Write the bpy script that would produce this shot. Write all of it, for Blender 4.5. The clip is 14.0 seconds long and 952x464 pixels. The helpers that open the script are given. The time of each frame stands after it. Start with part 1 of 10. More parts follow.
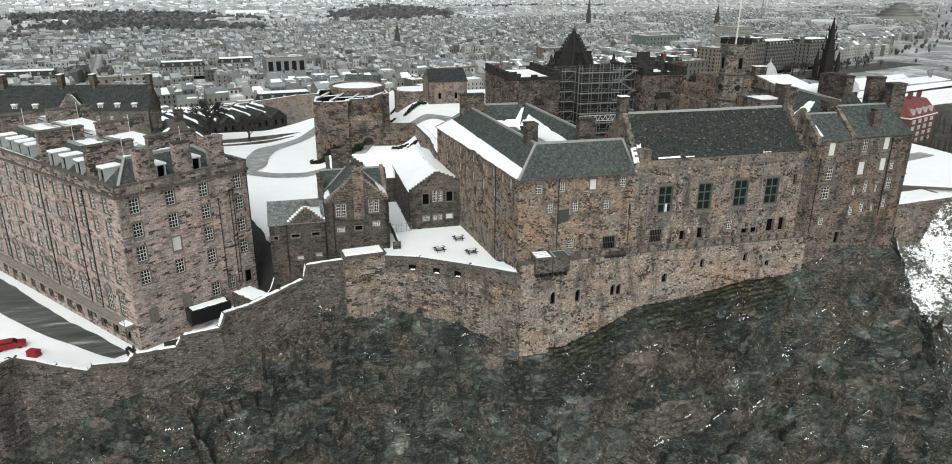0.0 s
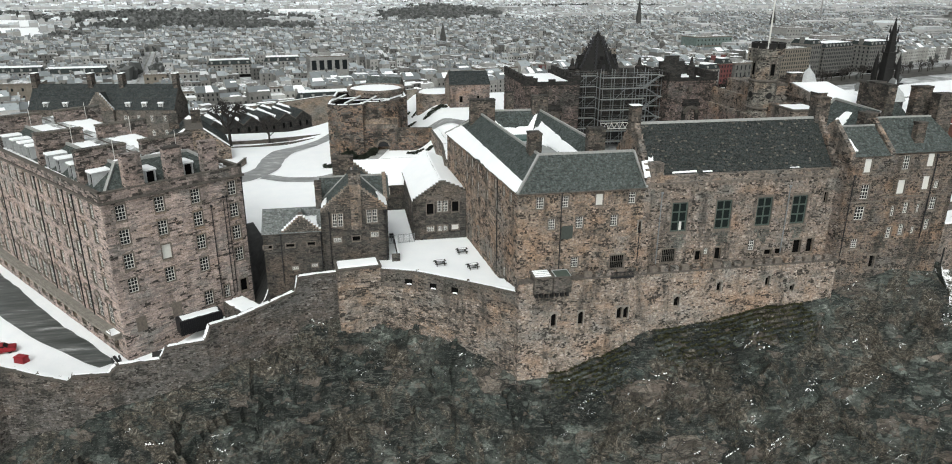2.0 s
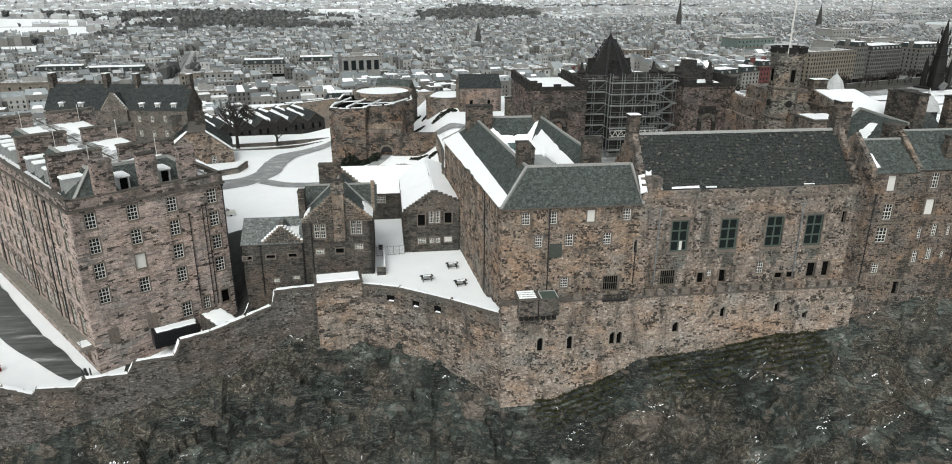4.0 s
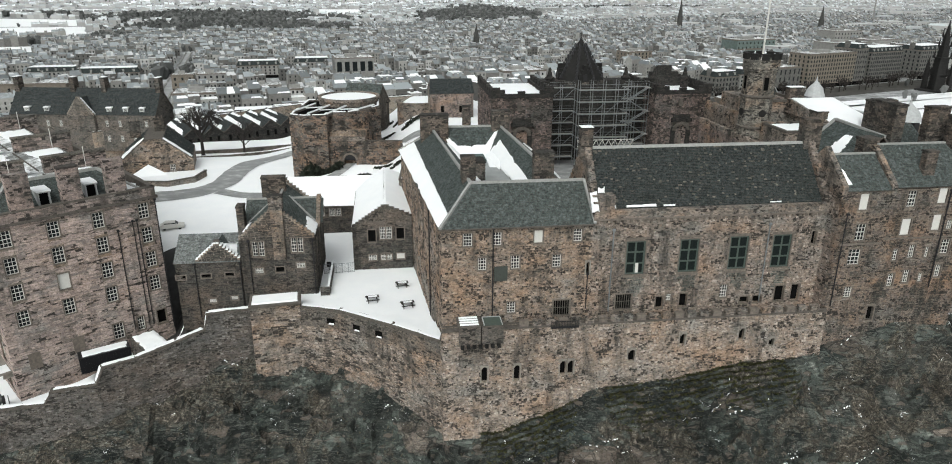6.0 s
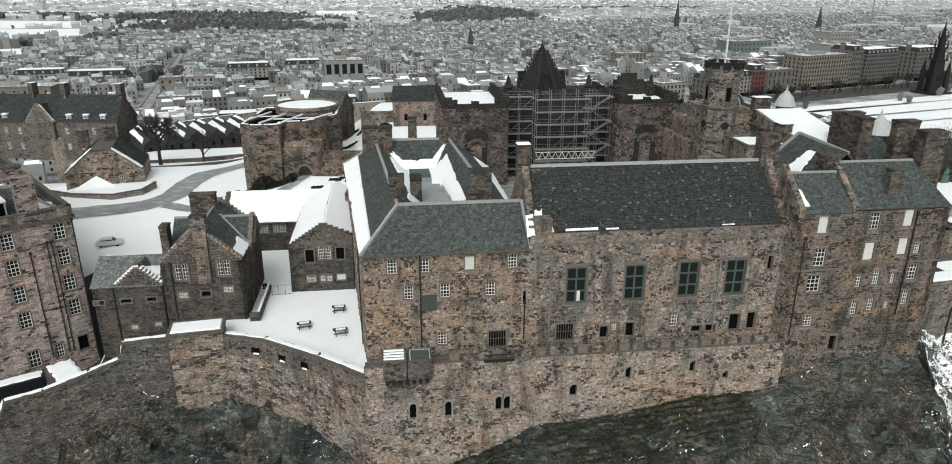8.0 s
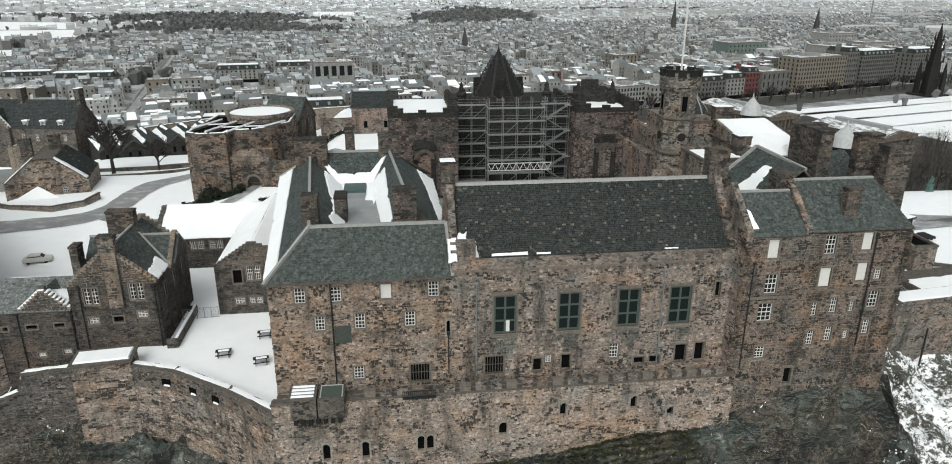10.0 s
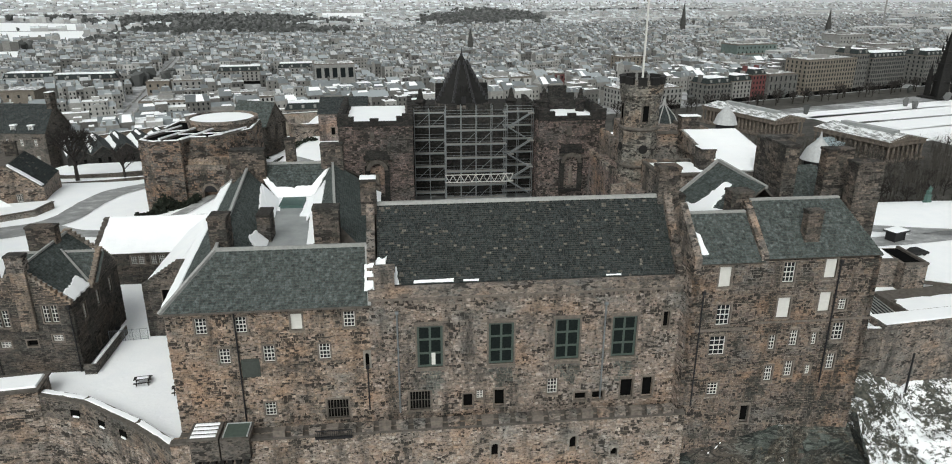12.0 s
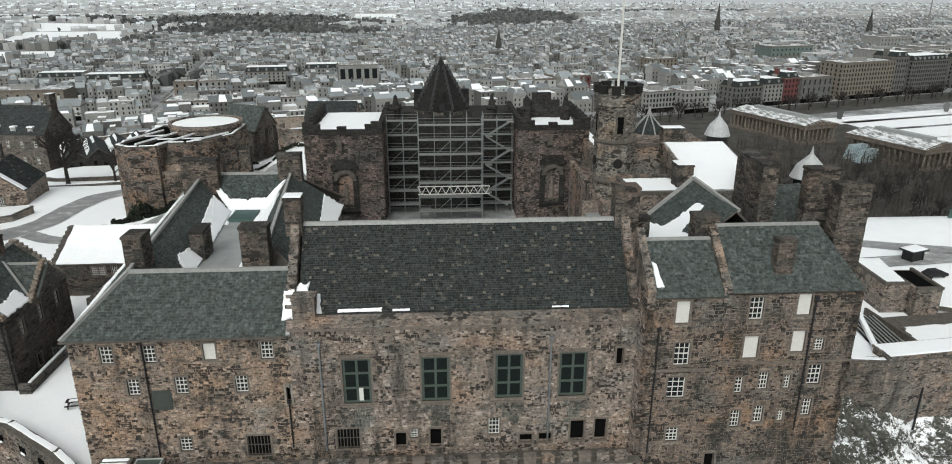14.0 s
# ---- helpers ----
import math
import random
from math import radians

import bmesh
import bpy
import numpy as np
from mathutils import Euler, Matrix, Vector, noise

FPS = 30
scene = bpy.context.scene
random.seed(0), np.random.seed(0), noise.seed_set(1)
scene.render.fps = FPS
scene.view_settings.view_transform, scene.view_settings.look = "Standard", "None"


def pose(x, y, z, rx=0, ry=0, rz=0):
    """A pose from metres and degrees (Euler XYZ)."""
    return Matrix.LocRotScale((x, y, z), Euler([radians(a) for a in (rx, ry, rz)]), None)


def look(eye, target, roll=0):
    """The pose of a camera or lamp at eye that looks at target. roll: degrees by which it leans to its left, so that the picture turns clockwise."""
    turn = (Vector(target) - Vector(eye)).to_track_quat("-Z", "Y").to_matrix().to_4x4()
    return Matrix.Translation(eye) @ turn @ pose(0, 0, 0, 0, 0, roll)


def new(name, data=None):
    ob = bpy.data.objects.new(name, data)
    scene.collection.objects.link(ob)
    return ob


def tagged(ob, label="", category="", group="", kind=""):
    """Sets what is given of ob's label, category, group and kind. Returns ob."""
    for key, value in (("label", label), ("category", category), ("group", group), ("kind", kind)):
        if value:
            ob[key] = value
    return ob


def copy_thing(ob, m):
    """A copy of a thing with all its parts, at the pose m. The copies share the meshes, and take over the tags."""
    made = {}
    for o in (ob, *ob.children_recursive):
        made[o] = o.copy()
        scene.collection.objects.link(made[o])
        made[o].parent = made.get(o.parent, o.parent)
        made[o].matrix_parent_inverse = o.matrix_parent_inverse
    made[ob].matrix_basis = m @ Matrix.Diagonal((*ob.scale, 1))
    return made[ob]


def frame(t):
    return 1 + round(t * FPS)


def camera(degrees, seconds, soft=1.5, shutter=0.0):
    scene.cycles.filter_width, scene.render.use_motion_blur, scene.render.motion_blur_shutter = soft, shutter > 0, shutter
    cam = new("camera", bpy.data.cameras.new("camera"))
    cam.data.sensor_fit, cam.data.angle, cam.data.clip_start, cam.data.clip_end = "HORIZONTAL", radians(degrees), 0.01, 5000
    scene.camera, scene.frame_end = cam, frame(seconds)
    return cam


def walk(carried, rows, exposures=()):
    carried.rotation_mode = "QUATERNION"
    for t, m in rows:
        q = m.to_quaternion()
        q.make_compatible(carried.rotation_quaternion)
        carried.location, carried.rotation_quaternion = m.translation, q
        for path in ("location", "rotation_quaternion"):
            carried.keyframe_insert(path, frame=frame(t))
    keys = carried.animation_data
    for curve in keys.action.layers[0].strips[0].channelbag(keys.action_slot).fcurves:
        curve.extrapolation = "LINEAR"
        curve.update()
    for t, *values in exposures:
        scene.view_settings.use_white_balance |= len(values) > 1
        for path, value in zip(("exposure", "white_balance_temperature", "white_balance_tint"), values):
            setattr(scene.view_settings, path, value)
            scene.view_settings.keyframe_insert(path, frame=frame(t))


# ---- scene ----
cam = camera(68.4, 14.0, 1.0)
METRES, EYE, TILT, LEAN, TURN = 75.0, 40.0, 0.0, 0.0, -14.8
ROWS = [
    (0.0, 0.0, 0.0, 0.0, 0.1, -19.94, -0.27),
    (0.5, 0.0235, 0.0219, 0.0006, 1.27, -19.96, -0.27),
    (1.0, 0.0472, 0.0451, 0.0006, 2.31, -19.99, -0.26),
    (1.5, 0.0708, 0.0687, 0.0007, 3.42, -19.99, -0.26),
    (2.0, 0.0942, 0.0923, 0.0009, 4.13, -20.0, -0.26),
    (4.5, 0.2071, 0.2191, -0.001, 7.63, -19.98, -0.24),
    (5.0, 0.2296, 0.2461, -0.0005, 7.64, -19.97, -0.26),
    (5.5, 0.2529, 0.273, 0.0003, 7.65, -19.96, -0.26),
    (6.0, 0.2771, 0.3003, 0.0017, 7.65, -19.96, -0.27),
    (6.5, 0.3016, 0.3278, 0.0031, 7.67, -19.95, -0.27),
    (7.0, 0.3262, 0.355, 0.0048, 7.67, -19.94, -0.25),
    (7.5, 0.3509, 0.3819, 0.0067, 7.68, -19.93, -0.24),
    (8.0, 0.3755, 0.4089, 0.0083, 7.68, -19.89, -0.23),
    (10.5, 0.5021, 0.5461, 0.0102, 7.79, -19.82, -0.19),
    (11.0, 0.5272, 0.5727, 0.0101, 7.94, -19.8, -0.18),
    (11.5, 0.5525, 0.5994, 0.0102, 8.27, -19.78, -0.16),
    (12.0, 0.5783, 0.626, 0.0097, 8.69, -19.75, -0.15),
    (12.5, 0.6044, 0.6526, 0.0097, 9.12, -19.72, -0.13),
    (13.0, 0.6304, 0.679, 0.0097, 9.57, -19.7, -0.12),
    (13.5, 0.6556, 0.7056, 0.0098, 10.4, -19.7, -0.11),
    (14.0, 0.6803, 0.7322, 0.0098, 11.45, -19.7, -0.09),
]
walk(cam, [(t, pose(0, 0, EYE, TILT, LEAN, TURN) @ pose(METRES * x, METRES * y, METRES * z, 90 + pitch, roll, yaw)) for t, x, y, z, yaw, pitch, roll in ROWS], exposures=[(0.0, 0.04), (5.0, 0.02), (8.0, -0.02), (11.0, -0.08), (14.0, -0.13)])

# ---- world and light: snow-bright overcast winter day ----
world = bpy.data.worlds.new("overcast_sky")
scene.world = world
world.use_nodes = True
wn, wl = world.node_tree.nodes, world.node_tree.links
wn.clear()
sky = wn.new("ShaderNodeTexSky")
sky.sky_type, sky.sun_disc = "NISHITA", False
sky.sun_elevation, sky.sun_rotation = radians(38), radians(200)
sky.air_density, sky.dust_density, sky.ozone_density = 1.0, 4.0, 1.0
soft_sky = wn.new("ShaderNodeHueSaturation")
soft_sky.inputs["Saturation"].default_value = 0.12
wbg = wn.new("ShaderNodeBackground")
wbg.inputs["Strength"].default_value = 0.15
wout = wn.new("ShaderNodeOutputWorld")
wl.new(sky.outputs[0], soft_sky.inputs["Color"])
cool = wn.new("ShaderNodeMix")
cool.data_type, cool.blend_type = "RGBA", "MULTIPLY"
cool.inputs[0].default_value = 1.0
cool.inputs[7].default_value = (0.96, 1.0, 0.985, 1)
wl.new(soft_sky.outputs[0], cool.inputs[6])
wl.new(cool.outputs[2], wbg.inputs["Color"])
wl.new(wbg.outputs[0], wout.inputs[0])
sun_data = bpy.data.lights.new("sun", "SUN")
sun_data.energy, sun_data.angle, sun_data.color = 0.9, radians(25), (0.95, 0.99, 0.96)
sun = new("sun", sun_data)
sun.matrix_world = look((0, 0, 200), (45, 120, 0))

# ---- materials ----
def node_mat(name, rough=0.85, metal=0.0, spec=0.3):
    m = bpy.data.materials.new(name)
    m.use_nodes = True
    b = m.node_tree.nodes["Principled BSDF"]
    b.inputs["Roughness"].default_value = rough
    b.inputs["Metallic"].default_value = metal
    b.inputs["Specular IOR Level"].default_value = spec
    return m, m.node_tree.nodes, m.node_tree.links, b


def place(n, l, scale=(1, 1, 1)):
    g = n.new("ShaderNodeNewGeometry")
    mp = n.new("ShaderNodeMapping")
    mp.inputs["Scale"].default_value = scale
    l.new(g.outputs["Position"], mp.inputs["Vector"])
    return mp.outputs[0]


def noise_tex(n, l, vec, scale, detail=4, rough=0.6):
    t = n.new("ShaderNodeTexNoise")
    t.inputs["Scale"].default_value, t.inputs["Detail"].default_value = scale, detail
    t.inputs["Roughness"].default_value = rough
    l.new(vec, t.inputs["Vector"])
    return t.outputs["Fac"]


def ramp(n, l, fac, stops, constant=False):
    r = n.new("ShaderNodeValToRGB")
    e = r.color_ramp.elements
    while len(e) > 1:
        e.remove(e[-1])
    for i, (p, c) in enumerate(stops):
        k = e[0] if i == 0 else e.new(p)
        k.position = p
        k.color = (*c, 1) if len(c) == 3 else c
    if constant:
        r.color_ramp.interpolation = "CONSTANT"
    l.new(fac, r.inputs[0])
    return r.outputs[0]


def mix(n, l, fac, a, b, how="MIX"):
    x = n.new("ShaderNodeMix")
    x.data_type, x.blend_type = "RGBA", how
    for sock, v in ((x.inputs[0], fac), (x.inputs[6], a), (x.inputs[7], b)):
        if isinstance(v, (int, float)):
            sock.default_value = v
        elif isinstance(v, tuple):
            sock.default_value = (*v, 1)
        else:
            l.new(v, sock)
    return x.outputs[2]


def bump(n, l, b, height, strength=0.4, dist=0.05):
    k = n.new("ShaderNodeBump")
    k.inputs["Strength"].default_value, k.inputs["Distance"].default_value = strength, dist
    l.new(height, k.inputs["Height"])
    l.new(k.outputs[0], b.inputs["Normal"])


def grey(v):
    return (v, v, v)


def masonry(name, cols, stain=(0.042, 0.041, 0.037), amount=0.72, pieces="island", dark=0.93, spread=0.95, warm=0.4, grime=0.6, pitted=0.85):
    """Rubble stone. pieces: colour by joined stone ("island"), by single stone ("object") or by cells of a stretched pattern ("cells")."""
    m, n, l, b = node_mat(name, 0.92, 0, 0.2)
    if pieces == "island":
        pick = n.new("ShaderNodeNewGeometry").outputs["Random Per Island"]
    elif pieces == "object":
        pick = n.new("ShaderNodeObjectInfo").outputs["Random"]
    else:
        v = n.new("ShaderNodeTexVoronoi")
        v.inputs["Scale"].default_value = 1.0
        l.new(place(n, l, (2.2, 2.2, 4.4)), v.inputs["Vector"])
        sep = n.new("ShaderNodeSeparateColor")
        l.new(v.outputs["Color"], sep.inputs[0])
        pick = sep.outputs[0]
    k = len(cols)
    fit_cols = []
    for c in cols:
        g0 = 0.3 * c[0] + 0.6 * c[1] + 0.1 * c[2]
        fit_cols.append(tuple(1.22 * t * (0.78 * v + 0.22 * g0) for v, t in zip(c, (0.985, 1.0, 1.0))))
    mean = tuple(sum(c[j] for c in fit_cols) / k for j in range(3))
    base = mix(n, l, spread, mean, ramp(n, l, pick, [(i / k, c) for i, c in enumerate(fit_cols)], True))
    # broad warm and grey patches
    tone = noise_tex(n, l, place(n, l, (0.16, 0.16, 0.24)), 1.0, 4, 0.62)
    base = mix(n, l, ramp(n, l, tone, [(0.34, grey(0.6)), (0.47, grey(0)), (1, grey(0))]), base, tuple(0.88 * (0.3 * mean[0] + 0.6 * mean[1] + 0.1 * mean[2]) * t for t in (0.98, 1.0, 0.95)))
    base = mix(n, l, ramp(n, l, tone, [(0.52, grey(0)), (0.66, grey(warm))]), base, (0.40, 0.235, 0.135))
    grain = noise_tex(n, l, place(n, l), 7.0, 6, 0.75)
    base = mix(n, l, 0.4, base, ramp(n, l, grain, [(0.32, grey(0.35)), (0.66, grey(1.25))]), "MULTIPLY")
    # scattered sooty stones, in clusters
    wn_ = n.new("ShaderNodeTexWhiteNoise")
    wn_.noise_dimensions = "1D"
    l.new(pick, wn_.inputs["W"])
    blot = ramp(n, l, noise_tex(n, l, place(n, l, (0.45, 0.45, 0.95)), 1.0, 4, 0.6), [(0.36, grey(0.2)), (0.64, grey(0.74))])
    su = n.new("ShaderNodeMath")
    su.operation = "MULTIPLY_ADD"
    su.inputs[1].default_value = 0.5
    l.new(wn_.outputs["Value"], su.inputs[0])
    l.new(blot, su.inputs[2])
    base = mix(n, l, ramp(n, l, su.outputs[0], [(dark, grey(0)), (dark + 0.05, grey(0.9))]), base, (0.026, 0.024, 0.022))
    streak = noise_tex(n, l, place(n, l, (0.5, 0.5, 0.10)), 1.0, 5, 0.65)
    base = mix(n, l, ramp(n, l, streak, [(0.50, grey(0)), (0.68, grey(min(1, amount * 1.15)))]), base, stain)
    soil = noise_tex(n, l, place(n, l, (0.42, 0.42, 0.62)), 1.0, 7, 0.72)
    base = mix(n, l, ramp(n, l, soil, [(0.53, grey(0)), (0.62, grey(grime))]), base, (0.05, 0.05, 0.044))
    # open joints and weathered pits, and the paler spalled faces between them
    pits = noise_tex(n, l, place(n, l, (1, 1, 1.7)), 3.4, 3, 0.7)
    base = mix(n, l, ramp(n, l, pits, [(0.36, grey(pitted)), (0.43, grey(0))]), base, (0.018, 0.016, 0.015))
    base = mix(n, l, 0.75, base, ramp(n, l, pits, [(0.45, grey(0.95)), (0.54, grey(1.1)), (0.66, grey(1.6))]), "MULTIPLY")
    l.new(base, b.inputs["Base Color"])
    bump(n, l, b, grain, 0.6, 0.06)
    return m


def slate(name, a, c, spots=0.0, green=(0.10, 0.13, 0.11)):
    m, n, l, b = node_mat(name, 0.75, 0, 0.15)
    g = n.new("ShaderNodeNewGeometry")
    pick = g.outputs["Random Per Island"]
    base = ramp(n, l, pick, [(0, a), (1 - spots - 0.01, c), (1 - spots, (0.07, 0.064, 0.055)), (1, (0.15, 0.135, 0.115))] if spots else [(0, a), (1, c)])
    big = noise_tex(n, l, place(n, l, (0.3, 0.3, 0.3)), 1.0, 4)
    base = mix(n, l, ramp(n, l, big, [(0.4, grey(0)), (0.75, grey(0.5))]), base, green)
    fine = noise_tex(n, l, place(n, l), 9.0, 4)
    wear = noise_tex(n, l, place(n, l, (1.6, 1.6, 0.5)), 1.0, 8, 0.75)
    base = mix(n, l, 0.75, base, ramp(n, l, wear, [(0.34, grey(0.55)), (0.5, grey(1.0)), (0.66, grey(1.5))]), "MULTIPLY")
    flake = noise_tex(n, l, place(n, l), 3.6, 3, 0.7)
    base = mix(n, l, 0.8, base, ramp(n, l, flake, [(0.34, grey(0.45)), (0.5, grey(1.0)), (0.66, grey(1.7))]), "MULTIPLY")
    l.new(base, b.inputs["Base Color"])
    bump(n, l, b, fine, 0.25, 0.03)
    return m


def plain(name, col, rough=0.6, metal=0.0, var=0.25, scale=3.0, spec=0.3):
    m, n, l, b = node_mat(name, rough, metal, spec)
    f = noise_tex(n, l, place(n, l), scale, 5)
    dark = tuple(c * (1 - var) for c in col)
    l.new(ramp(n, l, f, [(0.3, dark), (0.7, col)]), b.inputs["Base Color"])
    return m


M = {}
M["nb"] = masonry("pink_brown_ashlar", [(0.36, 0.265, 0.235), (0.41, 0.30, 0.26), (0.32, 0.24, 0.215), (0.44, 0.325, 0.28), (0.27, 0.21, 0.19), (0.39, 0.29, 0.245), (0.21, 0.17, 0.155)], amount=0.4, dark=0.96, warm=0.1, grime=0.3, pitted=0.35)
QA_COLS = [(0.25, 0.175, 0.125), (0.23, 0.165, 0.12), (0.29, 0.195, 0.13), (0.20, 0.15, 0.115), (0.27, 0.185, 0.135), (0.22, 0.165, 0.13), (0.33, 0.225, 0.155), (0.25, 0.18, 0.14), (0.40, 0.29, 0.215)]
M["qa"] = masonry("orange_brown_rubble", QA_COLS, dark=0.86, amount=0.65, grime=0.7)
M["qa_piece"] = masonry("orange_brown_single_stone", QA_COLS, pieces="object", dark=0.86, amount=0.65, grime=0.7)
GH_COLS = [(0.225, 0.17, 0.137), (0.25, 0.188, 0.15), (0.195, 0.153, 0.125), (0.29, 0.217, 0.174), (0.165, 0.134, 0.114), (0.26, 0.184, 0.14), (0.215, 0.168, 0.14), (0.37, 0.295, 0.245)]
M["gh"] = masonry("grey_brown_rubble", GH_COLS, dark=0.88, warm=0.3, amount=0.8)
M["gh_piece"] = masonry("grey_brown_single_stone", GH_COLS, dark=0.88, warm=0.3, amount=0.8, pieces="object")
OUTER_COLS = [(0.27, 0.202, 0.157), (0.25, 0.19, 0.15), (0.31, 0.23, 0.177), (0.20, 0.161, 0.133), (0.30, 0.213, 0.155), (0.235, 0.184, 0.154), (0.335, 0.258, 0.209), (0.40, 0.325, 0.27)]
M["outer"] = masonry("buff_rampart_rubble", OUTER_COLS, amount=0.7, dark=0.9)
M["outer_piece"] = masonry("buff_rampart_single_stone", OUTER_COLS, amount=0.7, dark=0.9, pieces="object")
M["west"] = masonry("grimy_rampart_rubble", [tuple((0.45 * v + 0.55 * c[1]) * k for v in c) for c in OUTER_COLS for k in (0.34, 0.58)], amount=0.6, dark=0.9, spread=0.9, warm=0.1)
M["grim"] = masonry("dark_rubble", [(0.062, 0.055, 0.048), (0.08, 0.068, 0.058), (0.052, 0.047, 0.042), (0.10, 0.081, 0.066), (0.038, 0.036, 0.033)], amount=0.4, spread=0.8, warm=0.08)
M["grim_c"] = masonry("dark_rubble_mass", [(0.09, 0.078, 0.066), (0.11, 0.092, 0.078), (0.075, 0.066, 0.058), (0.13, 0.105, 0.085)], amount=0.4, pieces="cells", warm=0.08)
M["red"] = masonry("red_sandstone_rubble", [(0.22, 0.145, 0.12), (0.17, 0.12, 0.105), (0.25, 0.17, 0.14), (0.12, 0.095, 0.085), (0.20, 0.15, 0.13)], pieces="cells")
M["far"] = masonry("weathered_stone", [(0.22, 0.17, 0.135), (0.18, 0.14, 0.115), (0.25, 0.19, 0.15), (0.13, 0.11, 0.095), (0.20, 0.16, 0.13)], pieces="cells")
M["nb_dark"] = masonry("sooty_barrack_stone", [(0.27, 0.20, 0.175), (0.31, 0.225, 0.195), (0.23, 0.175, 0.155), (0.20, 0.155, 0.14)], amount=0.7, dark=0.84, warm=0.1, pitted=0.35)
PAL_COLS = [(0.19, 0.135, 0.105), (0.21, 0.15, 0.11), (0.165, 0.122, 0.10), (0.25, 0.175, 0.13), (0.135, 0.108, 0.09), (0.22, 0.152, 0.108)]
M["pal"] = masonry("palace_brown_rubble", [tuple(0.78 * v for v in c) for c in PAL_COLS], dark=0.82, warm=0.45, amount=1.0, grime=0.9)
M["gate"] = masonry("orange_gate_rubble", QA_COLS, pieces="cells", dark=0.92, warm=0.5)
M["gate_stone"] = masonry("rust_and_grey_gate_stone", [(0.20, 0.135, 0.10), (0.16, 0.125, 0.10), (0.24, 0.15, 0.105), (0.13, 0.11, 0.095), (0.21, 0.16, 0.125), (0.27, 0.165, 0.11), (0.15, 0.13, 0.115)], dark=0.84, warm=0.45, amount=0.9)
M["tower"] = masonry("blotched_tower_stone", [(0.19, 0.165, 0.135), (0.14, 0.125, 0.105), (0.22, 0.19, 0.155), (0.09, 0.083, 0.074), (0.17, 0.15, 0.125)], amount=0.85, pieces="cells", dark=0.86)
M["mortar"] = masonry("lime_mortar_core", [(0.22, 0.175, 0.135), (0.25, 0.195, 0.15), (0.20, 0.16, 0.125)], pieces="cells", dark=1.1, amount=0.4)
M["stack"] = masonry("sooty_chimney_stone", [(0.10, 0.08, 0.064), (0.13, 0.10, 0.08), (0.075, 0.062, 0.052), (0.16, 0.12, 0.092)], dark=0.8, warm=0.12)
M["damp"] = masonry("damp_green_stained_stone", [(0.11, 0.115, 0.098), (0.13, 0.13, 0.11), (0.09, 0.095, 0.082), (0.15, 0.14, 0.12)], dark=0.95, warm=0.0)
M["forewall"] = masonry("dark_forewall_rubble", [(0.125, 0.105, 0.088), (0.15, 0.122, 0.10), (0.10, 0.087, 0.076), (0.175, 0.14, 0.112)], amount=0.7, dark=0.9, warm=0.25)
BATTERY_COLS = [tuple(v * k for v in c) for c in OUTER_COLS for k in (0.74, 0.98)]
M["battery"] = masonry("orange_stained_battery_rubble", BATTERY_COLS, amount=0.75, dark=0.9, warm=0.45)
M["west_c"] = masonry("grimy_core", [(0.10, 0.085, 0.07), (0.12, 0.10, 0.08)], pieces="cells", dark=0.95, warm=0.05)
M["dressed"] = plain("dressed_grey_stone", (0.20, 0.17, 0.145), 0.9, 0, 0.45, 2.5)
M["pale_slab"] = plain("pale_worn_slab", (0.30, 0.275, 0.24), 0.85, 0, 0.4, 1.5)
M["cope"] = plain("dark_coping_stone", (0.13, 0.115, 0.10), 0.9, 0, 0.5, 2.0)
M["slate_g"] = slate("green_grey_slate", (0.042, 0.051, 0.049), (0.082, 0.095, 0.091), green=(0.06, 0.072, 0.066))
M["slate_l"] = slate("frosted_slate", (0.10, 0.11, 0.108), (0.19, 0.20, 0.197), green=(0.13, 0.145, 0.138))
M["slate_d"] = slate("dark_slate", (0.014, 0.018, 0.018), (0.038, 0.045, 0.045), 0.045, (0.022, 0.028, 0.025))
M["slate_k"] = slate("plain_black_slate", (0.020, 0.024, 0.025), (0.042, 0.048, 0.048), 0.0, (0.03, 0.035, 0.034))
M["lead"] = plain("pale_lead_ridge", (0.36, 0.36, 0.345), 0.5, 0.0, 0.3)
M["white"] = plain("white_paint", (0.66, 0.65, 0.61), 0.5, 0, 0.1)
M["green_frame"] = plain("dark_green_timber", (0.075, 0.098, 0.083), 0.6)
M["dark_glass"] = plain("leaded_dark_glass", (0.014, 0.019, 0.018), 0.6, 0, 0.5, 4.0, 0.08)
M["black"] = plain("black_iron_and_openings", (0.02, 0.02, 0.022), 0.5)
M["timber"] = plain("dark_wet_timber", (0.03, 0.027, 0.024), 0.8)
M["cap_lead"] = plain("pale_lead_cap", (0.48, 0.49, 0.49), 0.5, 0, 0.25)
M["steel"] = plain("galvanised_steel", (0.30, 0.32, 0.33), 0.45, 0.6, 0.3)
M["deck"] = plain("scaffold_boards", (0.30, 0.29, 0.27), 0.8)
M["copper"] = plain("green_tinted_rooflight", (0.05, 0.095, 0.085), 0.5)
M["green_panel"] = plain("grey_green_panel", (0.06, 0.068, 0.06), 0.8)
M["bronze"] = plain("green_bronze", (0.09, 0.16, 0.14), 0.6)
M["red_paint"] = plain("red_paint", (0.27, 0.015, 0.022), 0.4)
M["rubber"] = plain("black_rubber", (0.02, 0.02, 0.02), 0.9)
# Wet lead; its base colour is raised to paint the sky's reflection.
M["flat_grey"] = plain("sheen_paled_wet_lead", (0.33, 0.345, 0.34), 0.35, 0, 0.3, 0.6)

m, n, l, b = node_mat("window_glass", 0.3, 0, 0.1)
b.inputs["Base Color"].default_value = (0.012, 0.015, 0.016, 1)
M["glass"] = m

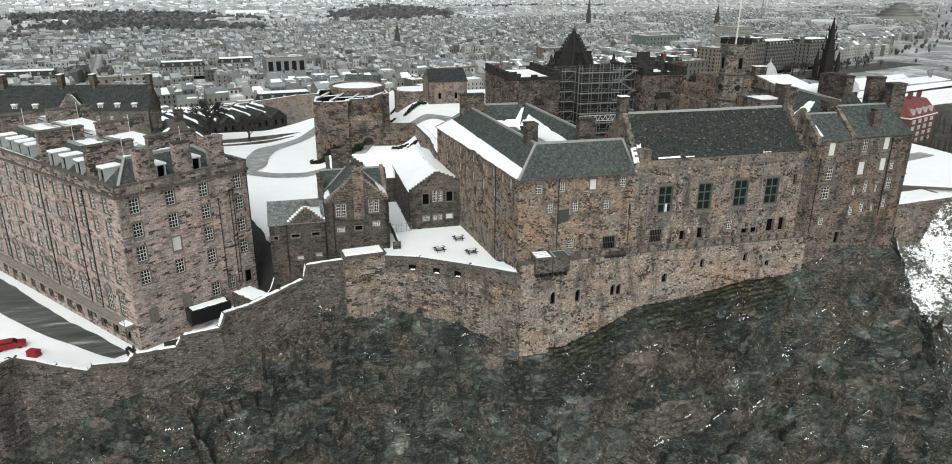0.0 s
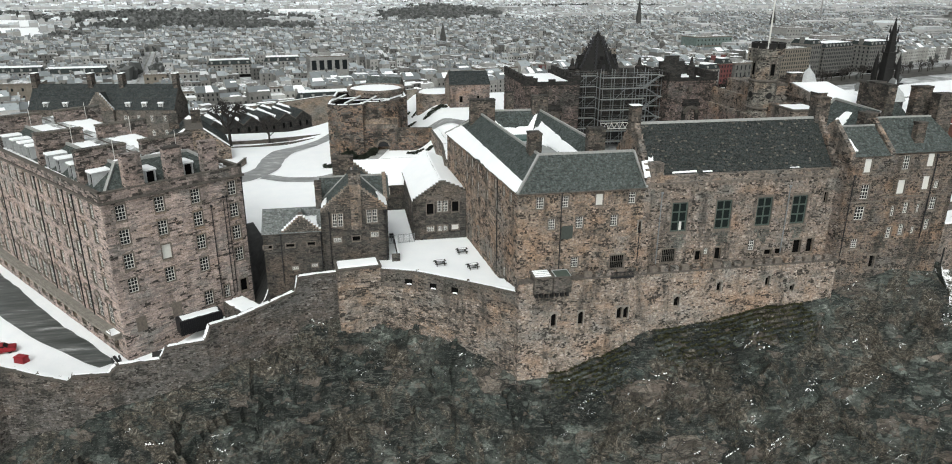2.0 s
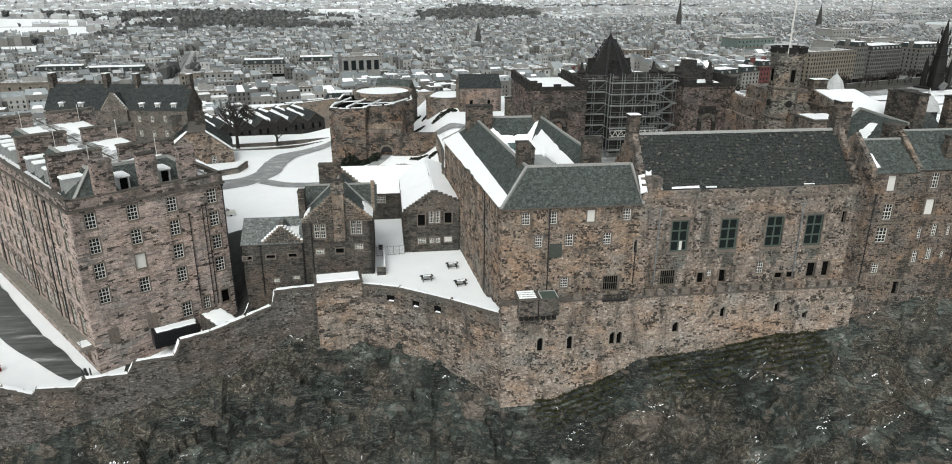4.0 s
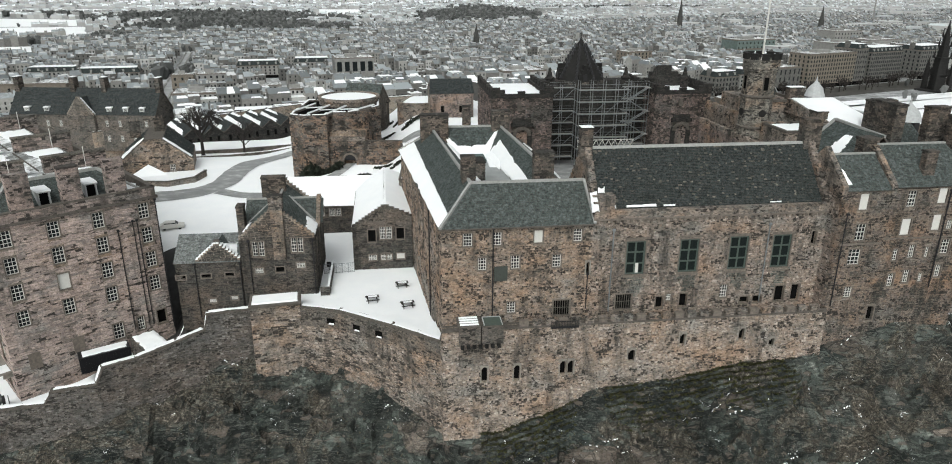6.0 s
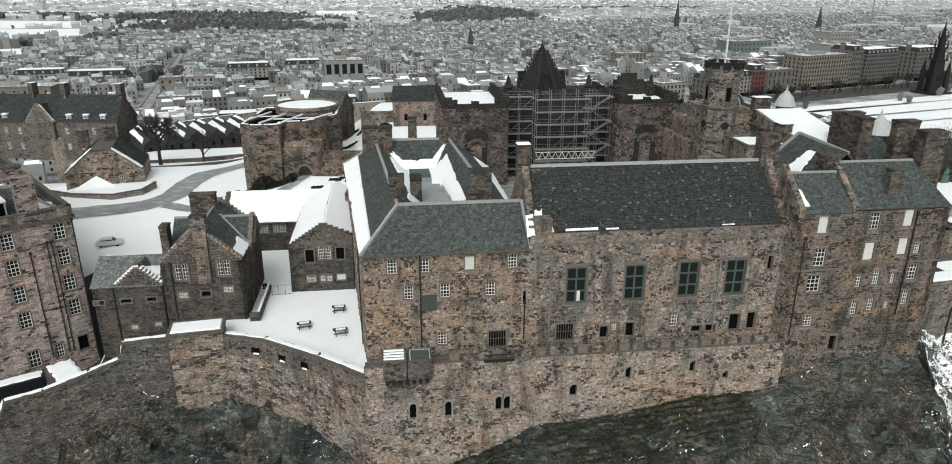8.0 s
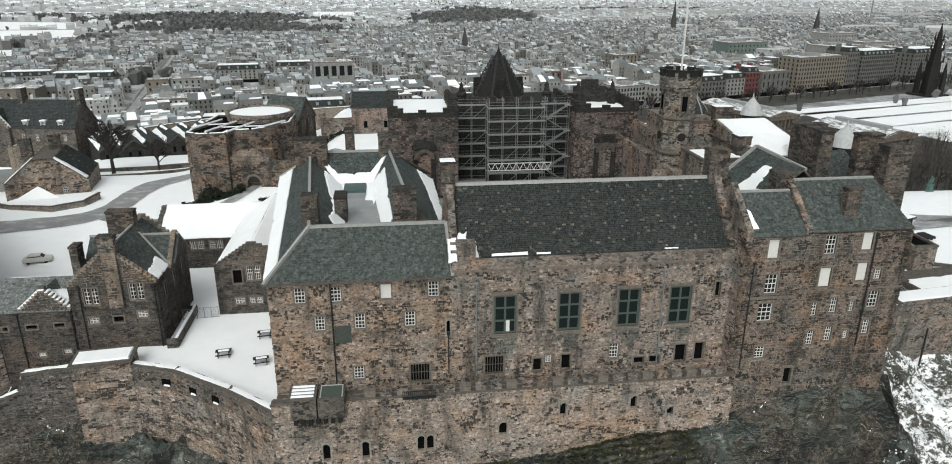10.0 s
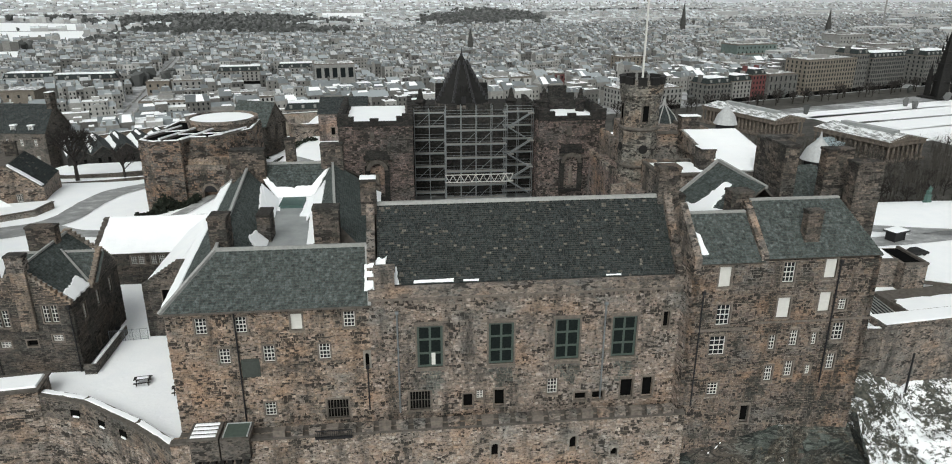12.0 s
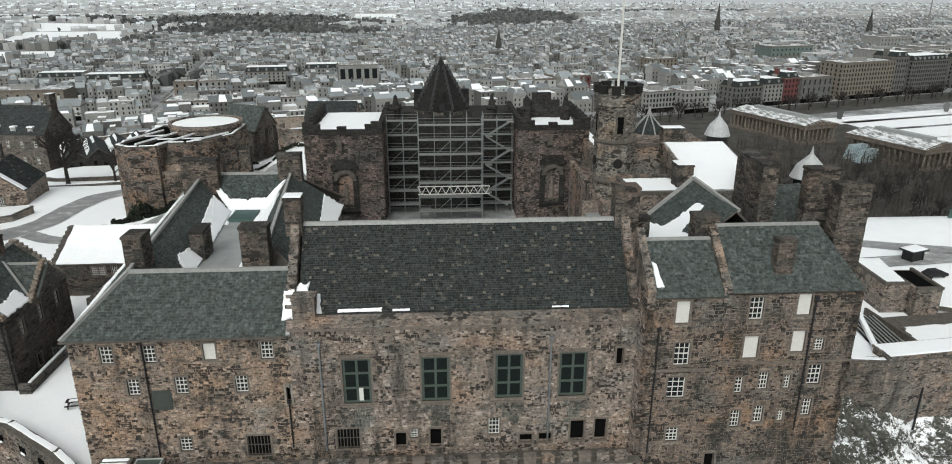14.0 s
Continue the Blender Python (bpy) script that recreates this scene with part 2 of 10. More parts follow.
m, n, l, b = node_mat("snow", 0.75, 0, 0.3)
f = noise_tex(n, l, place(n, l), 0.35, 5)
f2 = noise_tex(n, l, place(n, l), 2.2, 5, 0.7)
c = ramp(n, l, f, [(0.3, (0.90, 0.915, 0.93)), (0.7, (0.95, 0.955, 0.96))])
l.new(mix(n, l, ramp(n, l, f2, [(0.60, grey(0)), (0.75, grey(0.25))]), c, (0.62, 0.63, 0.63)), b.inputs["Base Color"])
bump(n, l, b, f2, 0.35, 0.15)
M["snow"] = m

m, n, l, b = node_mat("wet_road", 0.45, 0, 0.4)
f = noise_tex(n, l, place(n, l, (0.5, 0.9, 1)), 0.7, 6, 0.65)
l.new(ramp(n, l, f, [(0.35, (0.19, 0.192, 0.19)), (0.55, (0.29, 0.292, 0.288)), (0.72, (0.58, 0.58, 0.58))]), b.inputs["Base Color"])
M["road"] = m

m, n, l, b = node_mat("basalt_crag", 0.85, 0, 0.3)
p = place(n, l)


def warped(scale, detail, rough, dist):
    t = n.new("ShaderNodeTexNoise")
    for key, val in (("Scale", scale), ("Detail", detail), ("Roughness", rough), ("Distortion", dist)):
        t.inputs[key].default_value = val
    l.new(p, t.inputs["Vector"])
    return t.outputs["Fac"]


r1 = warped(0.11, 9, 0.7, 1.2)
r2 = warped(0.7, 9, 0.75, 2.2)
r3 = warped(0.05, 6, 0.65, 0.6)
r4 = warped(2.6, 6, 0.8, 1.0)
r5 = warped(6.0, 4, 0.75, 0.6)
wv = n.new("ShaderNodeTexNoise")
for key, val in (("Scale", 0.5), ("Detail", 3)):
    wv.inputs[key].default_value = val
l.new(p, wv.inputs["Vector"])
wp = n.new("ShaderNodeVectorMath")
wp.operation = "MULTIPLY_ADD"
wp.inputs[1].default_value = (1.5, 1.5, 1.5)
bed = n.new("ShaderNodeMapping")
bed.inputs["Rotation"].default_value = (0.3, 0.75, 0.2)
bed.inputs["Scale"].default_value = (0.8, 1.0, 1.9)
l.new(p, bed.inputs["Vector"])
l.new(wv.outputs["Color"], wp.inputs[0])
l.new(bed.outputs[0], wp.inputs[2])


def cells(scale, feature):
    t = n.new("ShaderNodeTexVoronoi")
    t.feature = feature
    t.inputs["Scale"].default_value = scale
    l.new(wp.outputs[0], t.inputs["Vector"])
    return t


def product(a, c):
    return mix(n, l, 1.0, a, c, "MULTIPLY")


# smooth dark green slabs, brown rubble between them
slab = ramp(n, l, r1, [(0.36, (0.010, 0.014, 0.013)), (0.47, (0.020, 0.025, 0.022)), (0.56, (0.036, 0.041, 0.036)), (0.64, (0.10, 0.104, 0.092))])
rubble = ramp(n, l, r2, [(0.34, (0.016, 0.014, 0.011)), (0.45, (0.040, 0.034, 0.026)), (0.54, (0.074, 0.063, 0.049)), (0.64, (0.22, 0.195, 0.162))])
zone = ramp(n, l, warped(0.13, 7, 0.7, 0.8), [(0.50, grey(0)), (0.56, grey(1))])
rubble = mix(n, l, 0.8, rubble, ramp(n, l, r5, [(0.38, grey(0.3)), (0.5, grey(0.95)), (0.62, grey(2.0))]), "MULTIPLY")
slab = mix(n, l, 0.3, slab, ramp(n, l, r5, [(0.38, grey(0.5)), (0.5, grey(1.0)), (0.62, grey(1.5))]), "MULTIPLY")
for scale, lo, hi in ((0.13, 0.5, 1.7), (0.4, 0.45, 1.9), (1.3, 0.6, 1.6)):
    c1 = cells(scale, "F1")
    sp = n.new("ShaderNodeSeparateColor")
    l.new(c1.outputs["Color"], sp.inputs[0])
    slab = mix(n, l, 0.9, slab, ramp(n, l, sp.outputs[0], [(0.0, grey(lo)), (0.55, grey(1.0)), (1.0, grey(hi))]), "MULTIPLY")
    # a few fresh faces, pinkish or pale
    slab = mix(n, l, ramp(n, l, sp.outputs[1], [(0.94, grey(0)), (0.95, grey(0.6))]), slab, (0.15, 0.12, 0.10))
    slab = mix(n, l, ramp(n, l, sp.outputs[2], [(0.95, grey(0)), (0.96, grey(0.55))]), slab, (0.12, 0.137, 0.122))
base = mix(n, l, zone, slab, rubble)
# bedding joints running aslant, dark seams with edge highlights painted pale beside them
lean = n.new("ShaderNodeMapping")
lean.inputs["Rotation"].default_value = (0.2, 0.65, 0.1)
lean.inputs["Scale"].default_value = (0.22, 0.5, 1.3)
l.new(p, lean.inputs["Vector"])
for scale, dark_w, light_w, mask in ((0.5, 0.012, 0.03, r3), (1.3, 0.02, 0.045, r1)):
    t = n.new("ShaderNodeTexNoise")
    for key, val in (("Scale", scale), ("Detail", 6), ("Roughness", 0.62), ("Distortion", 0.5)):
        t.inputs[key].default_value = val
    l.new(lean.outputs[0], t.inputs["Vector"])
    gate = ramp(n, l, mask, [(0.40, grey(1)), (0.56, grey(0.25))])
    base = mix(n, l, product(gate, ramp(n, l, t.outputs["Fac"], [(0.5, grey(0)), (0.5 + dark_w, grey(0.55)), (0.5 + light_w, grey(0))])), base, (0.21, 0.215, 0.19))
    base = mix(n, l, product(gate, ramp(n, l, t.outputs["Fac"], [(0.5 - 2.5 * dark_w, grey(0)), (0.5 - dark_w, grey(0.95)), (0.5, grey(0))])), base, (0.010, 0.012, 0.011))
base = mix(n, l, ramp(n, l, r4, [(0.35, grey(0.6)), (0.41, grey(0))]), base, (0.012, 0.014, 0.013))
base = mix(n, l, ramp(n, l, r4, [(0.61, grey(0)), (0.68, grey(0.6))]), base, (0.30, 0.285, 0.25))
for scale, wide, mask in ((0.13, 0.03, r2), (0.4, 0.045, r1), (1.3, 0.06, r2)):
    edge = cells(scale, "DISTANCE_TO_EDGE")
    crack = ramp(n, l, edge.outputs["Distance"], [(0.0, grey(0.95)), (wide, grey(0))])
    base = mix(n, l, product(crack, ramp(n, l, mask, [(0.46, grey(1)), (0.56, grey(0))])), base, (0.010, 0.012, 0.011))
g = n.new("ShaderNodeNewGeometry")
sx = n.new("ShaderNodeSeparateXYZ")
l.new(g.outputs["Position"], sx.inputs[0])
mr = n.new("ShaderNodeMapRange")
for i, val in enumerate((99.0, 104.0, 0.0, 0.06)):
    mr.inputs[i + 1].default_value = val
l.new(sx.outputs[0], mr.inputs[0])
sn = warped(0.9, 8, 0.75, 0.8)
ad = n.new("ShaderNodeMath")
ad.operation = "ADD"
l.new(sn, ad.inputs[0])
l.new(mr.outputs[0], ad.inputs[1])
base = mix(n, l, ramp(n, l, ad.outputs[0], [(0.652, grey(0)), (0.665, grey(1))]), base, (0.8, 0.82, 0.84))
l.new(base, b.inputs["Base Color"])
hsum = n.new("ShaderNodeMath")
hsum.operation = "ADD"
l.new(r2, hsum.inputs[0])
l.new(r4, hsum.inputs[1])
bump(n, l, b, hsum.outputs[0], 0.6, 0.25)
M["rock"] = m
m, n, l, b = node_mat("snow_dusted_crag", 0.8, 0, 0.3)
s1 = noise_tex(n, l, place(n, l, (1, 1, 1.6)), 0.9, 9, 0.78)
s2 = noise_tex(n, l, place(n, l), 0.12, 3, 0.5)
ad = n.new("ShaderNodeMath")
ad.operation = "MULTIPLY_ADD"
ad.inputs[1].default_value = 0.5
l.new(s2, ad.inputs[0])
l.new(s1, ad.inputs[2])
dirt = ramp(n, l, noise_tex(n, l, place(n, l), 2.0, 5), [(0.35, (0.03, 0.034, 0.03)), (0.65, (0.12, 0.115, 0.095))])
l.new(mix(n, l, ramp(n, l, ad.outputs[0], [(0.755, grey(0)), (0.785, grey(1))]), dirt, (0.86, 0.87, 0.88)), b.inputs["Base Color"])
bump(n, l, b, s1, 0.3, 0.2)
M["snow_rock"] = m

m, n, l, b = node_mat("winter_city_ground", 0.9)
p = place(n, l)
a1 = noise_tex(n, l, p, 0.02, 8, 0.7)
a2 = noise_tex(n, l, p, 0.15, 5, 0.7)
base = ramp(n, l, a1, [(0.33, (0.16, 0.162, 0.16)), (0.46, (0.26, 0.262, 0.262)), (0.54, (0.42, 0.425, 0.43)), (0.64, (0.66, 0.67, 0.68))])
base = mix(n, l, ramp(n, l, a2, [(0.45, grey(0)), (0.62, grey(0.6))]), base, (0.10, 0.102, 0.098))
l.new(base, b.inputs["Base Color"])
M["city_ground"] = m


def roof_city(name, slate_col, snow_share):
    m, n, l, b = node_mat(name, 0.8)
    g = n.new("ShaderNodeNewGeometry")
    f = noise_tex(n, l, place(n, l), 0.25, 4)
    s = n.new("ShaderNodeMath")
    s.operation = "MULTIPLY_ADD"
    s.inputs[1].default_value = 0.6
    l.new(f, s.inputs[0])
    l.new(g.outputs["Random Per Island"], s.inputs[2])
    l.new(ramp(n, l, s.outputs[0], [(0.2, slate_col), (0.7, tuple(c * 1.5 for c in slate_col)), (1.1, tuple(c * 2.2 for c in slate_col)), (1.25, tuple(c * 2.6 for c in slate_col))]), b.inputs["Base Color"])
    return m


# City slate and sandstone kept pale: some distance haze is painted in.
M["city_roof"] = roof_city("haze_lifted_city_slate", (0.118, 0.128, 0.132), 0.30)
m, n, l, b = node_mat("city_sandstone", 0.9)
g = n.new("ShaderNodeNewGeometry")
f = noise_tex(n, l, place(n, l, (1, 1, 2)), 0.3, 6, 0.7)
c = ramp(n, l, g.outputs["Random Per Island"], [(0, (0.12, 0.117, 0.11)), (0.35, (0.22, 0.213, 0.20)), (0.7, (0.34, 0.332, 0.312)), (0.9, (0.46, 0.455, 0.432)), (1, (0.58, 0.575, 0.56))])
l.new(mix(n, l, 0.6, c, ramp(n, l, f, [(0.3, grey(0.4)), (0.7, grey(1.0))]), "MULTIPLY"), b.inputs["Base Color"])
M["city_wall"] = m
# Far and shore sets step paler outwards, distance haze put into the colour.
M["far_roof"] = roof_city("haze_paled_far_roofs", (0.245, 0.26, 0.266), 0.3)
M["shore_roof"] = roof_city("haze_paled_shore_roofs", (0.31, 0.326, 0.335), 0.3)
m, n, l, b = node_mat("haze_paled_far_walls", 0.9)
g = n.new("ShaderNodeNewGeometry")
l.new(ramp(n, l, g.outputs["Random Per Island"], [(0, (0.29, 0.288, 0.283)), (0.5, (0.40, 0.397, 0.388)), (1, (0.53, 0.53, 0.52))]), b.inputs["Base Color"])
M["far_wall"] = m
m, n, l, b = node_mat("haze_paled_shore_walls", 0.9)
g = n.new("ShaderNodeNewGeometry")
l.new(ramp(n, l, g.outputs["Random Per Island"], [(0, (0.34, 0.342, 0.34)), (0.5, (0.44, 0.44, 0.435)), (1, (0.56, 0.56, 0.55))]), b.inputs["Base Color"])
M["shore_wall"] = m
m, n, l, b = node_mat("thawing_snow_on_lead", 0.7)
f = noise_tex(n, l, place(n, l, (0.6, 0.25, 1)), 0.6, 7, 0.75)
l.new(ramp(n, l, f, [(0.42, (0.16, 0.165, 0.16)), (0.5, (0.45, 0.455, 0.45)), (0.56, (0.82, 0.83, 0.84))]), b.inputs["Base Color"])
M["thaw"] = m
# Haze painted in: town and far snow greyed to lose contrast.
M["town_snow"] = plain("haze_dimmed_town_snow", (0.60, 0.61, 0.615), 0.8, 0, 0.35, 0.05)
M["far_snow"] = plain("haze_greyed_far_snow", (0.53, 0.54, 0.55), 0.8, 0, 0.3, 0.03)
M["slush"] = plain("slushy_street", (0.42, 0.42, 0.42), 0.6, 0, 0.4, 0.12)
M["firth"] = plain("pale_winter_water", (0.55, 0.57, 0.58), 0.4, 0, 0.1, 0.001)
M["tan_wall"] = plain("tan_street_stone", (0.235, 0.205, 0.17), 0.9, 0, 0.4, 0.5)
M["white_wall"] = plain("white_render", (0.52, 0.52, 0.50), 0.8, 0, 0.25, 0.4)
M["green_glass"] = plain("green_tinted_cladding", (0.16, 0.205, 0.19), 0.5, 0, 0.4, 0.4)
M["dark_wall"] = plain("sooty_street_stone", (0.17, 0.165, 0.155), 0.9, 0, 0.5, 0.5)
M["pale_wall"] = plain("pale_render", (0.30, 0.295, 0.28), 0.8, 0, 0.3, 0.4)
M["red_wall"] = plain("red_brick_front", (0.16, 0.06, 0.057), 0.85, 0, 0.35, 0.6)
m, n, l, b = node_mat("bare_winter_wood", 0.95)
g = n.new("ShaderNodeNewGeometry")
l.new(ramp(n, l, g.outputs["Random Per Island"], [(0, (0.05, 0.052, 0.05)), (0.6, (0.085, 0.088, 0.085)), (1, (0.16, 0.162, 0.16))]), b.inputs["Base Color"])
M["wood_far"] = m
M["twigs"] = plain("brown_winter_twigs", (0.085, 0.078, 0.068), 0.95, 0, 0.5, 0.15)
M["garden"] = plain("trodden_garden_ground", (0.095, 0.09, 0.08), 0.9, 0, 0.65, 0.12)
M["brick"] = plain("dark_red_brick", (0.15, 0.075, 0.06), 0.9, 0, 0.4, 0.6)
M["red_tile"] = plain("red_roof_tile", (0.21, 0.07, 0.065), 0.85, 0, 0.4, 0.5)
M["tuft"] = plain("dead_grass", (0.16, 0.14, 0.10), 0.95, 0, 0.7, 0.6)
# Near-black, no gloss: the unlit depth of openings is put into the colour.
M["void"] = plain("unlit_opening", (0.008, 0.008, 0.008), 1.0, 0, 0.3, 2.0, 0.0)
m, n, l, b = node_mat("dark_wet_tarmac", 0.35, 0, 0.4)
turned = n.new("ShaderNodeMapping")
turned.inputs["Rotation"].default_value = (0, 0, -0.9)
turned.inputs["Scale"].default_value = (0.12, 0.9, 1)
l.new(place(n, l), turned.inputs["Vector"])
f = noise_tex(n, l, turned.outputs[0], 1.0, 6, 0.65)
l.new(ramp(n, l, f, [(0.36, (0.045, 0.05, 0.048)), (0.56, (0.12, 0.127, 0.122)), (0.63, (0.24, 0.245, 0.24)), (0.70, (0.6, 0.61, 0.61))]), b.inputs["Base Color"])
M["wet_tarmac"] = m
M["wet_yard"] = plain("dark_wet_setts", (0.05, 0.05, 0.048), 0.5, 0, 0.5, 0.8)
M["moss"] = plain("yellow_green_moss", (0.085, 0.085, 0.035), 0.95, 0, 0.6, 0.5)
M["bark"] = plain("dark_bark", (0.035, 0.03, 0.027), 0.95)
M["bush"] = plain("dark_ivy", (0.03, 0.038, 0.026), 0.9, 0, 0.5, 2.0)
M["spire"] = plain("weathered_spire_stone", (0.075, 0.074, 0.07), 0.95, 0, 0.4, 0.5)
M["soot"] = plain("sooty_black_stone", (0.022, 0.021, 0.02), 0.95, 0, 0.5, 0.8)
M["teal_glass"] = plain("pale_teal_sheeting", (0.42, 0.52, 0.55), 0.4, 0, 0.4, 0.5)


# ---- building helpers ----
from mathutils.geometry import tessellate_polygon


class Frame:
    """Local axes of a wall: u along it, v inwards, z up. at: a plan point; turn: degrees."""

    def __init__(self, x, y, turn=0.0):
        self.x, self.y, self.turn = x, y, turn
        self.c, self.s = math.cos(radians(turn)), math.sin(radians(turn))

    def p(self, u, v, z):
        return (self.x + u * self.c - v * self.s, self.y + u * self.s + v * self.c, z)

    def sub(self, u, v, turn=0.0):
        q = self.p(u, v, 0)
        return Frame(q[0], q[1], self.turn + turn)

    def m(self, u, v, z):
        return Matrix.Translation(self.p(u, v, z)) @ Matrix.Rotation(radians(self.turn), 4, "Z")


WORLD = Frame(0, 0, 0)


class Mesh:
    """Collects corners and faces; one mesh per part."""

    def __init__(self, fr=WORLD):
        self.fr, self.v, self.f = fr, [], []

    def face(self, *pts):
        i = len(self.v)
        self.v += [self.fr.p(*p) for p in pts]
        self.f.append(tuple(range(i, i + len(pts))))

    def box(self, u0, u1, v0, v1, z0, z1, top=0.0):
        """A block; top: how far its upper corners are drawn in."""
        i, t = len(self.v), top
        for z, k in ((z0, 0.0), (z1, t)):
            self.v += [self.fr.p(*p) for p in ((u0 + k, v0 + k, z), (u1 - k, v0 + k, z), (u1 - k, v1 - k, z), (u0 + k, v1 - k, z))]
        self.f += [(i, i + 3, i + 2, i + 1), (i + 4, i + 5, i + 6, i + 7)]
        for a in range(4):
            c = (a + 1) % 4
            self.f.append((i + a, i + c, i + 4 + c, i + 4 + a))
        return self

    def prism(self, pts, z0, z1, scale=1.0):
        """An upright prism over plan points, counter-clockwise; scale: of the top about its middle."""
        i, k = len(self.v), len(pts)
        cu, cv = sum(p[0] for p in pts) / k, sum(p[1] for p in pts) / k
        self.v += [self.fr.p(u, v, z0) for u, v in pts]
        self.v += [self.fr.p(cu + (u - cu) * scale, cv + (v - cv) * scale, z1) for u, v in pts]
        self.f += [tuple(reversed(range(i, i + k))), tuple(range(i + k, i + 2 * k))]
        for a in range(k):
            c = (a + 1) % k
            self.f.append((i + a, i + c, i + k + c, i + k + a))
        return self

    def slab(self, pts, thick):
        """A sheet through pts (counter-clockwise from outside), thickened inwards."""
        w = [Vector(self.fr.p(*p)) for p in pts]
        nrm = sum((a.cross(c) for a, c in zip(w, w[1:] + w[:1])), Vector()).normalized()
        i, k = len(self.v), len(w)
        self.v += [tuple(q) for q in w] + [tuple(q - nrm * thick) for q in w]
        if k > 4:
            for t in tessellate_polygon([w]):
                if (w[t[1]] - w[t[0]]).cross(w[t[2]] - w[t[0]]).dot(nrm) < 0:
                    t = t[::-1]
                self.f += [(i + t[0], i + t[1], i + t[2]), (i + k + t[2], i + k + t[1], i + k + t[0])]
        else:
            self.f += [tuple(range(i, i + k)), tuple(reversed(range(i + k, i + 2 * k)))]
        for a in range(k):
            c = (a + 1) % k
            self.f.append((i + c, i + a, i + k + a, i + k + c))
        return self

    def beam(self, a, c, r):
        """A thin square bar from a to c."""
        a, c = Vector(self.fr.p(*a)), Vector(self.fr.p(*c))
        d = (c - a).normalized()
        s = d.cross(Vector((0, 0, 1)) if abs(d.z) < 0.9 else Vector((1, 0, 0))).normalized() * r
        t = d.cross(s).normalized() * r
        i = len(self.v)
        for q in (a, c):
            self.v += [tuple(q + s + t), tuple(q - s + t), tuple(q - s - t), tuple(q + s - t)]
        self.f += [(i, i + 1, i + 2, i + 3), (i + 7, i + 6, i + 5, i + 4)]
        for k in range(4):
            e = (k + 1) % 4
            self.f.append((i + k, i + 4 + k, i + 4 + e, i + e))
        return self

    def lathe(self, u, v, profile, k=12, start=0.0, sweep=360.0):
        """Rings of (radius, z) about an upright axis."""
        i, full = len(self.v), sweep >= 360
        m = k if full else k + 1
        for r, z in profile:
            for a in range(m):
                w = radians(start + sweep * a / k)
                self.v.append(self.fr.p(u + r * math.cos(w), v + r * math.sin(w), z))
        for j in range(len(profile) - 1):
            for a in range(k):
                c = (a + 1) % m
                self.f.append((i + j * m + a, i + j * m + c, i + (j + 1) * m + c, i + (j + 1) * m + a))
        self.f.append(tuple(i + (len(profile) - 1) * m + a for a in range(m)))
        return self

    def weld(self):
        """Joins corners that lie in one place."""
        seen, keep, to = {}, [], []
        for p in self.v:
            key = tuple(round(c, 4) for c in p)
            if key not in seen:
                seen[key] = len(keep)
                keep.append(p)
            to.append(seen[key])
        self.v, self.f = keep, [tuple(to[i] for i in f) for f in self.f]
        return self

    def data(self, name, mat):
        d = bpy.data.meshes.new(name)
        d.from_pydata(self.v, [], self.f)
        d.materials.append(mat)
        d.update()
        return d


def thing(name, x, y, z, label, category, group="", kind=""):
    ob = new(name)
    ob.empty_display_size = 0.5
    ob.location = (x, y, z)
    return tagged(ob, label, category, group, kind)


def under(ob, parent):
    """Makes ob, whose corners are in world metres, a part of parent."""
    ob.parent = parent
    if parent.type == "EMPTY":
        ob.matrix_parent_inverse = Matrix.Translation(-parent.location)
    return ob


def part(name, mesh, mat, parent=None, label="", kind=""):
    ob = new(name, mesh.data(name, mat))
    if parent is not None:
        under(ob, parent)
    return tagged(ob, label, kind=kind)


def single(name, mesh, mat, label, category, group="", kind=""):
    return tagged(new(name, mesh.data(name, mat)), label, category, group, kind)


def panel(mesh, u0, u1, z0, z1, holes, v=0.0, thick=0.7):
    """A wall with thickness and openings that go right through. holes: (middle, sill, width, height)."""
    us = sorted({u0, u1, *(min(max(h[0] + k * h[2] / 2, u0), u1) for h in holes for k in (-1, 1))})
    zs = sorted({z0, z1, *(min(max(h[1] + k * h[3], z0), z1) for h in holes for k in (0, 1))})
    def solid(a, c):
        if not (0 <= a < len(us) - 1 and 0 <= c < len(zs) - 1):
            return False
        um, zm = (us[a] + us[a + 1]) / 2, (zs[c] + zs[c + 1]) / 2
        return not any(abs(um - h[0]) < h[2] / 2 and h[1] < zm < h[1] + h[3] for h in holes)
    w = v + thick
    for a in range(len(us) - 1):
        for c in range(len(zs) - 1):
            if not solid(a, c):
                continue
            p, q, r, s = us[a], us[a + 1], zs[c], zs[c + 1]
            mesh.face((p, v, r), (q, v, r), (q, v, s), (p, v, s))
            mesh.face((q, w, r), (p, w, r), (p, w, s), (q, w, s))
            if not solid(a - 1, c):
                mesh.face((p, w, r), (p, v, r), (p, v, s), (p, w, s))
            if not solid(a + 1, c):
                mesh.face((q, v, r), (q, w, r), (q, w, s), (q, v, s))
            if not solid(a, c - 1):
                mesh.face((p, w, r), (q, w, r), (q, v, r), (p, v, r))
            if not solid(a, c + 1):
                mesh.face((p, v, s), (q, v, s), (q, w, s), (p, w, s))


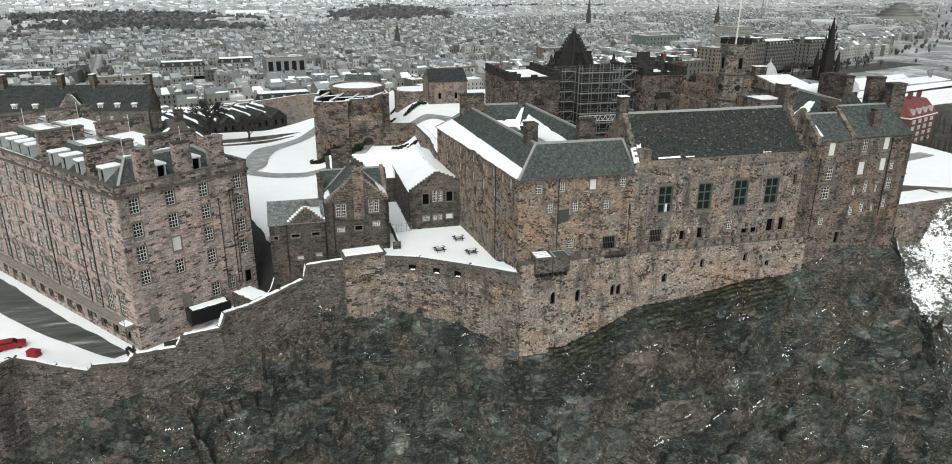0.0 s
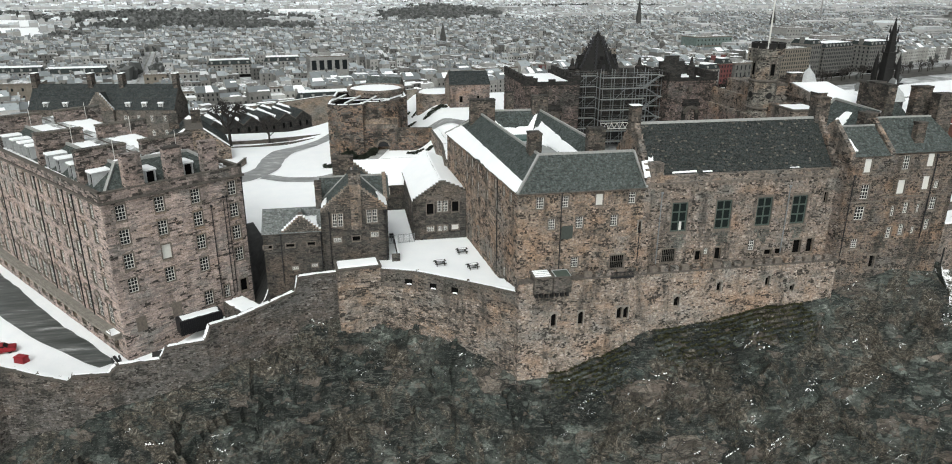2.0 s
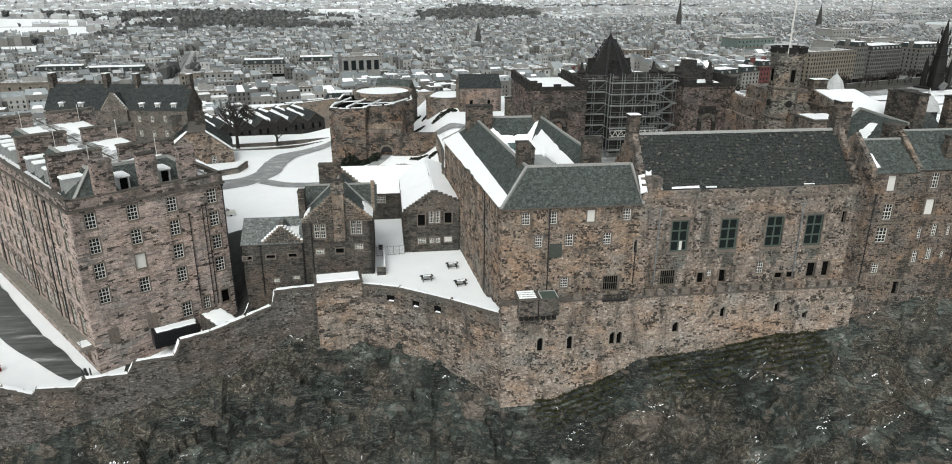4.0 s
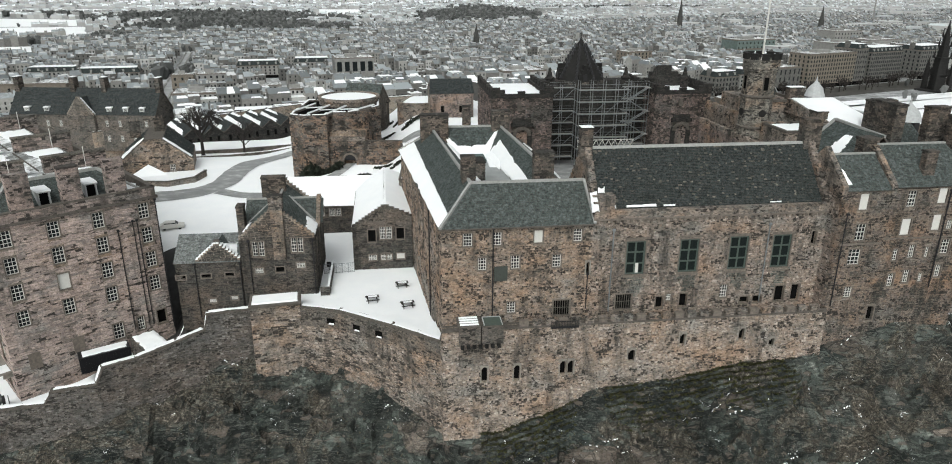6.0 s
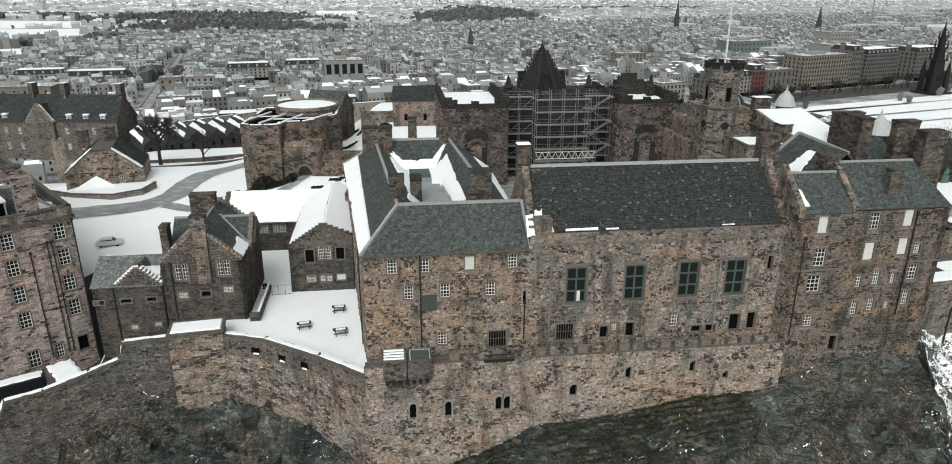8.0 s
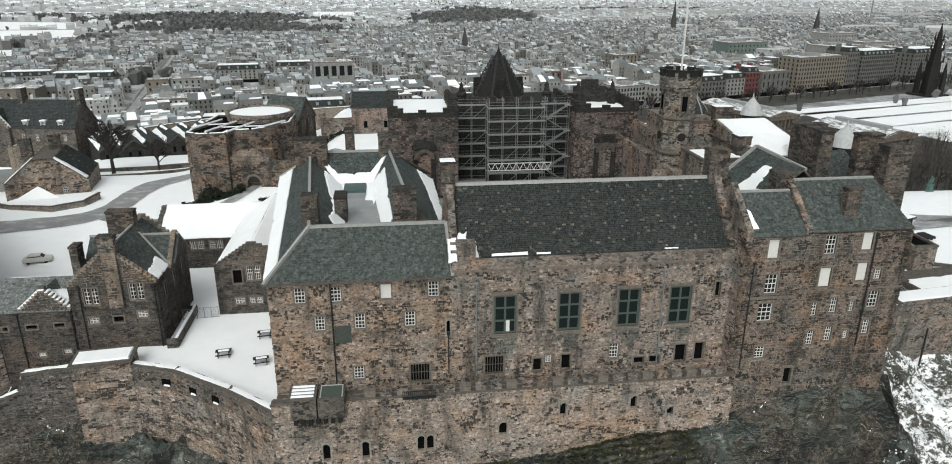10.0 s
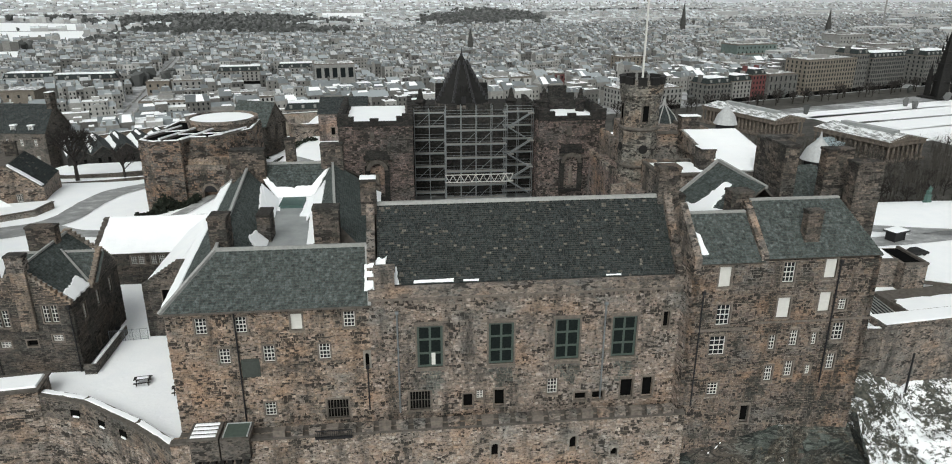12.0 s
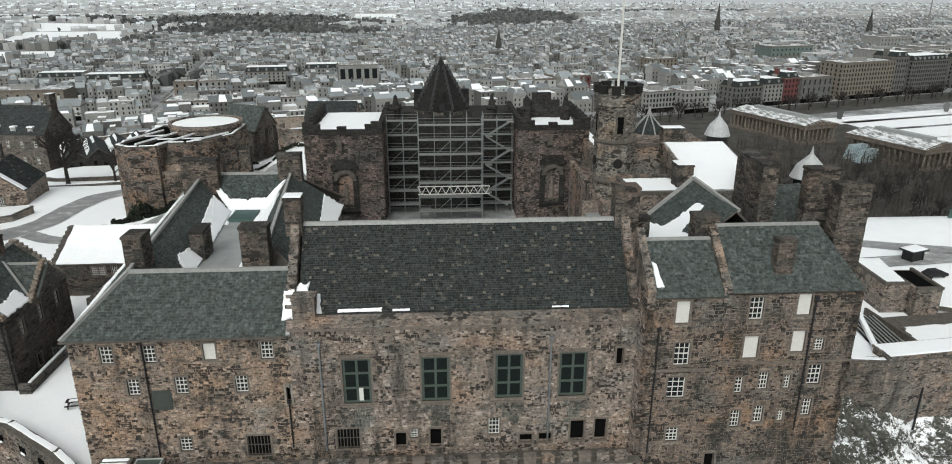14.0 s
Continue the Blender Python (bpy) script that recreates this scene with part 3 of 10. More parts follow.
def courses(origin, U, V, spans, height, row, length, proud, seed, gap=0.03, wobble=0.35, warp=0.16):
    """Separate stones or slates laid in rows over a plane. spans(z0, z1) gives the free stretches of a row."""
    rnd = random.Random(seed)
    o, U, V = Vector(origin), Vector(U), Vector(V)
    N = U.cross(V).normalized()
    vs, fs = [], []
    z = 0.0
    while z < height - 0.05:
        rh = min(row * rnd.uniform(1 - wobble, 1 + wobble), height - z)
        laid = []
        for a, c in spans(z, z + rh):
            u = a
            while u < c - 0.06:
                w = length * rnd.uniform(0.5, 1.6)
                if c - u - w < length * 0.35:
                    w = c - u
                cut = rnd.uniform(0.35, 0.65) if warp and w > length * 0.8 and rnd.random() < 0.3 else 0
                laid += [(u, w, z, rh * cut), (u, w, z + rh * cut, rh * (1 - cut))] if cut else [(u, w, z, rh)]
                u += w
        for u, w, zb, hb in laid:
            d = proud * rnd.uniform(0.3, 1.3)
            e = min(0.03, d * 0.8)
            top = zb + hb - gap * rnd.uniform(0.3, 1.5)
            x0, x1, y0 = u + gap / 2, u + w - gap / 2, zb + gap / 2
            jog = min(0.06, hb * 0.2) if warp else 0.0
            skew = [(rnd.uniform(-jog, jog) * 0.8, rnd.uniform(-jog, jog) * 0.7) for _ in range(4)] * 2
            i = len(vs)
            for (q, h), off in zip((((x0, y0), 0), ((x1, y0), 0), ((x1, top), 0), ((x0, top), 0), ((x0 + e, y0 + e), d), ((x1 - e, y0 + e), d), ((x1 - e, top - e), d), ((x0 + e, top - e), d)), skew):
                wu = wz = 0.0
                if warp:
                    wz = warp * noise.noise(Vector((q[0] * 0.5, q[1] * 0.7, seed * 3.7))) + off[1]
                    wu = warp * 0.3 * noise.noise(Vector((q[0] * 0.8 + 31, q[1] * 0.9, seed * 3.7))) + off[0]
                vs.append(tuple(o + U * (q[0] + wu) + V * (q[1] + wz) + N * h))
            fs += [(i + 4, i + 5, i + 6, i + 7), (i, i + 1, i + 5, i + 4), (i + 1, i + 2, i + 6, i + 5), (i + 2, i + 3, i + 7, i + 6), (i + 3, i, i + 4, i + 7)]
        z += rh
    k = Mesh()
    k.v, k.f = vs, fs
    return k


def sort_stones(k, pick):
    """Two meshes out of one wall of stones: those whose middle pick() chooses, and the rest."""
    chosen, rest = Mesh(), Mesh()
    for i in range(0, len(k.v), 8):
        to = chosen if pick(sum((Vector(p) for p in k.v[i:i + 8]), Vector()) / 8) else rest
        j = len(to.v)
        to.v += k.v[i:i + 8]
        to.f += [tuple(j + a for a in q) for q in ((4, 5, 6, 7), (0, 1, 5, 4), (1, 2, 6, 5), (2, 3, 7, 6), (3, 0, 4, 7))]
    return chosen, rest


def free(u0, u1, z0, holes, margin=0.0, edge=None):
    """The stretches of a row between openings. edge(z) narrows the row (a gable)."""
    def spans(a, c):
        a, c = a + z0, c + z0
        lo, hi = (u0, u1) if edge is None else edge((a + c) / 2)
        out = [(lo, hi)] if hi > lo else []
        for h in holes:
            if h[1] - margin < c - 0.03 and h[1] + h[3] + margin > a + 0.03:
                x0, x1 = h[0] - h[2] / 2 - margin, h[0] + h[2] / 2 + margin
                out = [s for p, q in out for s in ((p, min(q, x0)), (max(p, x1), q)) if s[1] - s[0] > 0.06]
        return out
    return spans


WINDOWS = {}


def window_meshes(kind, w, h):
    key = (kind, round(w, 2), round(h, 2))
    if key in WINDOWS:
        return WINDOWS[key]
    fm, gm, sm = Mesh(), Mesh(), Mesh()
    a, t = w / 2, 0.085
    d0, d1 = 0.16, 0.24
    frame_mat, pane_mat = M["white"], M["glass"]
    if kind == "hall":
        frame_mat, pane_mat, nx, nz, d0, d1, t = M["green_frame"], M["dark_glass"], 2, 3, 0.12, 0.30, 0.22
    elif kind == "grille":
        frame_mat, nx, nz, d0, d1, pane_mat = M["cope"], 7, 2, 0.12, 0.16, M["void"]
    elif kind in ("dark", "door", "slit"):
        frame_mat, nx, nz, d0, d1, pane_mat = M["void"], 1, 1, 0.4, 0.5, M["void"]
    elif kind == "shut":
        nx, nz, pane_mat = 1, 2, M["white"]
    else:
        nx, nz = (3, 4) if w > 0.75 else (2, 4)
    bt = 0.11 if kind == "hall" else 0.034
    us = [-a + t] + [x for i in range(1, nx) for x in (-a + w * i / nx - bt, -a + w * i / nx + bt)] + [a - t]
    zs = [t]
    for i in range(1, nz):
        k = bt * (1.6 if kind == "sash" and i == nz // 2 else 1.0)
        zs += [h * i / nz - k, h * i / nz + k]
    zs += [h - t]
    lights = [((us[2 * i] + us[2 * i + 1]) / 2, zs[2 * j], us[2 * i + 1] - us[2 * i], zs[2 * j + 1] - zs[2 * j]) for i in range(nx) for j in range(nz)]
    panel(fm, -a, a, 0, h, lights, d0, d1 - d0)
    fm.weld()
    gm.box(-a + 0.02, a - 0.02, d0 + 0.03, d0 + 0.05, 0.02, h - 0.02)
    s = 0.16
    panel(sm, -a - s, a + s, -s, h + s, [(0, 0, w, h)], -0.045, 0.165)
    sm.weld()
    if kind == "slit":
        sm, r = Mesh(), a
        for i in range(6):
            x0, x1 = (-r * math.cos(math.pi * (i + e) / 6) for e in (0, 1))
            z0, z1 = (h - r + r * math.sin(math.pi * (i + e) / 6) for e in (0, 1))
            sm.slab([(x0, -0.07, z0), (x1, -0.07, z1), (x1, -0.07, h + 0.2), (x0, -0.07, h + 0.2)][::-1], 0.3)
        for e in (-1, 1):
            sm.box(min(e * a, e * (a + 0.2)), max(e * a, e * (a + 0.2)), -0.07, 0.2, -0.1, h + 0.1)
    name = "door" if kind == "door" else "window"
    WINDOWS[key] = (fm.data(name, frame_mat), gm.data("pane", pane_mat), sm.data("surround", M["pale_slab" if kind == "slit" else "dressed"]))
    return WINDOWS[key]


def window(parent, fr, hole, kind="sash", surround=True, label=""):
    u, z, w, h = hole[:4]
    f, g, s = window_meshes(kind, w, h)
    names = ("door", "leaf") if kind == "door" else ("window", "pane")
    top = new(names[0], f)
    under(top, parent)
    top.matrix_basis = fr.m(u, 0, z)
    tagged(top, label or {"shut": "white-shuttered sash window", "hall": "tall dark green mullioned window", "grille": "window behind an iron grille"}.get(kind, ""))
    new(names[1], g).parent = top
    if surround:
        new("surround", s).parent = top
    return top


UNIT_STONE = []


def loose_stones(parent, fr, u0, u1, z0, z1, row, length, proud, mat, seed):
    """A stretch of wall whose stones are parts of their own, all on one shared mesh."""
    if not UNIT_STONE:
        k = Mesh()
        for pt, h in (((-0.5, -0.5), 0), ((0.5, -0.5), 0), ((0.5, 0.5), 0), ((-0.5, 0.5), 0), ((-0.46, -0.43), -1), ((0.47, -0.45), -1), ((0.45, 0.42), -1), ((-0.47, 0.45), -1)):
            k.v.append((pt[0], h, pt[1]))
        k.f = [(4, 5, 6, 7), (0, 1, 5, 4), (1, 2, 6, 5), (2, 3, 7, 6), (3, 0, 4, 7)]
        UNIT_STONE.append(k)
    data = UNIT_STONE[0].data("stone", mat)
    rnd = random.Random(seed)
    z = z0
    while z < z1 - 0.03:
        rh = min(row * rnd.uniform(0.65, 1.35), z1 - z)
        u = u0
        while u < u1 - 0.03:
            w = length * rnd.uniform(0.5, 1.6)
            if u1 - u - w < length * 0.35:
                w = u1 - u
            ob = new("stone", data)
            ob.parent = parent
            ob.matrix_basis = fr.m(u + w / 2, 0, z + rh / 2 + 0.04 * noise.noise(Vector((u, z, seed)))) @ Matrix.Rotation(rnd.uniform(-0.05, 0.05), 4, "Y") @ Matrix.Diagonal((w - 0.03, proud * rnd.uniform(0.3, 1.3), rh - 0.03, 1))
            u += w
        z += rh


def facade(parent, fr, length, z0, z1, holes, mat, row=0.32, stone=0.62, proud=0.05, seed=1, thick=0.7, margin=0.16, core=None, loose=None, loose_mat=None, damp=()):
    """One stone wall of a building: a core with openings, its stones and its windows. holes: (middle, sill, width, height, kind)."""
    k = Mesh(fr)
    panel(k, 0, length, z0, z1, holes, 0, thick)
    core = core or (M["grim_c"] if mat in (M["grim"], M["west"]) else None)
    wall = part("wall", k, core or M["mortar"], parent)
    if row:
        bare = list(holes)
        if loose:
            bare.append(((loose[0] + loose[1]) / 2, loose[2] + margin, loose[1] - loose[0] - 2 * margin, loose[3] - loose[2] - 2 * margin))
            loose_stones(wall, fr, *loose, row, stone, proud, loose_mat, seed + 500)
        st = courses(fr.p(0, 0, z0), (fr.c, fr.s, 0), (0, 0, 1), free(0, length, z0, bare, margin), z1 - z0, row, stone, proud, seed)
        if damp:
            # ragged tongues of damp below each sill
            def wet(p):
                u = (p.x - fr.x) * fr.c + (p.y - fr.y) * fr.s
                rag = noise.noise(p * 1.3) * 0.9 + noise.noise(p * 3.1) * 0.5
                return any(abs(u - c) < w / 2 * (0.75 + 0.6 * rag) * (0.55 + 0.45 * (p.z - z) / h) and z - 0.8 * rag < p.z < z + h for c, z, w, h in damp)
            soaked, st = sort_stones(st, wet)
            part("damp_stonework", soaked, M["damp"], wall, "green-black damp stones under the windows", kind="stuff")
        part("stonework", st, mat, wall, kind="stuff")
    for h in holes:
        window(parent, fr, h, h[4] if len(h) > 4 else "sash")
    return wall


def slates(parent, roof, pts, mat, row=0.28, piece=0.36, seed=3, proud=0.03):
    """Slates over a roof slope given by its corners (eave first, counter-clockwise from outside)."""
    w = [Vector(p) for p in pts]
    U = (w[1] - w[0]).normalized()
    N = (w[1] - w[0]).cross(w[2] - w[0]).normalized()
    V = N.cross(U)
    flat = [((p - w[0]).dot(U), (p - w[0]).dot(V)) for p in w]
    top = max(q[1] for q in flat)

    def spans(a, c):
        z = (a + c) / 2
        xs = []
        for i in range(len(flat)):
            (x0, y0), (x1, y1) = flat[i], flat[(i + 1) % len(flat)]
            if (y0 - z) * (y1 - z) < 0:
                xs.append(x0 + (x1 - x0) * (z - y0) / (y1 - y0))
        return [(min(xs), max(xs))] if len(xs) > 1 else []
    st = courses(w[0], U, V, spans, top, row, piece, proud, seed, 0.012, 0.06, 0.0)
    if len(w) == 4 and abs((w[3] - w[0]).dot(N)) > 0.04:
        # a slightly twisted slope: lift each slate to the surface
        hs = [(p - w[0]).dot(N) for p in w]

        def over(x, y, tri):
            (x0, y0), (x1, y1), (x2, y2) = [flat[i] for i in tri]
            det = (x1 - x0) * (y2 - y0) - (x2 - x0) * (y1 - y0)
            a = ((x - x0) * (y2 - y0) - (x2 - x0) * (y - y0)) / det
            c = ((x1 - x0) * (y - y0) - (x - x0) * (y1 - y0)) / det
            inside = a > -0.02 and c > -0.02 and a + c < 1.02
            return hs[tri[0]] + a * (hs[tri[1]] - hs[tri[0]]) + c * (hs[tri[2]] - hs[tri[0]]) if inside else -99.0
        moved = []
        for p in st.v:
            q = Vector(p) - w[0]
            x, y = q.dot(U), q.dot(V)
            d = max(over(x, y, t) for t in ((0, 1, 2), (0, 2, 3), (0, 1, 3), (1, 2, 3)))
            moved.append(tuple(Vector(p) + N * max(d, -3)) if d > -9 else p)
        st.v = moved
    return part("slating", st, mat, roof, kind="stuff")


def slope(parent, fr, pts, mat, seed=3, thick=0.2, name="roof", row=0.28, piece=0.36):
    ob = part(name, Mesh(fr).slab(pts, thick), M["cope"], parent)
    if row:
        slates(parent, ob, [fr.p(*p) for p in pts], mat, row, piece, seed)
    return ob


def snow_sheet(parent, fr, pts, lift=0.07, thick=0.1, seed=5, cells=14, name="snow", waver=0.5):
    """Snow lying on a four-cornered slope, its border wavering."""
    w = [Vector(fr.p(*p)) for p in pts]
    nrm = (w[1] - w[0]).cross(w[3] - w[0]).normalized()
    k = Mesh()
    grid = []
    for j in range(cells + 1):
        row = []
        for i in range(cells + 1):
            a, c = i / cells, j / cells
            q = (w[0] * (1 - a) + w[1] * a) * (1 - c) + (w[3] * (1 - a) + w[2] * a) * c
            on_edge = (i in (0, cells)) + (j in (0, cells))
            inn = (w[0] + w[1] + w[2] + w[3]) / 4 - q
            nz = noise.noise(q * 0.6 + Vector((seed, 0, 0)))
            near = max(0.0, 1 - 4 * min(a, 1 - a, c, 1 - c))
            if near > 0:
                fine = noise.noise(q * 1.9 + Vector((0, seed, 0))) * 0.9 + noise.noise(q * 4.5 + Vector((0, 0, seed))) * 0.4
                q = q + inn.normalized() * min(max(0.0, abs(nz) * 1.1 + fine) * waver, inn.length * 0.6) * near
            row.append(q + nrm * (lift if on_edge else lift + thick * (0.7 + 0.5 * nz)))
        grid.append(row)
    for row in grid:
        k.v += [tuple(q) for q in row]
    n1 = cells + 1
    k.f = [(j * n1 + i, j * n1 + i + 1, (j + 1) * n1 + i + 1, (j + 1) * n1 + i) for j in range(cells) for i in range(cells)]
    base = len(k.v)
    k.v += [tuple(Vector(v) - nrm * (lift + 0.02)) for v in k.v[:base]]
    ring = [i for i in range(n1)] + [j * n1 + cells for j in range(1, n1)] + [cells * n1 + i for i in range(cells - 1, -1, -1)] + [j * n1 for j in range(cells - 1, 0, -1)]
    for a, c in zip(ring, ring[1:] + ring[:1]):
        k.f.append((a, base + a, base + c, c))
    return part(name, k, M["snow"], parent, "settled white snow") if parent else k


def drift(parent, fr, q, spots, seed, waver=0.6, thick=0.12, cells=28, lift=0.09):
    """Snow on part of a slope. q: eave start, eave end, ridge end, ridge start; spots: four (along, up) shares, counter-clockwise."""
    def at(t, s):
        low = [a + (c - a) * t for a, c in zip(q[0], q[1])]
        top = [a + (c - a) * t for a, c in zip(q[3], q[2])]
        return tuple(a + (c - a) * s for a, c in zip(low, top))
    return snow_sheet(parent, fr, [at(*p) for p in spots], lift, thick, seed, cells, waver=waver)


def crow_gable(parent, fr, u0, u1, z0, zr, mat, thick=0.6, steps=9, snow=False, seed=1):
    """A stepped gable over a wall of the frame fr, from eaves z0 to a ridge at zr."""
    k, s = Mesh(fr), Mesh(fr)
    um, hw = (u0 + u1) / 2, (u1 - u0) / 2
    left, right = [], []
    for i in range(steps):
        a = hw * (1 - i / steps)
        z_a, z_b = z0 + (zr - z0) * i / steps + (0.12 if i else 0), z0 + (zr - z0) * (i + 1) / steps + 0.12
        left += [(um - a, 0, z_a), (um - a, 0, z_b)]
        right += [(um + a, 0, z_a), (um + a, 0, z_b)]
        if snow:
            b = hw / steps
            s.box(um - a, um - a + b, 0.02, thick + 0.5, z_b, z_b + 0.1, 0.03)
            s.box(um + a - b, um + a, 0.02, thick + 0.5, z_b, z_b + 0.1, 0.03)
    k.slab(right + left[::-1], thick)
    ob = part("gable", k, M["mortar"], parent)
    st = courses(fr.p(0, 0, z0), (fr.c, fr.s, 0), (0, 0, 1), free(u0, u1, z0, [], 0, lambda z: (um - hw * max(0, 1 - (z - z0) / (zr - z0)), um + hw * max(0, 1 - (z - z0) / (zr - z0)))), zr - z0, 0.3, 0.55, 0.04, seed)
    part("stonework", st, mat, ob, kind="stuff")
    if snow:
        part("snow", s, M["snow"], ob)
    return ob


def chimney(parent, fr, u, v, z0, z1, wu, wv, mat, pots=0, snow=True, name="chimney"):
    k = Mesh(fr).box(u - wu / 2, u + wu / 2, v - wv / 2, v + wv / 2, z0, z1)
    k.box(u - wu / 2 - 0.1, u + wu / 2 + 0.1, v - wv / 2 - 0.1, v + wv / 2 + 0.1, z1, z1 + 0.25, 0.04)
    ob = part(name, k, M["far"] if mat is None else mat, parent)
    for fr2, n2 in ((fr.sub(u - wu / 2, v - wv / 2), wu), (fr.sub(u - wu / 2, v + wv / 2, -90), wv), (fr.sub(u + wu / 2, v - wv / 2, 90), wv)):
        st = courses(fr2.p(0, 0, z0), (fr2.c, fr2.s, 0), (0, 0, 1), free(0, n2, z0, []), z1 - z0, 0.3, 0.5, 0.03, int(u * 7 + v * 3) % 97)
        part("stonework", st, mat if mat in (M["stack"], M["nb_dark"]) else M["gh"], ob, kind="stuff")
    if snow:
        part("snow", Mesh(fr).box(u - wu / 2 - 0.06, u + wu / 2 + 0.06, v - wv / 2 - 0.06, v + wv / 2 + 0.06, z1 + 0.25, z1 + 0.33, 0.05), M["snow"], ob)
    for i in range(pots):
        pu = u - wu / 2 + wu * (i + 0.5) / pots
        part("chimney_pot", Mesh(fr).lathe(pu, v, [(0.16, z1 + 0.25), (0.13, z1 + 0.75), (0.16, z1 + 0.8), (0.1, z1 + 0.8)], 8), M["dressed"], ob)
    return ob


def pipe(parent, fr, u, z0, z1, r=0.07, mat=None, name="drainpipe"):
    k = Mesh(fr).lathe(u, -0.16, [(r, z0), (r, z1)], 6)
    k.box(u - 0.17, u + 0.17, -0.3, -0.05, z1, z1 + 0.3, 0.0)
    for z in (z0 + (z1 - z0) * 0.3, z0 + (z1 - z0) * 0.65):
        k.box(u - r * 1.6, u + r * 1.6, -0.2, 0.0, z, z + 0.08)
    return part(name, k, mat or M["black"], parent)


def battlement(parent, fr, u0, u1, z, mat, v0=-0.1, v1=0.5, h=0.8, merlon=1.3, crenel=0.8, name="merlon"):
    u = u0
    while u < u1 - 0.3:
        e = min(u + merlon, u1)
        part(name, Mesh(fr).box(u, e, v0, v1, z, z + h).box(u - 0.05, e + 0.05, v0 - 0.06, v1 + 0.06, z + h, z + h + 0.14, 0.04), mat, parent)
        u += merlon + crenel


# ---- ground: one sheet from the castle rock to the horizon ----
EDGE_X = [-160, -62, -42.6, -40.2, -29, -25, -14, -12.5, -8.5, -5, -2, 6, 12.9, 18, 25, 31.2, 32.2, 80.6, 81.4, 100.4, 101.2, 240]
EDGE_Y = [110, 96.3, 96.7, 99.7, 98.7, 100.4, 101.5, 102.1, 104.1, 105.9, 107.3, 108.2, 107.6, 105.8, 100.8, 94.8, 92.9, 92.9, 93.4, 93.4, 123.2, 125]
ROCK_X = [-160, -60, -40, -28, -16, -11, -6, -2, 1, 5, 9, 13, 18, 24, 28, 31, 35, 38, 44, 51, 64, 82, 92, 100, 105, 115, 131, 160, 240]
ROCK_Z = [-30, -24, -21.4, -17.7, -15.2, -14.0, -13.5, -12.6, -10.3, -9.7, -10.7, -10.0, -10.8, -11.8, -13.2, -14.6, -14.2, -13.8, -12, -8.6, -7.0, -5.2, -2.6, -3.2, -7, -12, -18.4, -20, -24]


def smooth(a, c, t):
    t = np.clip((t - a) / (c - a), 0, 1)
    return t * t * (3 - 2 * t)


def plateau(x, y):
    """Height of the paved and snowy ground inside the walls."""
    z = np.full_like(x, -4.2)
    z = z + smooth(140, 168, y) * (2.3 + 3.6 * smooth(0, 20, x)) + smooth(24, 34, x) * smooth(128, 150, y) * 6.0
    z = z - smooth(184, 208, y) * smooth(6, -10, x) * 2.6
    west = smooth(-2, -9, x) * smooth(140, 116, y)
    z = z * (1 - west) + -13.0 * west
    far_west = smooth(-11, -24, x) * smooth(150, 112, y)
    z = z * (1 - far_west) + -14.6 * far_west
    beside = (x + 25.5) * -0.78 + (y - 105.9) * -0.62
    lane = smooth(-14, -5, beside) * smooth(101, 106, y + 0.3 * (x + 25))
    z = z * (1 - lane) + -14.8 * lane
    yard = smooth(7.0, 4.5, x) * smooth(115.0, 113.4, y) * smooth(-16, -8, x)
    z = z * (1 - yard) + np.minimum(z, -10.5) * yard
    out_west = smooth(-30, -60, x)
    z = z * (1 - out_west) + np.minimum(z, -14.6) * out_west
    hall = smooth(30, 33, x) * smooth(104, 100, y)
    z = z * (1 - hall) + -1.0 * hall
    crown = smooth(48, 52, x) * smooth(104, 108, y)
    z = z * (1 - crown) + 6.0 * crown
    east = smooth(101, 106, x)
    z = z * (1 - east) + np.interp(x, [101, 120, 240], [-5.5, -9.2, -9.6]) * east
    return z


def ground_height(x, y):
    ye, zf = np.interp(x, EDGE_X, EDGE_Y), np.interp(x, ROCK_X, ROCK_Z)
    out = ye - y
    crag = zf - 1.25 * np.clip(out, 0, 22) - 0.75 * np.clip(out - 22, 0, 60)
    lean = np.interp(x, [100.8, 104, 110, 125, 240], [0.0, 0.05, 0.3, 0.5, 0.6])
    spur = zf - lean * np.clip(out, 0, 28) - 1.25 * np.clip(94 - y, 0, 40)
    crag = np.where(x > 100.8, spur, crag)
    crag = np.maximum(crag, -55)
    z = np.where(out > 0, crag, plateau(x, y))
    drop = np.clip(smooth(225, 300, y) + smooth(-75, -150, x) + smooth(190, 280, x) + smooth(104, 116, x) * smooth(186, 225, y), 0, 1)
    keep = np.where(out > 0, z, z * (1 - drop) + -55 * drop)
    keep = np.where((out > 0) & (drop > 0), z * (1 - drop) + -55 * drop, keep)
    return keep, out, drop


def spaced(lo, f0, f1, hi, fine, grow=1.16):
    mid = list(np.arange(f0, f1 + fine / 2, fine))
    a, step, left = f0, fine, []
    while a > lo:
        step *= grow
        a -= step
        left.append(a)
    a, step, right = mid[-1], fine, []
    while a < hi:
        step *= grow
        a += step
        right.append(a)
    return np.array(left[::-1] + mid + right)


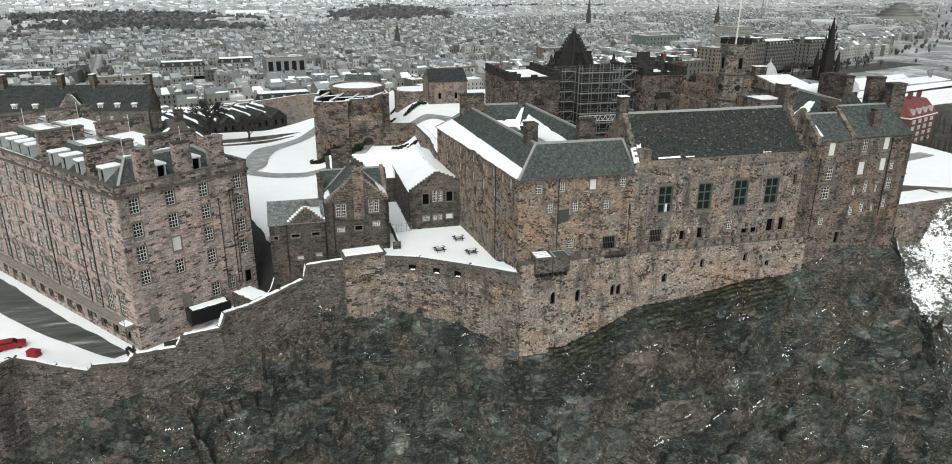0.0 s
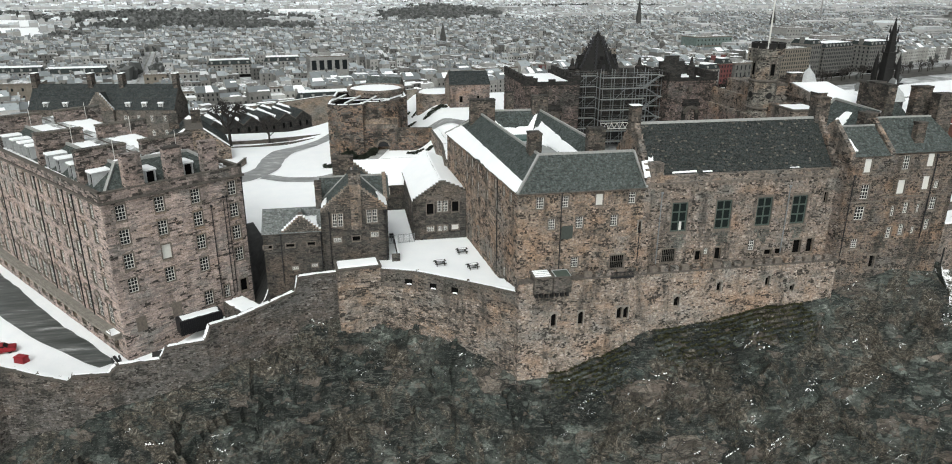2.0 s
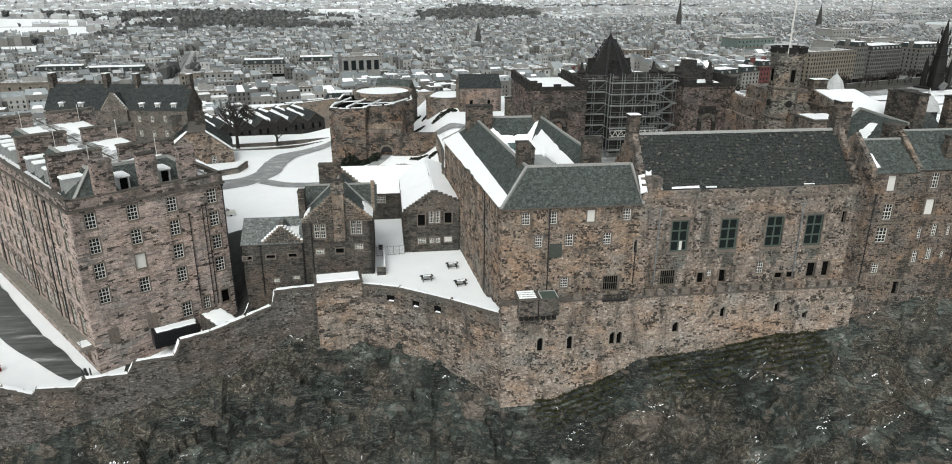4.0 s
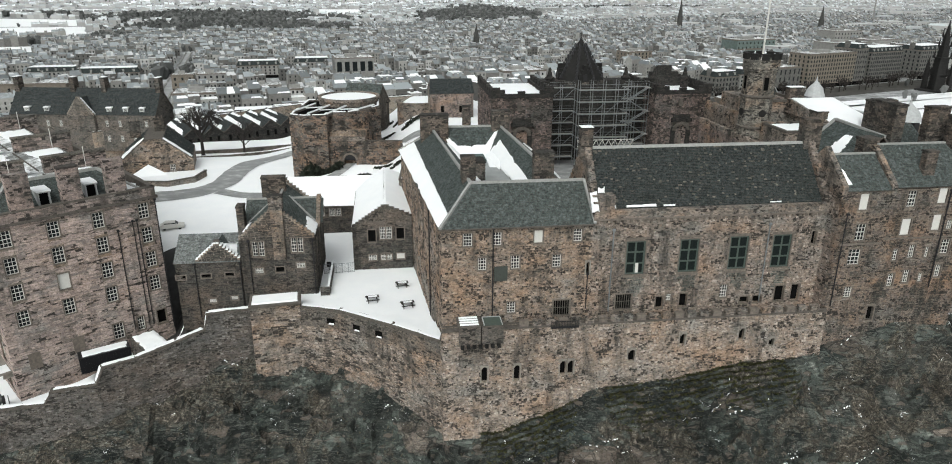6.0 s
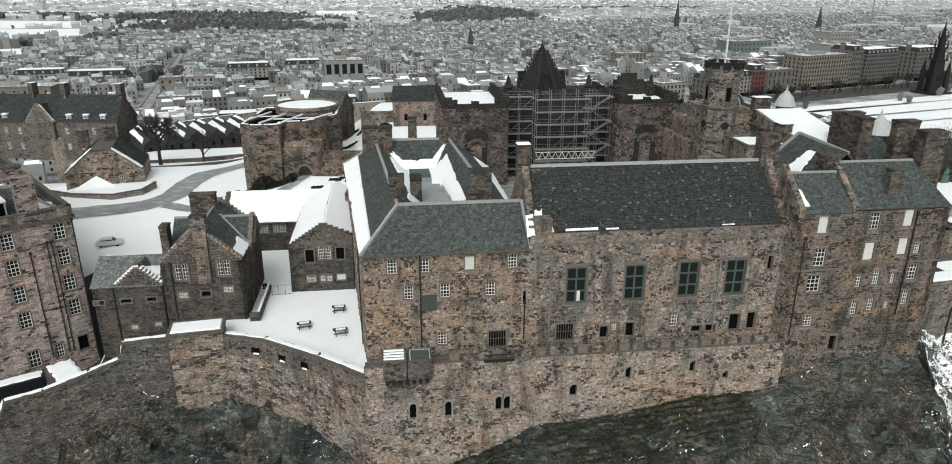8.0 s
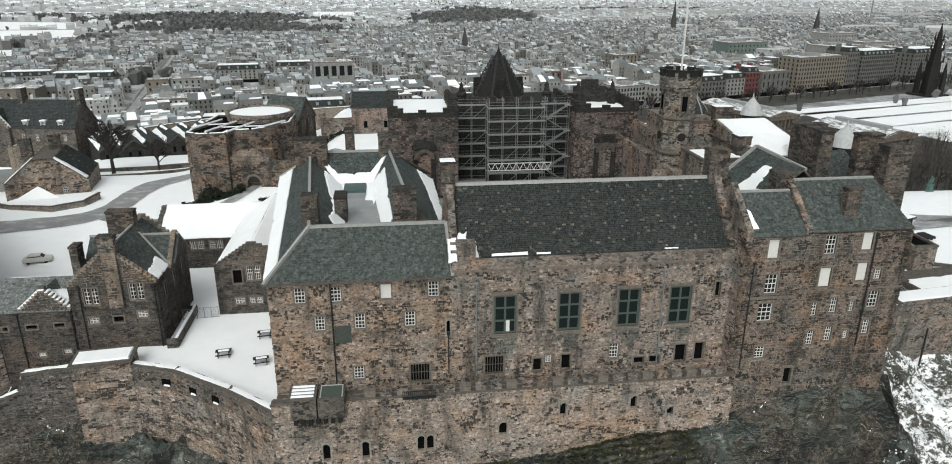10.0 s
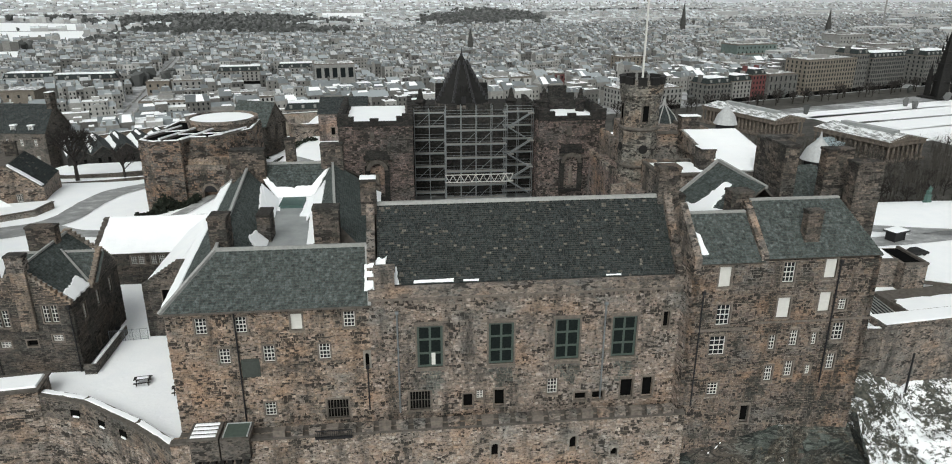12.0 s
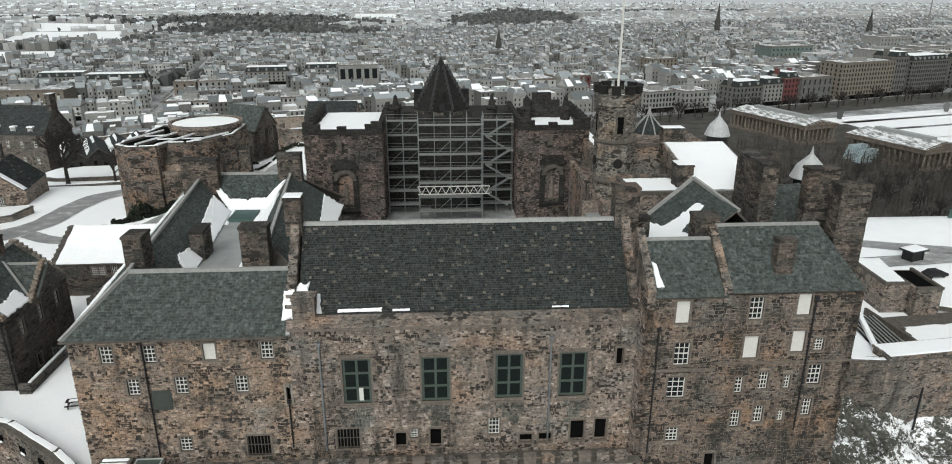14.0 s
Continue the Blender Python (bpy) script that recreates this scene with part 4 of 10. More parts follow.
gx, gy = spaced(-4800, -60, 128, 4800, 0.48), spaced(-900, 66, 126, 4900, 0.48, 1.13)
X, Y = np.meshgrid(gx, gy)
Z, OUT, DROP = ground_height(X, Y)
rough_rock = np.zeros_like(Z)
push = np.zeros_like(Z)
for j in range(len(gy)):
    for i in range(len(gx)):
        if -0.5 < OUT[j, i] < 60 and -140 < X[j, i] < 260:
            q = Vector((X[j, i], Y[j, i] * 1.2, Z[j, i] * 0.5))
            a = noise.ridged_multi_fractal(q * 0.07, 0.9, 2.1, 6, 1.0, 2.0)
            c = noise.fractal(q * 0.45, 0.8, 2.2, 2)
            w = Vector((X[j, i] * 0.85 + Z[j, i] * 0.35, Y[j, i] * 1.2, Z[j, i] * 0.9 - X[j, i] * 0.3)) + noise.noise_vector(q * 0.2) * 1.6
            block = 0.0
            for freq, tilt, step in ((0.12, 0.95, 1.7), (0.3, 0.85, 0.8), (0.85, 0.4, 0.12)):
                # each block is a plane of its own slope and height
                cell = noise.voronoi(w * freq)[1][0]
                lean = noise.noise_vector(cell * 5.3)
                block += lean.dot(w * freq - cell) * tilt / freq * 0.55 + noise.noise(cell * 3.7) * step
            fade = min(1.0, max(0.0, OUT[j, i] / 5.0))
            near = min(1.0, max(0.0, OUT[j, i] / 1.5))
            rough_rock[j, i] = ((a - 1.1) * 1.2 + block * 0.85) * fade + c * 0.35 * near + (block * 0.12) * near
            push[j, i] = (a - 1.1) * 0.8 * fade + block * 0.45 * fade
Z = Z + rough_rock
Yd = Y - push
nx, ny = len(gx), len(gy)
gv = [(float(X[j, i]), float(Yd[j, i]), float(Z[j, i])) for j in range(ny) for i in range(nx)]
gf, gm = [], []
for j in range(ny - 1):
    for i in range(nx - 1):
        gf.append((j * nx + i, j * nx + i + 1, (j + 1) * nx + i + 1, (j + 1) * nx + i))
        o, d = OUT[j, i], DROP[j, i]
        kind = 2 if (d > 0.9 or Z[j, i] < -52) else 0 if (o > -0.4 or d > 0.12) else 1
        if kind == 0 and 100.8 < X[j, i] < 200 and -0.4 < o < 30:
            kind = 3
        gm.append(kind)
gd = bpy.data.meshes.new("ground")
gd.from_pydata(gv, [], gf)
for key in ("rock", "snow", "city_ground", "snow_rock"):
    gd.materials.append(M[key])
gd.polygons.foreach_set("material_index", gm)
gd.polygons.foreach_set("use_smooth", [k != 0 for k in gm])
gd.update()
ground = tagged(new("ground", gd), "dark basalt crag under snowy castle yards and a winter city plain", "ground", kind="structure")


def ground_at(x, y):
    return float(ground_height(np.array([float(x)]), np.array([float(y)]))[0][0])


def ribbon(name, line, width, mat, label, category, lift=0.08, end=None):
    """A path laid over the ground along a smoothed line of plan points."""
    pts = [Vector((*p, 0)) for p in line]
    for _ in range(3):
        pts = [pts[0]] + [q for a, c in zip(pts, pts[1:]) for q in (a * 0.75 + c * 0.25, a * 0.25 + c * 0.75)] + [pts[-1]]
    k = Mesh()
    for i, p in enumerate(pts):
        d = (pts[min(i + 1, len(pts) - 1)] - pts[max(i - 1, 0)]).normalized()
        s = Vector((-d.y, d.x, 0))
        for t in range(7):
            w = (width + ((end or width) - width) * i / (len(pts) - 1)) * (t / 6 - 0.5) * (1 + 0.12 * noise.noise(p * 0.3 + Vector((t > 3, 0, 0)) * 7))
            q = p + s * w
            k.v.append((q.x, q.y, ground_at(q.x, q.y) + lift))
    for i in range(len(pts) - 1):
        for t in range(6):
            a = i * 7 + t
            k.f.append((a + 1, a, a + 7, a + 8))
    return single(name, k, mat, label, category, kind="structure")


ribbon("road", [(-38, 158), (-24, 160), (-14.5, 161.5), (-9.5, 167), (-9.2, 176), (-7.6, 184), (-2.6, 191.5), (5, 199), (10, 210)], 5.6, M["road"], "curved grey slushy castle road between snow", "road")
ribbon("ramp_path", [(-10, 162.5), (-4, 159.5), (3, 159.2), (10, 160.3), (15, 163.5), (17.4, 169)], 2.8, M["road"], "grey cleared ramp up to the gate arch", "path")
ribbon("upper_path", [(26, 178), (32, 172), (38, 165), (42, 152)], 4.0, M["road"], "wet grey path across the upper ward", "path")
ribbon("barrack_road", [(-67, 149.6), (-54.6, 134.6), (-41.8, 118.6), (-34.4, 111.4), (-28.4, 105.0)], 8.0, M["wet_tarmac"], "dark wet road beside the barracks", "road", end=2.2)
ribbon("wall_walk", [(-22, 104.4), (-14, 106.0), (-9, 108.6), (-5.6, 112.0), (2, 111.5)], 7.5, M["wet_yard"], "dark wet yard between barracks and rampart", "path")
ribbon("square_road", [(118, 150), (140, 158), (165, 160), (185, 166)], 5.0, M["road"], "grey cleared road across the snowy square", "road")
ribbon("barrack_lane", [(-7.0, 112.5), (-8.5, 122), (-14, 136)], 9.5, M["wet_yard"], "dark wet lane between barracks and annexe", "path")

# dead grass and heather tufts clinging to the crag
tuft = Mesh()
rnd = random.Random(21)
count = 0
while count < 9000:
    i, j = rnd.randrange(1, nx - 1), rnd.randrange(1, ny - 1)
    if not (1.0 < OUT[j, i] < 34 and -60 < X[j, i] < 125):
        continue
    count += 1
    p = Vector(gv[j * nx + i]) + Vector((rnd.uniform(-0.3, 0.3), rnd.uniform(-0.2, 0.2), 0))
    s = rnd.uniform(0.15, 0.5)
    for _ in range(4):
        d = Vector((rnd.uniform(-1, 1), rnd.uniform(-1.2, 0.2), rnd.uniform(-0.3, 0.9))).normalized() * s
        e = d.cross(Vector((rnd.uniform(-1, 1), 0.5, 1))).normalized() * s * 0.22
        tuft.face(tuple(p - e), tuple(p + e), tuple(p + d))
chips, moss = Mesh(), Mesh()
count = 0
while count < 330:
    i, j = rnd.randrange(1, nx - 1), rnd.randrange(1, ny - 1)
    x, y = X[j, i], Y[j, i]
    if not (0.6 < OUT[j, i] < 34 and -55 < x < 110):
        continue
    dens = noise.noise(Vector((x * 0.22, y * 0.22, 5.0))) + 0.4 * noise.noise(Vector((x * 0.07, y * 0.07, 9.0))) + (0.05 if x > 34 else -0.05)
    if dens < rnd.uniform(0.2, 0.5):
        continue
    count += 1
    p = Vector(gv[j * nx + i]) + Vector((rnd.uniform(-0.3, 0.3), rnd.uniform(-0.3, 0.1), 0.08))
    size = rnd.choice((0.05, 0.06, 0.07, 0.09, 0.12, 0.19))
    tilt = rnd.uniform(-0.6, 0.9)
    for _ in range(rnd.randint(3, 9)):
        o = rnd.gauss(0, size * 3.5)
        c = p + Vector((o, rnd.uniform(-0.1, 0.0), o * tilt + rnd.gauss(0, size * 0.6)))
        ring = [c + Vector((size * rnd.uniform(0.2, 1.0) * math.cos(a), 0.3 * size * math.sin(a), size * (tilt * 0.5 * math.cos(a) + rnd.uniform(0.1, 0.6) * math.sin(a)))) for a in (0, 1.3, 2.4, 3.5, 4.9)]
        chips.face(*[tuple(q) for q in ring])
single("crag_snow", chips, M["snow"], "small chips of snow caught on the crag", "snow", kind="stuff")
count = 0
while count < 5200:
    i, j = rnd.randrange(1, nx - 1), rnd.randrange(1, ny - 1)
    x = X[j, i]
    if not (0.0 < OUT[j, i] < 4.5 and 36 < x < 78) or OUT[j, i] > rnd.uniform(0.5, 5) or noise.noise(Vector((x * 0.15, 2.0, Y[j, i] * 0.3))) < rnd.uniform(-0.5, 0.3):
        continue
    count += 1
    p = Vector(gv[j * nx + i]) + Vector((rnd.uniform(-0.3, 0.3), rnd.uniform(-0.3, 0.1), 0))
    s = rnd.uniform(0.12, 0.4)
    for _ in range(2):
        d = Vector((rnd.uniform(-1, 1), rnd.uniform(-1, 0), rnd.uniform(-0.2, 0.7))).normalized() * s
        e = d.cross(Vector((rnd.uniform(-1, 1), 0.5, 1))).normalized() * s * 0.5
        moss.face(tuple(p - e), tuple(p + e), tuple(p + d + e * 0.4), tuple(p + d - e * 0.4))
single("wall_foot_moss", moss, M["moss"], "yellow-green moss and grass along the wall foot", "moss", kind="stuff")
single("crag_tufts", tuft, M["tuft"], "dead grass and heather tufts on the crag", "grass", kind="stuff")


# ---- the barracks ----
BX, BY = -25.5, 105.9
nb = thing("barracks_block", BX, BY, -13.2, "six-storey pink-brown stone barracks with snowy flat roof and chimney walls", "building")
nbs = Frame(BX, BY, 37)
NBW_L = 62.0
NBS_L = 21.6
rows_z = (7.1, 3.4, -0.4, -4.2)
s_holes = [(u, z, 1.4, 2.25, "shut" if (u, z) == (8.1, -0.4) else "sash") for u in (2.5, 8.1, 13.7, 19.8) for z in rows_z]
s_holes += [(13.7, -10.2, 1.4, 2.4, "sash"), (16.9, -9.9, 1.0, 2.1, "sash"), (20.0, -9.8, 1.3, 2.2, "dark")]
facade(nb, nbs, NBS_L, -15, 9.9, s_holes, M["nb"], 0.33, 0.8, 0.05, 11)
for u, z in ((2.7, -10.7), (8.3, -10.3)):
    part("blind_panel", Mesh(nbs).box(u - 0.75, u + 0.75, -0.07, 0.0, z, z + 2.4), M["dressed"], nb)
nbw = Frame(*nbs.sub(0, 0, 91.5).p(NBW_L, 0, 0)[:2], 128.5 - 180)
bays = [3.6, 7.4, 11.4, 15.8, 19.6, 23.2, 26.6, 30.0, 33.4, 37.2, 41.2, 45.2, 49.2, 53.2, 57.2]
w_holes = [(NBW_L - u, z, 1.25, 2.25, "sash") for u in bays for z in rows_z]
w_holes += [(NBW_L - u, -9.7, 1.8, 3.3, "sash") for u in bays]
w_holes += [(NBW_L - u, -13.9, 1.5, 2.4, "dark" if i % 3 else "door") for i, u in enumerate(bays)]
facade(nb, nbw, NBW_L, -16, 9.9, w_holes, M["nb"], 0.33, 0.8, 0.05, 12)
# arched heads over the tall balcony windows
for u in bays[:12]:
    for i in range(8):
        a0, a1 = math.pi * i / 8, math.pi * (i + 1) / 8
        c, r0, r1 = NBW_L - u, 0.9, 1.25
        k = Mesh(nbw).slab([(c - r0 * math.cos(a0), -0.09, -6.42 + r0 * math.sin(a0)), (c - r0 * math.cos(a1), -0.09, -6.42 + r0 * math.sin(a1)), (c - r1 * math.cos(a1), -0.09, -6.42 + r1 * math.sin(a1)), (c - r1 * math.cos(a0), -0.09, -6.42 + r1 * math.sin(a0))][::-1], 0.1)
        part("voussoir", k, M["dressed"], nb)
nbe = nbs.sub(NBS_L, 0, 90)
facade(nb, nbe, 58, -15, 9.9, [(u, z, 1.3, 2.2, "sash") for u in range(4, 56, 5) for z in rows_z], M["nb"], 0)
nbn = nbs.sub(NBS_L, 58, 180)
facade(nb, nbn, 23.2, -15, 9.9, [], M["nb"], 0)
# cornice and parapet
for fr, ln in ((nbs, NBS_L), (nbw, NBW_L), (nbe, 58)):
    part("cornice", Mesh(fr).box(-0.35, ln + 0.35, -0.35, 0.4, 9.9, 10.25), M["cope"], nb)
    pw = part("parapet", Mesh(fr).box(-0.15, ln + 0.15, -0.12, 0.45, 10.25, 11.5).box(-0.2, ln + 0.2, -0.2, 0.52, 11.5, 11.68, 0.03), M["cope"], nb)
    part("stonework", courses(fr.p(0, -0.12, 10.25), (fr.c, fr.s, 0), (0, 0, 1), free(0, ln, 10.25, []), 1.25, 0.42, 0.95, 0.04, 17), M["nb_dark"], pw, kind="stuff")
part("roof_deck", Mesh(nbs).box(0.5, NBS_L - 0.5, 0.5, 57.5, 10.0, 10.5), M["cope"], nb)
# mansard slopes behind the parapet, flat snowy top, lead hips
MZ, MU, MV = 13.8, 5.2, 6.6
for q in ([(1, 1.2, 10.6), (NBS_L - 1, 1.2, 10.6), (NBS_L - MU, MV, MZ), (MU, MV, MZ)], [(1, 57, 10.6), (1, 1.2, 10.6), (MU, MV, MZ), (MU, 54, MZ)], [(NBS_L - 1, 1.2, 10.6), (NBS_L - 1, 57, 10.6), (NBS_L - MU, 54, MZ), (NBS_L - MU, MV, MZ)]):
    slope(nb, nbs, q, M["slate_g"], 31, 0.3)
for a, c in (((1, 1.2, 10.75), (MU, MV, MZ + 0.15)), ((NBS_L - 1, 1.2, 10.75), (NBS_L - MU, MV, MZ + 0.15)), ((MU, MV, MZ + 0.1), (NBS_L - MU, MV, MZ + 0.1)), ((MU, MV, MZ + 0.1), (MU, 54, MZ + 0.1))):
    part("hip_roll", Mesh(nbs).beam(a, c, 0.2), M["lead"], nb, "pale lead hip roll")
part("flat_roof", Mesh(nbs).box(MU, NBS_L - MU, MV, 54, MZ - 0.4, MZ), M["flat_grey"], nb)
CW = (9.3, 26.3, 46.6)
for i, (a, c) in enumerate(((MV + 0.2, 8.6), (10.2, 25.5), (27.2, 45.8), (47.4, 53.8))):
    part("thawed_flat", Mesh(nbs).box(MU + 0.2, NBS_L - MU - 0.2, a, c, MZ, MZ + 0.03), M["thaw"], nb, "thawing snow over grey lead")
    snow_sheet(nb, nbs, [(MU + 0.1, a, MZ), (9.2, a, MZ), (8.6, c, MZ), (MU + 0.1, c, MZ)], 0.05, 0.1, i + 3, 16, waver=1.3)
    snow_sheet(nb, nbs, [(12.0, a, MZ), (NBS_L - MU - 0.1, a, MZ), (NBS_L - MU - 0.1, c, MZ), (11.2, c, MZ)], 0.05, 0.1, i + 13, 16, waver=1.3)
    snow_sheet(nb, nbs, [(0.55, a, 10.55), (1.5, a, 10.75), (1.5, c, 10.75), (0.55, c, 10.55)], 0.05, 0.1, i + 23, 16, waver=0.5)
    part("lead_roll", Mesh(nbs).box(9.9, 10.05, a + 0.3, c - 0.3, MZ, MZ + 0.2), M["cope"], nb)
snow_sheet(nb, nbs, [(1.3, 0.55, 10.6), (3.9, 0.55, 10.6), (3.9, 1.5, 10.9), (1.3, 1.5, 10.9)], 0.06, 0.1, 41, 14, waver=0.4)
snow_sheet(nb, nbs, [(17.9, 0.7, 10.6), (20.9, 0.7, 10.6), (20.3, 3.2, 11.6), (18.2, 3.6, 11.9)], 0.1, 0.12, 42, 14, waver=0.7)
# tall chimney walls across the roof and three front stacks
for i, v in enumerate(CW):
    for u0, u1 in ((0.8, 8.0), (10.4, 18.6)):
        k = Mesh(nbs).box(u0, u1, v - 0.6, v + 0.6, 10.4, 15.85).box(u0 - 0.14, u1 + 0.14, v - 0.74, v + 0.74, 15.85, 16.12, 0.05)
        cw = part("chimney_wall", k, M["west_c"], nb)
        for f2, n2 in ((nbs.sub(u0, v - 0.6), u1 - u0), (nbs.sub(u0, v + 0.6, -90), 1.2), (nbs.sub(u1, v - 0.6, 90), 1.2)):
            part("stonework", courses(f2.p(0, 0, 10.4), (f2.c, f2.s, 0), (0, 0, 1), free(0, n2, 10.4, []), 5.4, 0.32, 0.7, 0.04, 40 + i), M["nb_dark"], cw, kind="stuff")
        part("vent_pipe", Mesh(nbs).beam((u0 + 5.2, v - 0.9, 13.4), (u0 + 5.2, v - 0.9, 17.0), 0.035), M["white"], nb, "thin white vent pipe")
for u, w in ((5.2, 2.6), (11.2, 2.5), (16.9, 2.4)):
    chimney(nb, nbs, u, 0.75, 10.2, 16.1, w, 1.4, M["nb_dark"], snow=False)


def dormer(parent, fr, u, v, z, w=1.5, h=1.9, depth=2.2, snow=True):
    d = part("dormer", Mesh(fr).box(u - w / 2, u - w / 2 + 0.18, v, v + depth, z, z + h).box(u + w / 2 - 0.18, u + w / 2, v, v + depth, z, z + h).box(u - w / 2 - 0.12, u + w / 2 + 0.12, v - 0.15, v + depth, z + h, z + h + 0.15), M["cap_lead"], parent)
    f, g, s = window_meshes("dark" if depth > 2.5 else "sash", w - 0.36, h)
    o = new("window", f)
    o.parent = d
    o.matrix_basis = fr.m(u, v - 0.05, z)
    p = new("pane", g)
    p.parent = d
    p.matrix_basis = fr.m(u, v - 0.05, z)
    if snow:
        part("snow", Mesh(fr).box(u - w / 2 - 0.14, u + w / 2 + 0.14, v - 0.15, v + depth, z + h + 0.15, z + h + 0.36, 0.06), M["snow"], d, "cap of snow")


for u in (8.2, 14.0):
    dormer(nb, nbs, u, 1.7, 11.1, depth=2.8)
for v in (6.2, 13.4, 18.2, 22.4, 31.0, 34.6, 38.2, 42.6):
    dormer(nb, nbw, NBW_L - v - 0.5, 1.7, 11.0, 1.7, 2.0, 2.8)
for u in (15.9, 18.0, 18.6):
    pipe(nb, nbs, u, -9.5, 6.0 if u < 16 else 7.0)
part("drainpipe", Mesh(nbs).box(16.9, 18.7, -0.22, -0.1, 7.0, 7.14), M["black"], nb)
for u in (10.0, 13.6, 25, 44):
    pipe(nb, nbw, NBW_L - u, -13, 9.3, 0.09)
pipe(nb, nbs, NBS_L - 0.1, -11, 9.5, 0.09)
# balcony of the long front
k = Mesh(nbw).box(4, NBW_L - 0.6, -1.7, 0, -10.5, -10.2)
balc = part("balcony", k, M["pale_slab"], nb, "stone-slab balcony with iron railing")
rail = Mesh(nbw)
for z in (-9.2, -9.6):
    rail.box(4, NBW_L - 0.6, -1.66, -1.6, z, z + 0.06)
for i in range(34):
    u = 4 + i * (NBW_L - 4.8) / 33
    rail.box(u - 0.03, u + 0.03, -1.66, -1.6, -10.2, -9.15)
part("railing", rail, M["pale_slab"], balc)
for i in range(15):
    u = 5 + i * 4.0
    part("bracket", Mesh(nbw).box(u - 0.2, u + 0.2, -1.2, 0, -11.2, -10.5, 0.1), M["pale_slab"], balc)
part("snow", Mesh(nbw).box(NBW_L - 3, NBW_L - 0.8, -1.5, -0.2, -10.2, -10.12, 0.03), M["snow"], balc)

# ---- Queen Anne block: south and west ranges round a light court ----
qa = thing("slate_roofed_range", 31.7, 94.85, -4.2, "orange-brown rubble range with green-grey hipped slate roof", "building")
QX, QY, QL = 31.7, 94.85, 18.6
qas = Frame(QX, QY, 0)
q_holes = [(3.1, 9.6, 1.05, 1.65, "sash"), (6.7, 9.6, 1.05, 1.65, "sash"), (11.8, 9.7, 1.05, 1.65, "shut"), (16.7, 9.7, 1.05, 1.65, "sash"), (4.9, 6.4, 1.0, 1.6, "sash"), (9.0, 6.4, 1.05, 1.7, "sash"), (14.2, 6.4, 1.05, 1.65, "sash"), (8.6, 0.4, 1.05, 1.5, "sash"), (15.1, -0.3, 2.1, 2.1, "grille"), (18.2, 5.3, 0.38, 1.7, "slit")]
facade(qa, qas, QL, -4.5, 11.95, q_holes, M["qa"], 0.29, 0.31, 0.08, 21, loose=(9.9, 13.8, 1.4, 6.0), loose_mat=M["qa_piece"])
part("blocked_window", Mesh(qas).box(6.35, 8.05, -0.12, 0, 4.9, 6.85).box(6.55, 7.85, -0.16, -0.11, 5.1, 6.65), M["green_panel"], qa, "blocked window with a grey-green panel")
qaw = Frame(27.9, 136.3, 95.2 - 180)
WL = 41.6
qw_holes = [(WL - u, 9.7, 0.95, 1.6, "sash") for u in (3.3, 6.6, 10.6, 15.1, 20.2, 23.8, 27.2, 30.7, 35.4, 38.5)]
qw_holes += [(WL - u, 6.5, 0.95, 1.65, "sash") for u in (10.2, 15.1, 20.2, 23.8, 27.2, 35.3)]
qw_holes += [(WL - 19.5, -1.3, 0.5, 1.85, "slit"), (WL - 13.9, -2.8, 0.55, 2.0, "slit"), (WL - 12.2, -2.9, 0.55, 2.0, "slit"), (WL - 5.8, -2.9, 1.0, 1.7, "sash"), (WL - 24.5, -4.1, 1.3, 2.3, "door")]
facade(qa, qaw, WL, -5, 11.95, qw_holes, M["qa"], 0.28, 0.5, 0.07, 22)
pipe(qa, qas, 6.2, 0, 11.7, 0.08)
pipe(qa, qas, 18.2, 0.5, 5.2, 0.07)
pipe(qa, qaw, WL - 9.2, -4, 11.7, 0.08)
# inner and rear walls, and the roofs
RZ, EZ = 16.15, 11.95
rw = 4.7
part("wall", Mesh(qas).box(9.0, 18.4, 9.3, 9.9, 2, 12.0), M["far"], qa)
part("wall", Mesh(qas).box(-2.9, 18.4, 38.2, 38.9, 0, 12.0), M["far"], qa)
part("wall", Mesh(qas).box(17.8, 18.5, 9.9, 38.2, 2, 11.0), M["far"], qa)
part("court_floor", Mesh(qas).box(4, 14.5, 7.0, 33.5, 11.0, 13.0), M["flat_grey"], qa)
A0, A1, A2, A3 = (-0.3, -0.35, EZ), (QL + 0.1, -0.35, EZ), (QL - 0.2, rw, RZ), (4.0, rw, RZ)
slope(qa, qas, [A0, A1, A2, A3], M["slate_g"], 51)
WN = (-4.2, 41.0, EZ)
RN = (1.4, 33.6, 16.7)
slope(qa, qas, [WN, A0, A3, RN], M["slate_g"], 52)
slope(qa, qas, [(7.4, 8.2, 13.0), (5.6, 31.6, 13.0), RN, A3], M["slate_g"], 53)
slope(qa, qas, [(QL - 0.2, 8.2, 13.0), (7.4, 8.2, 13.0), A3, A2], M["slate_g"], 54)
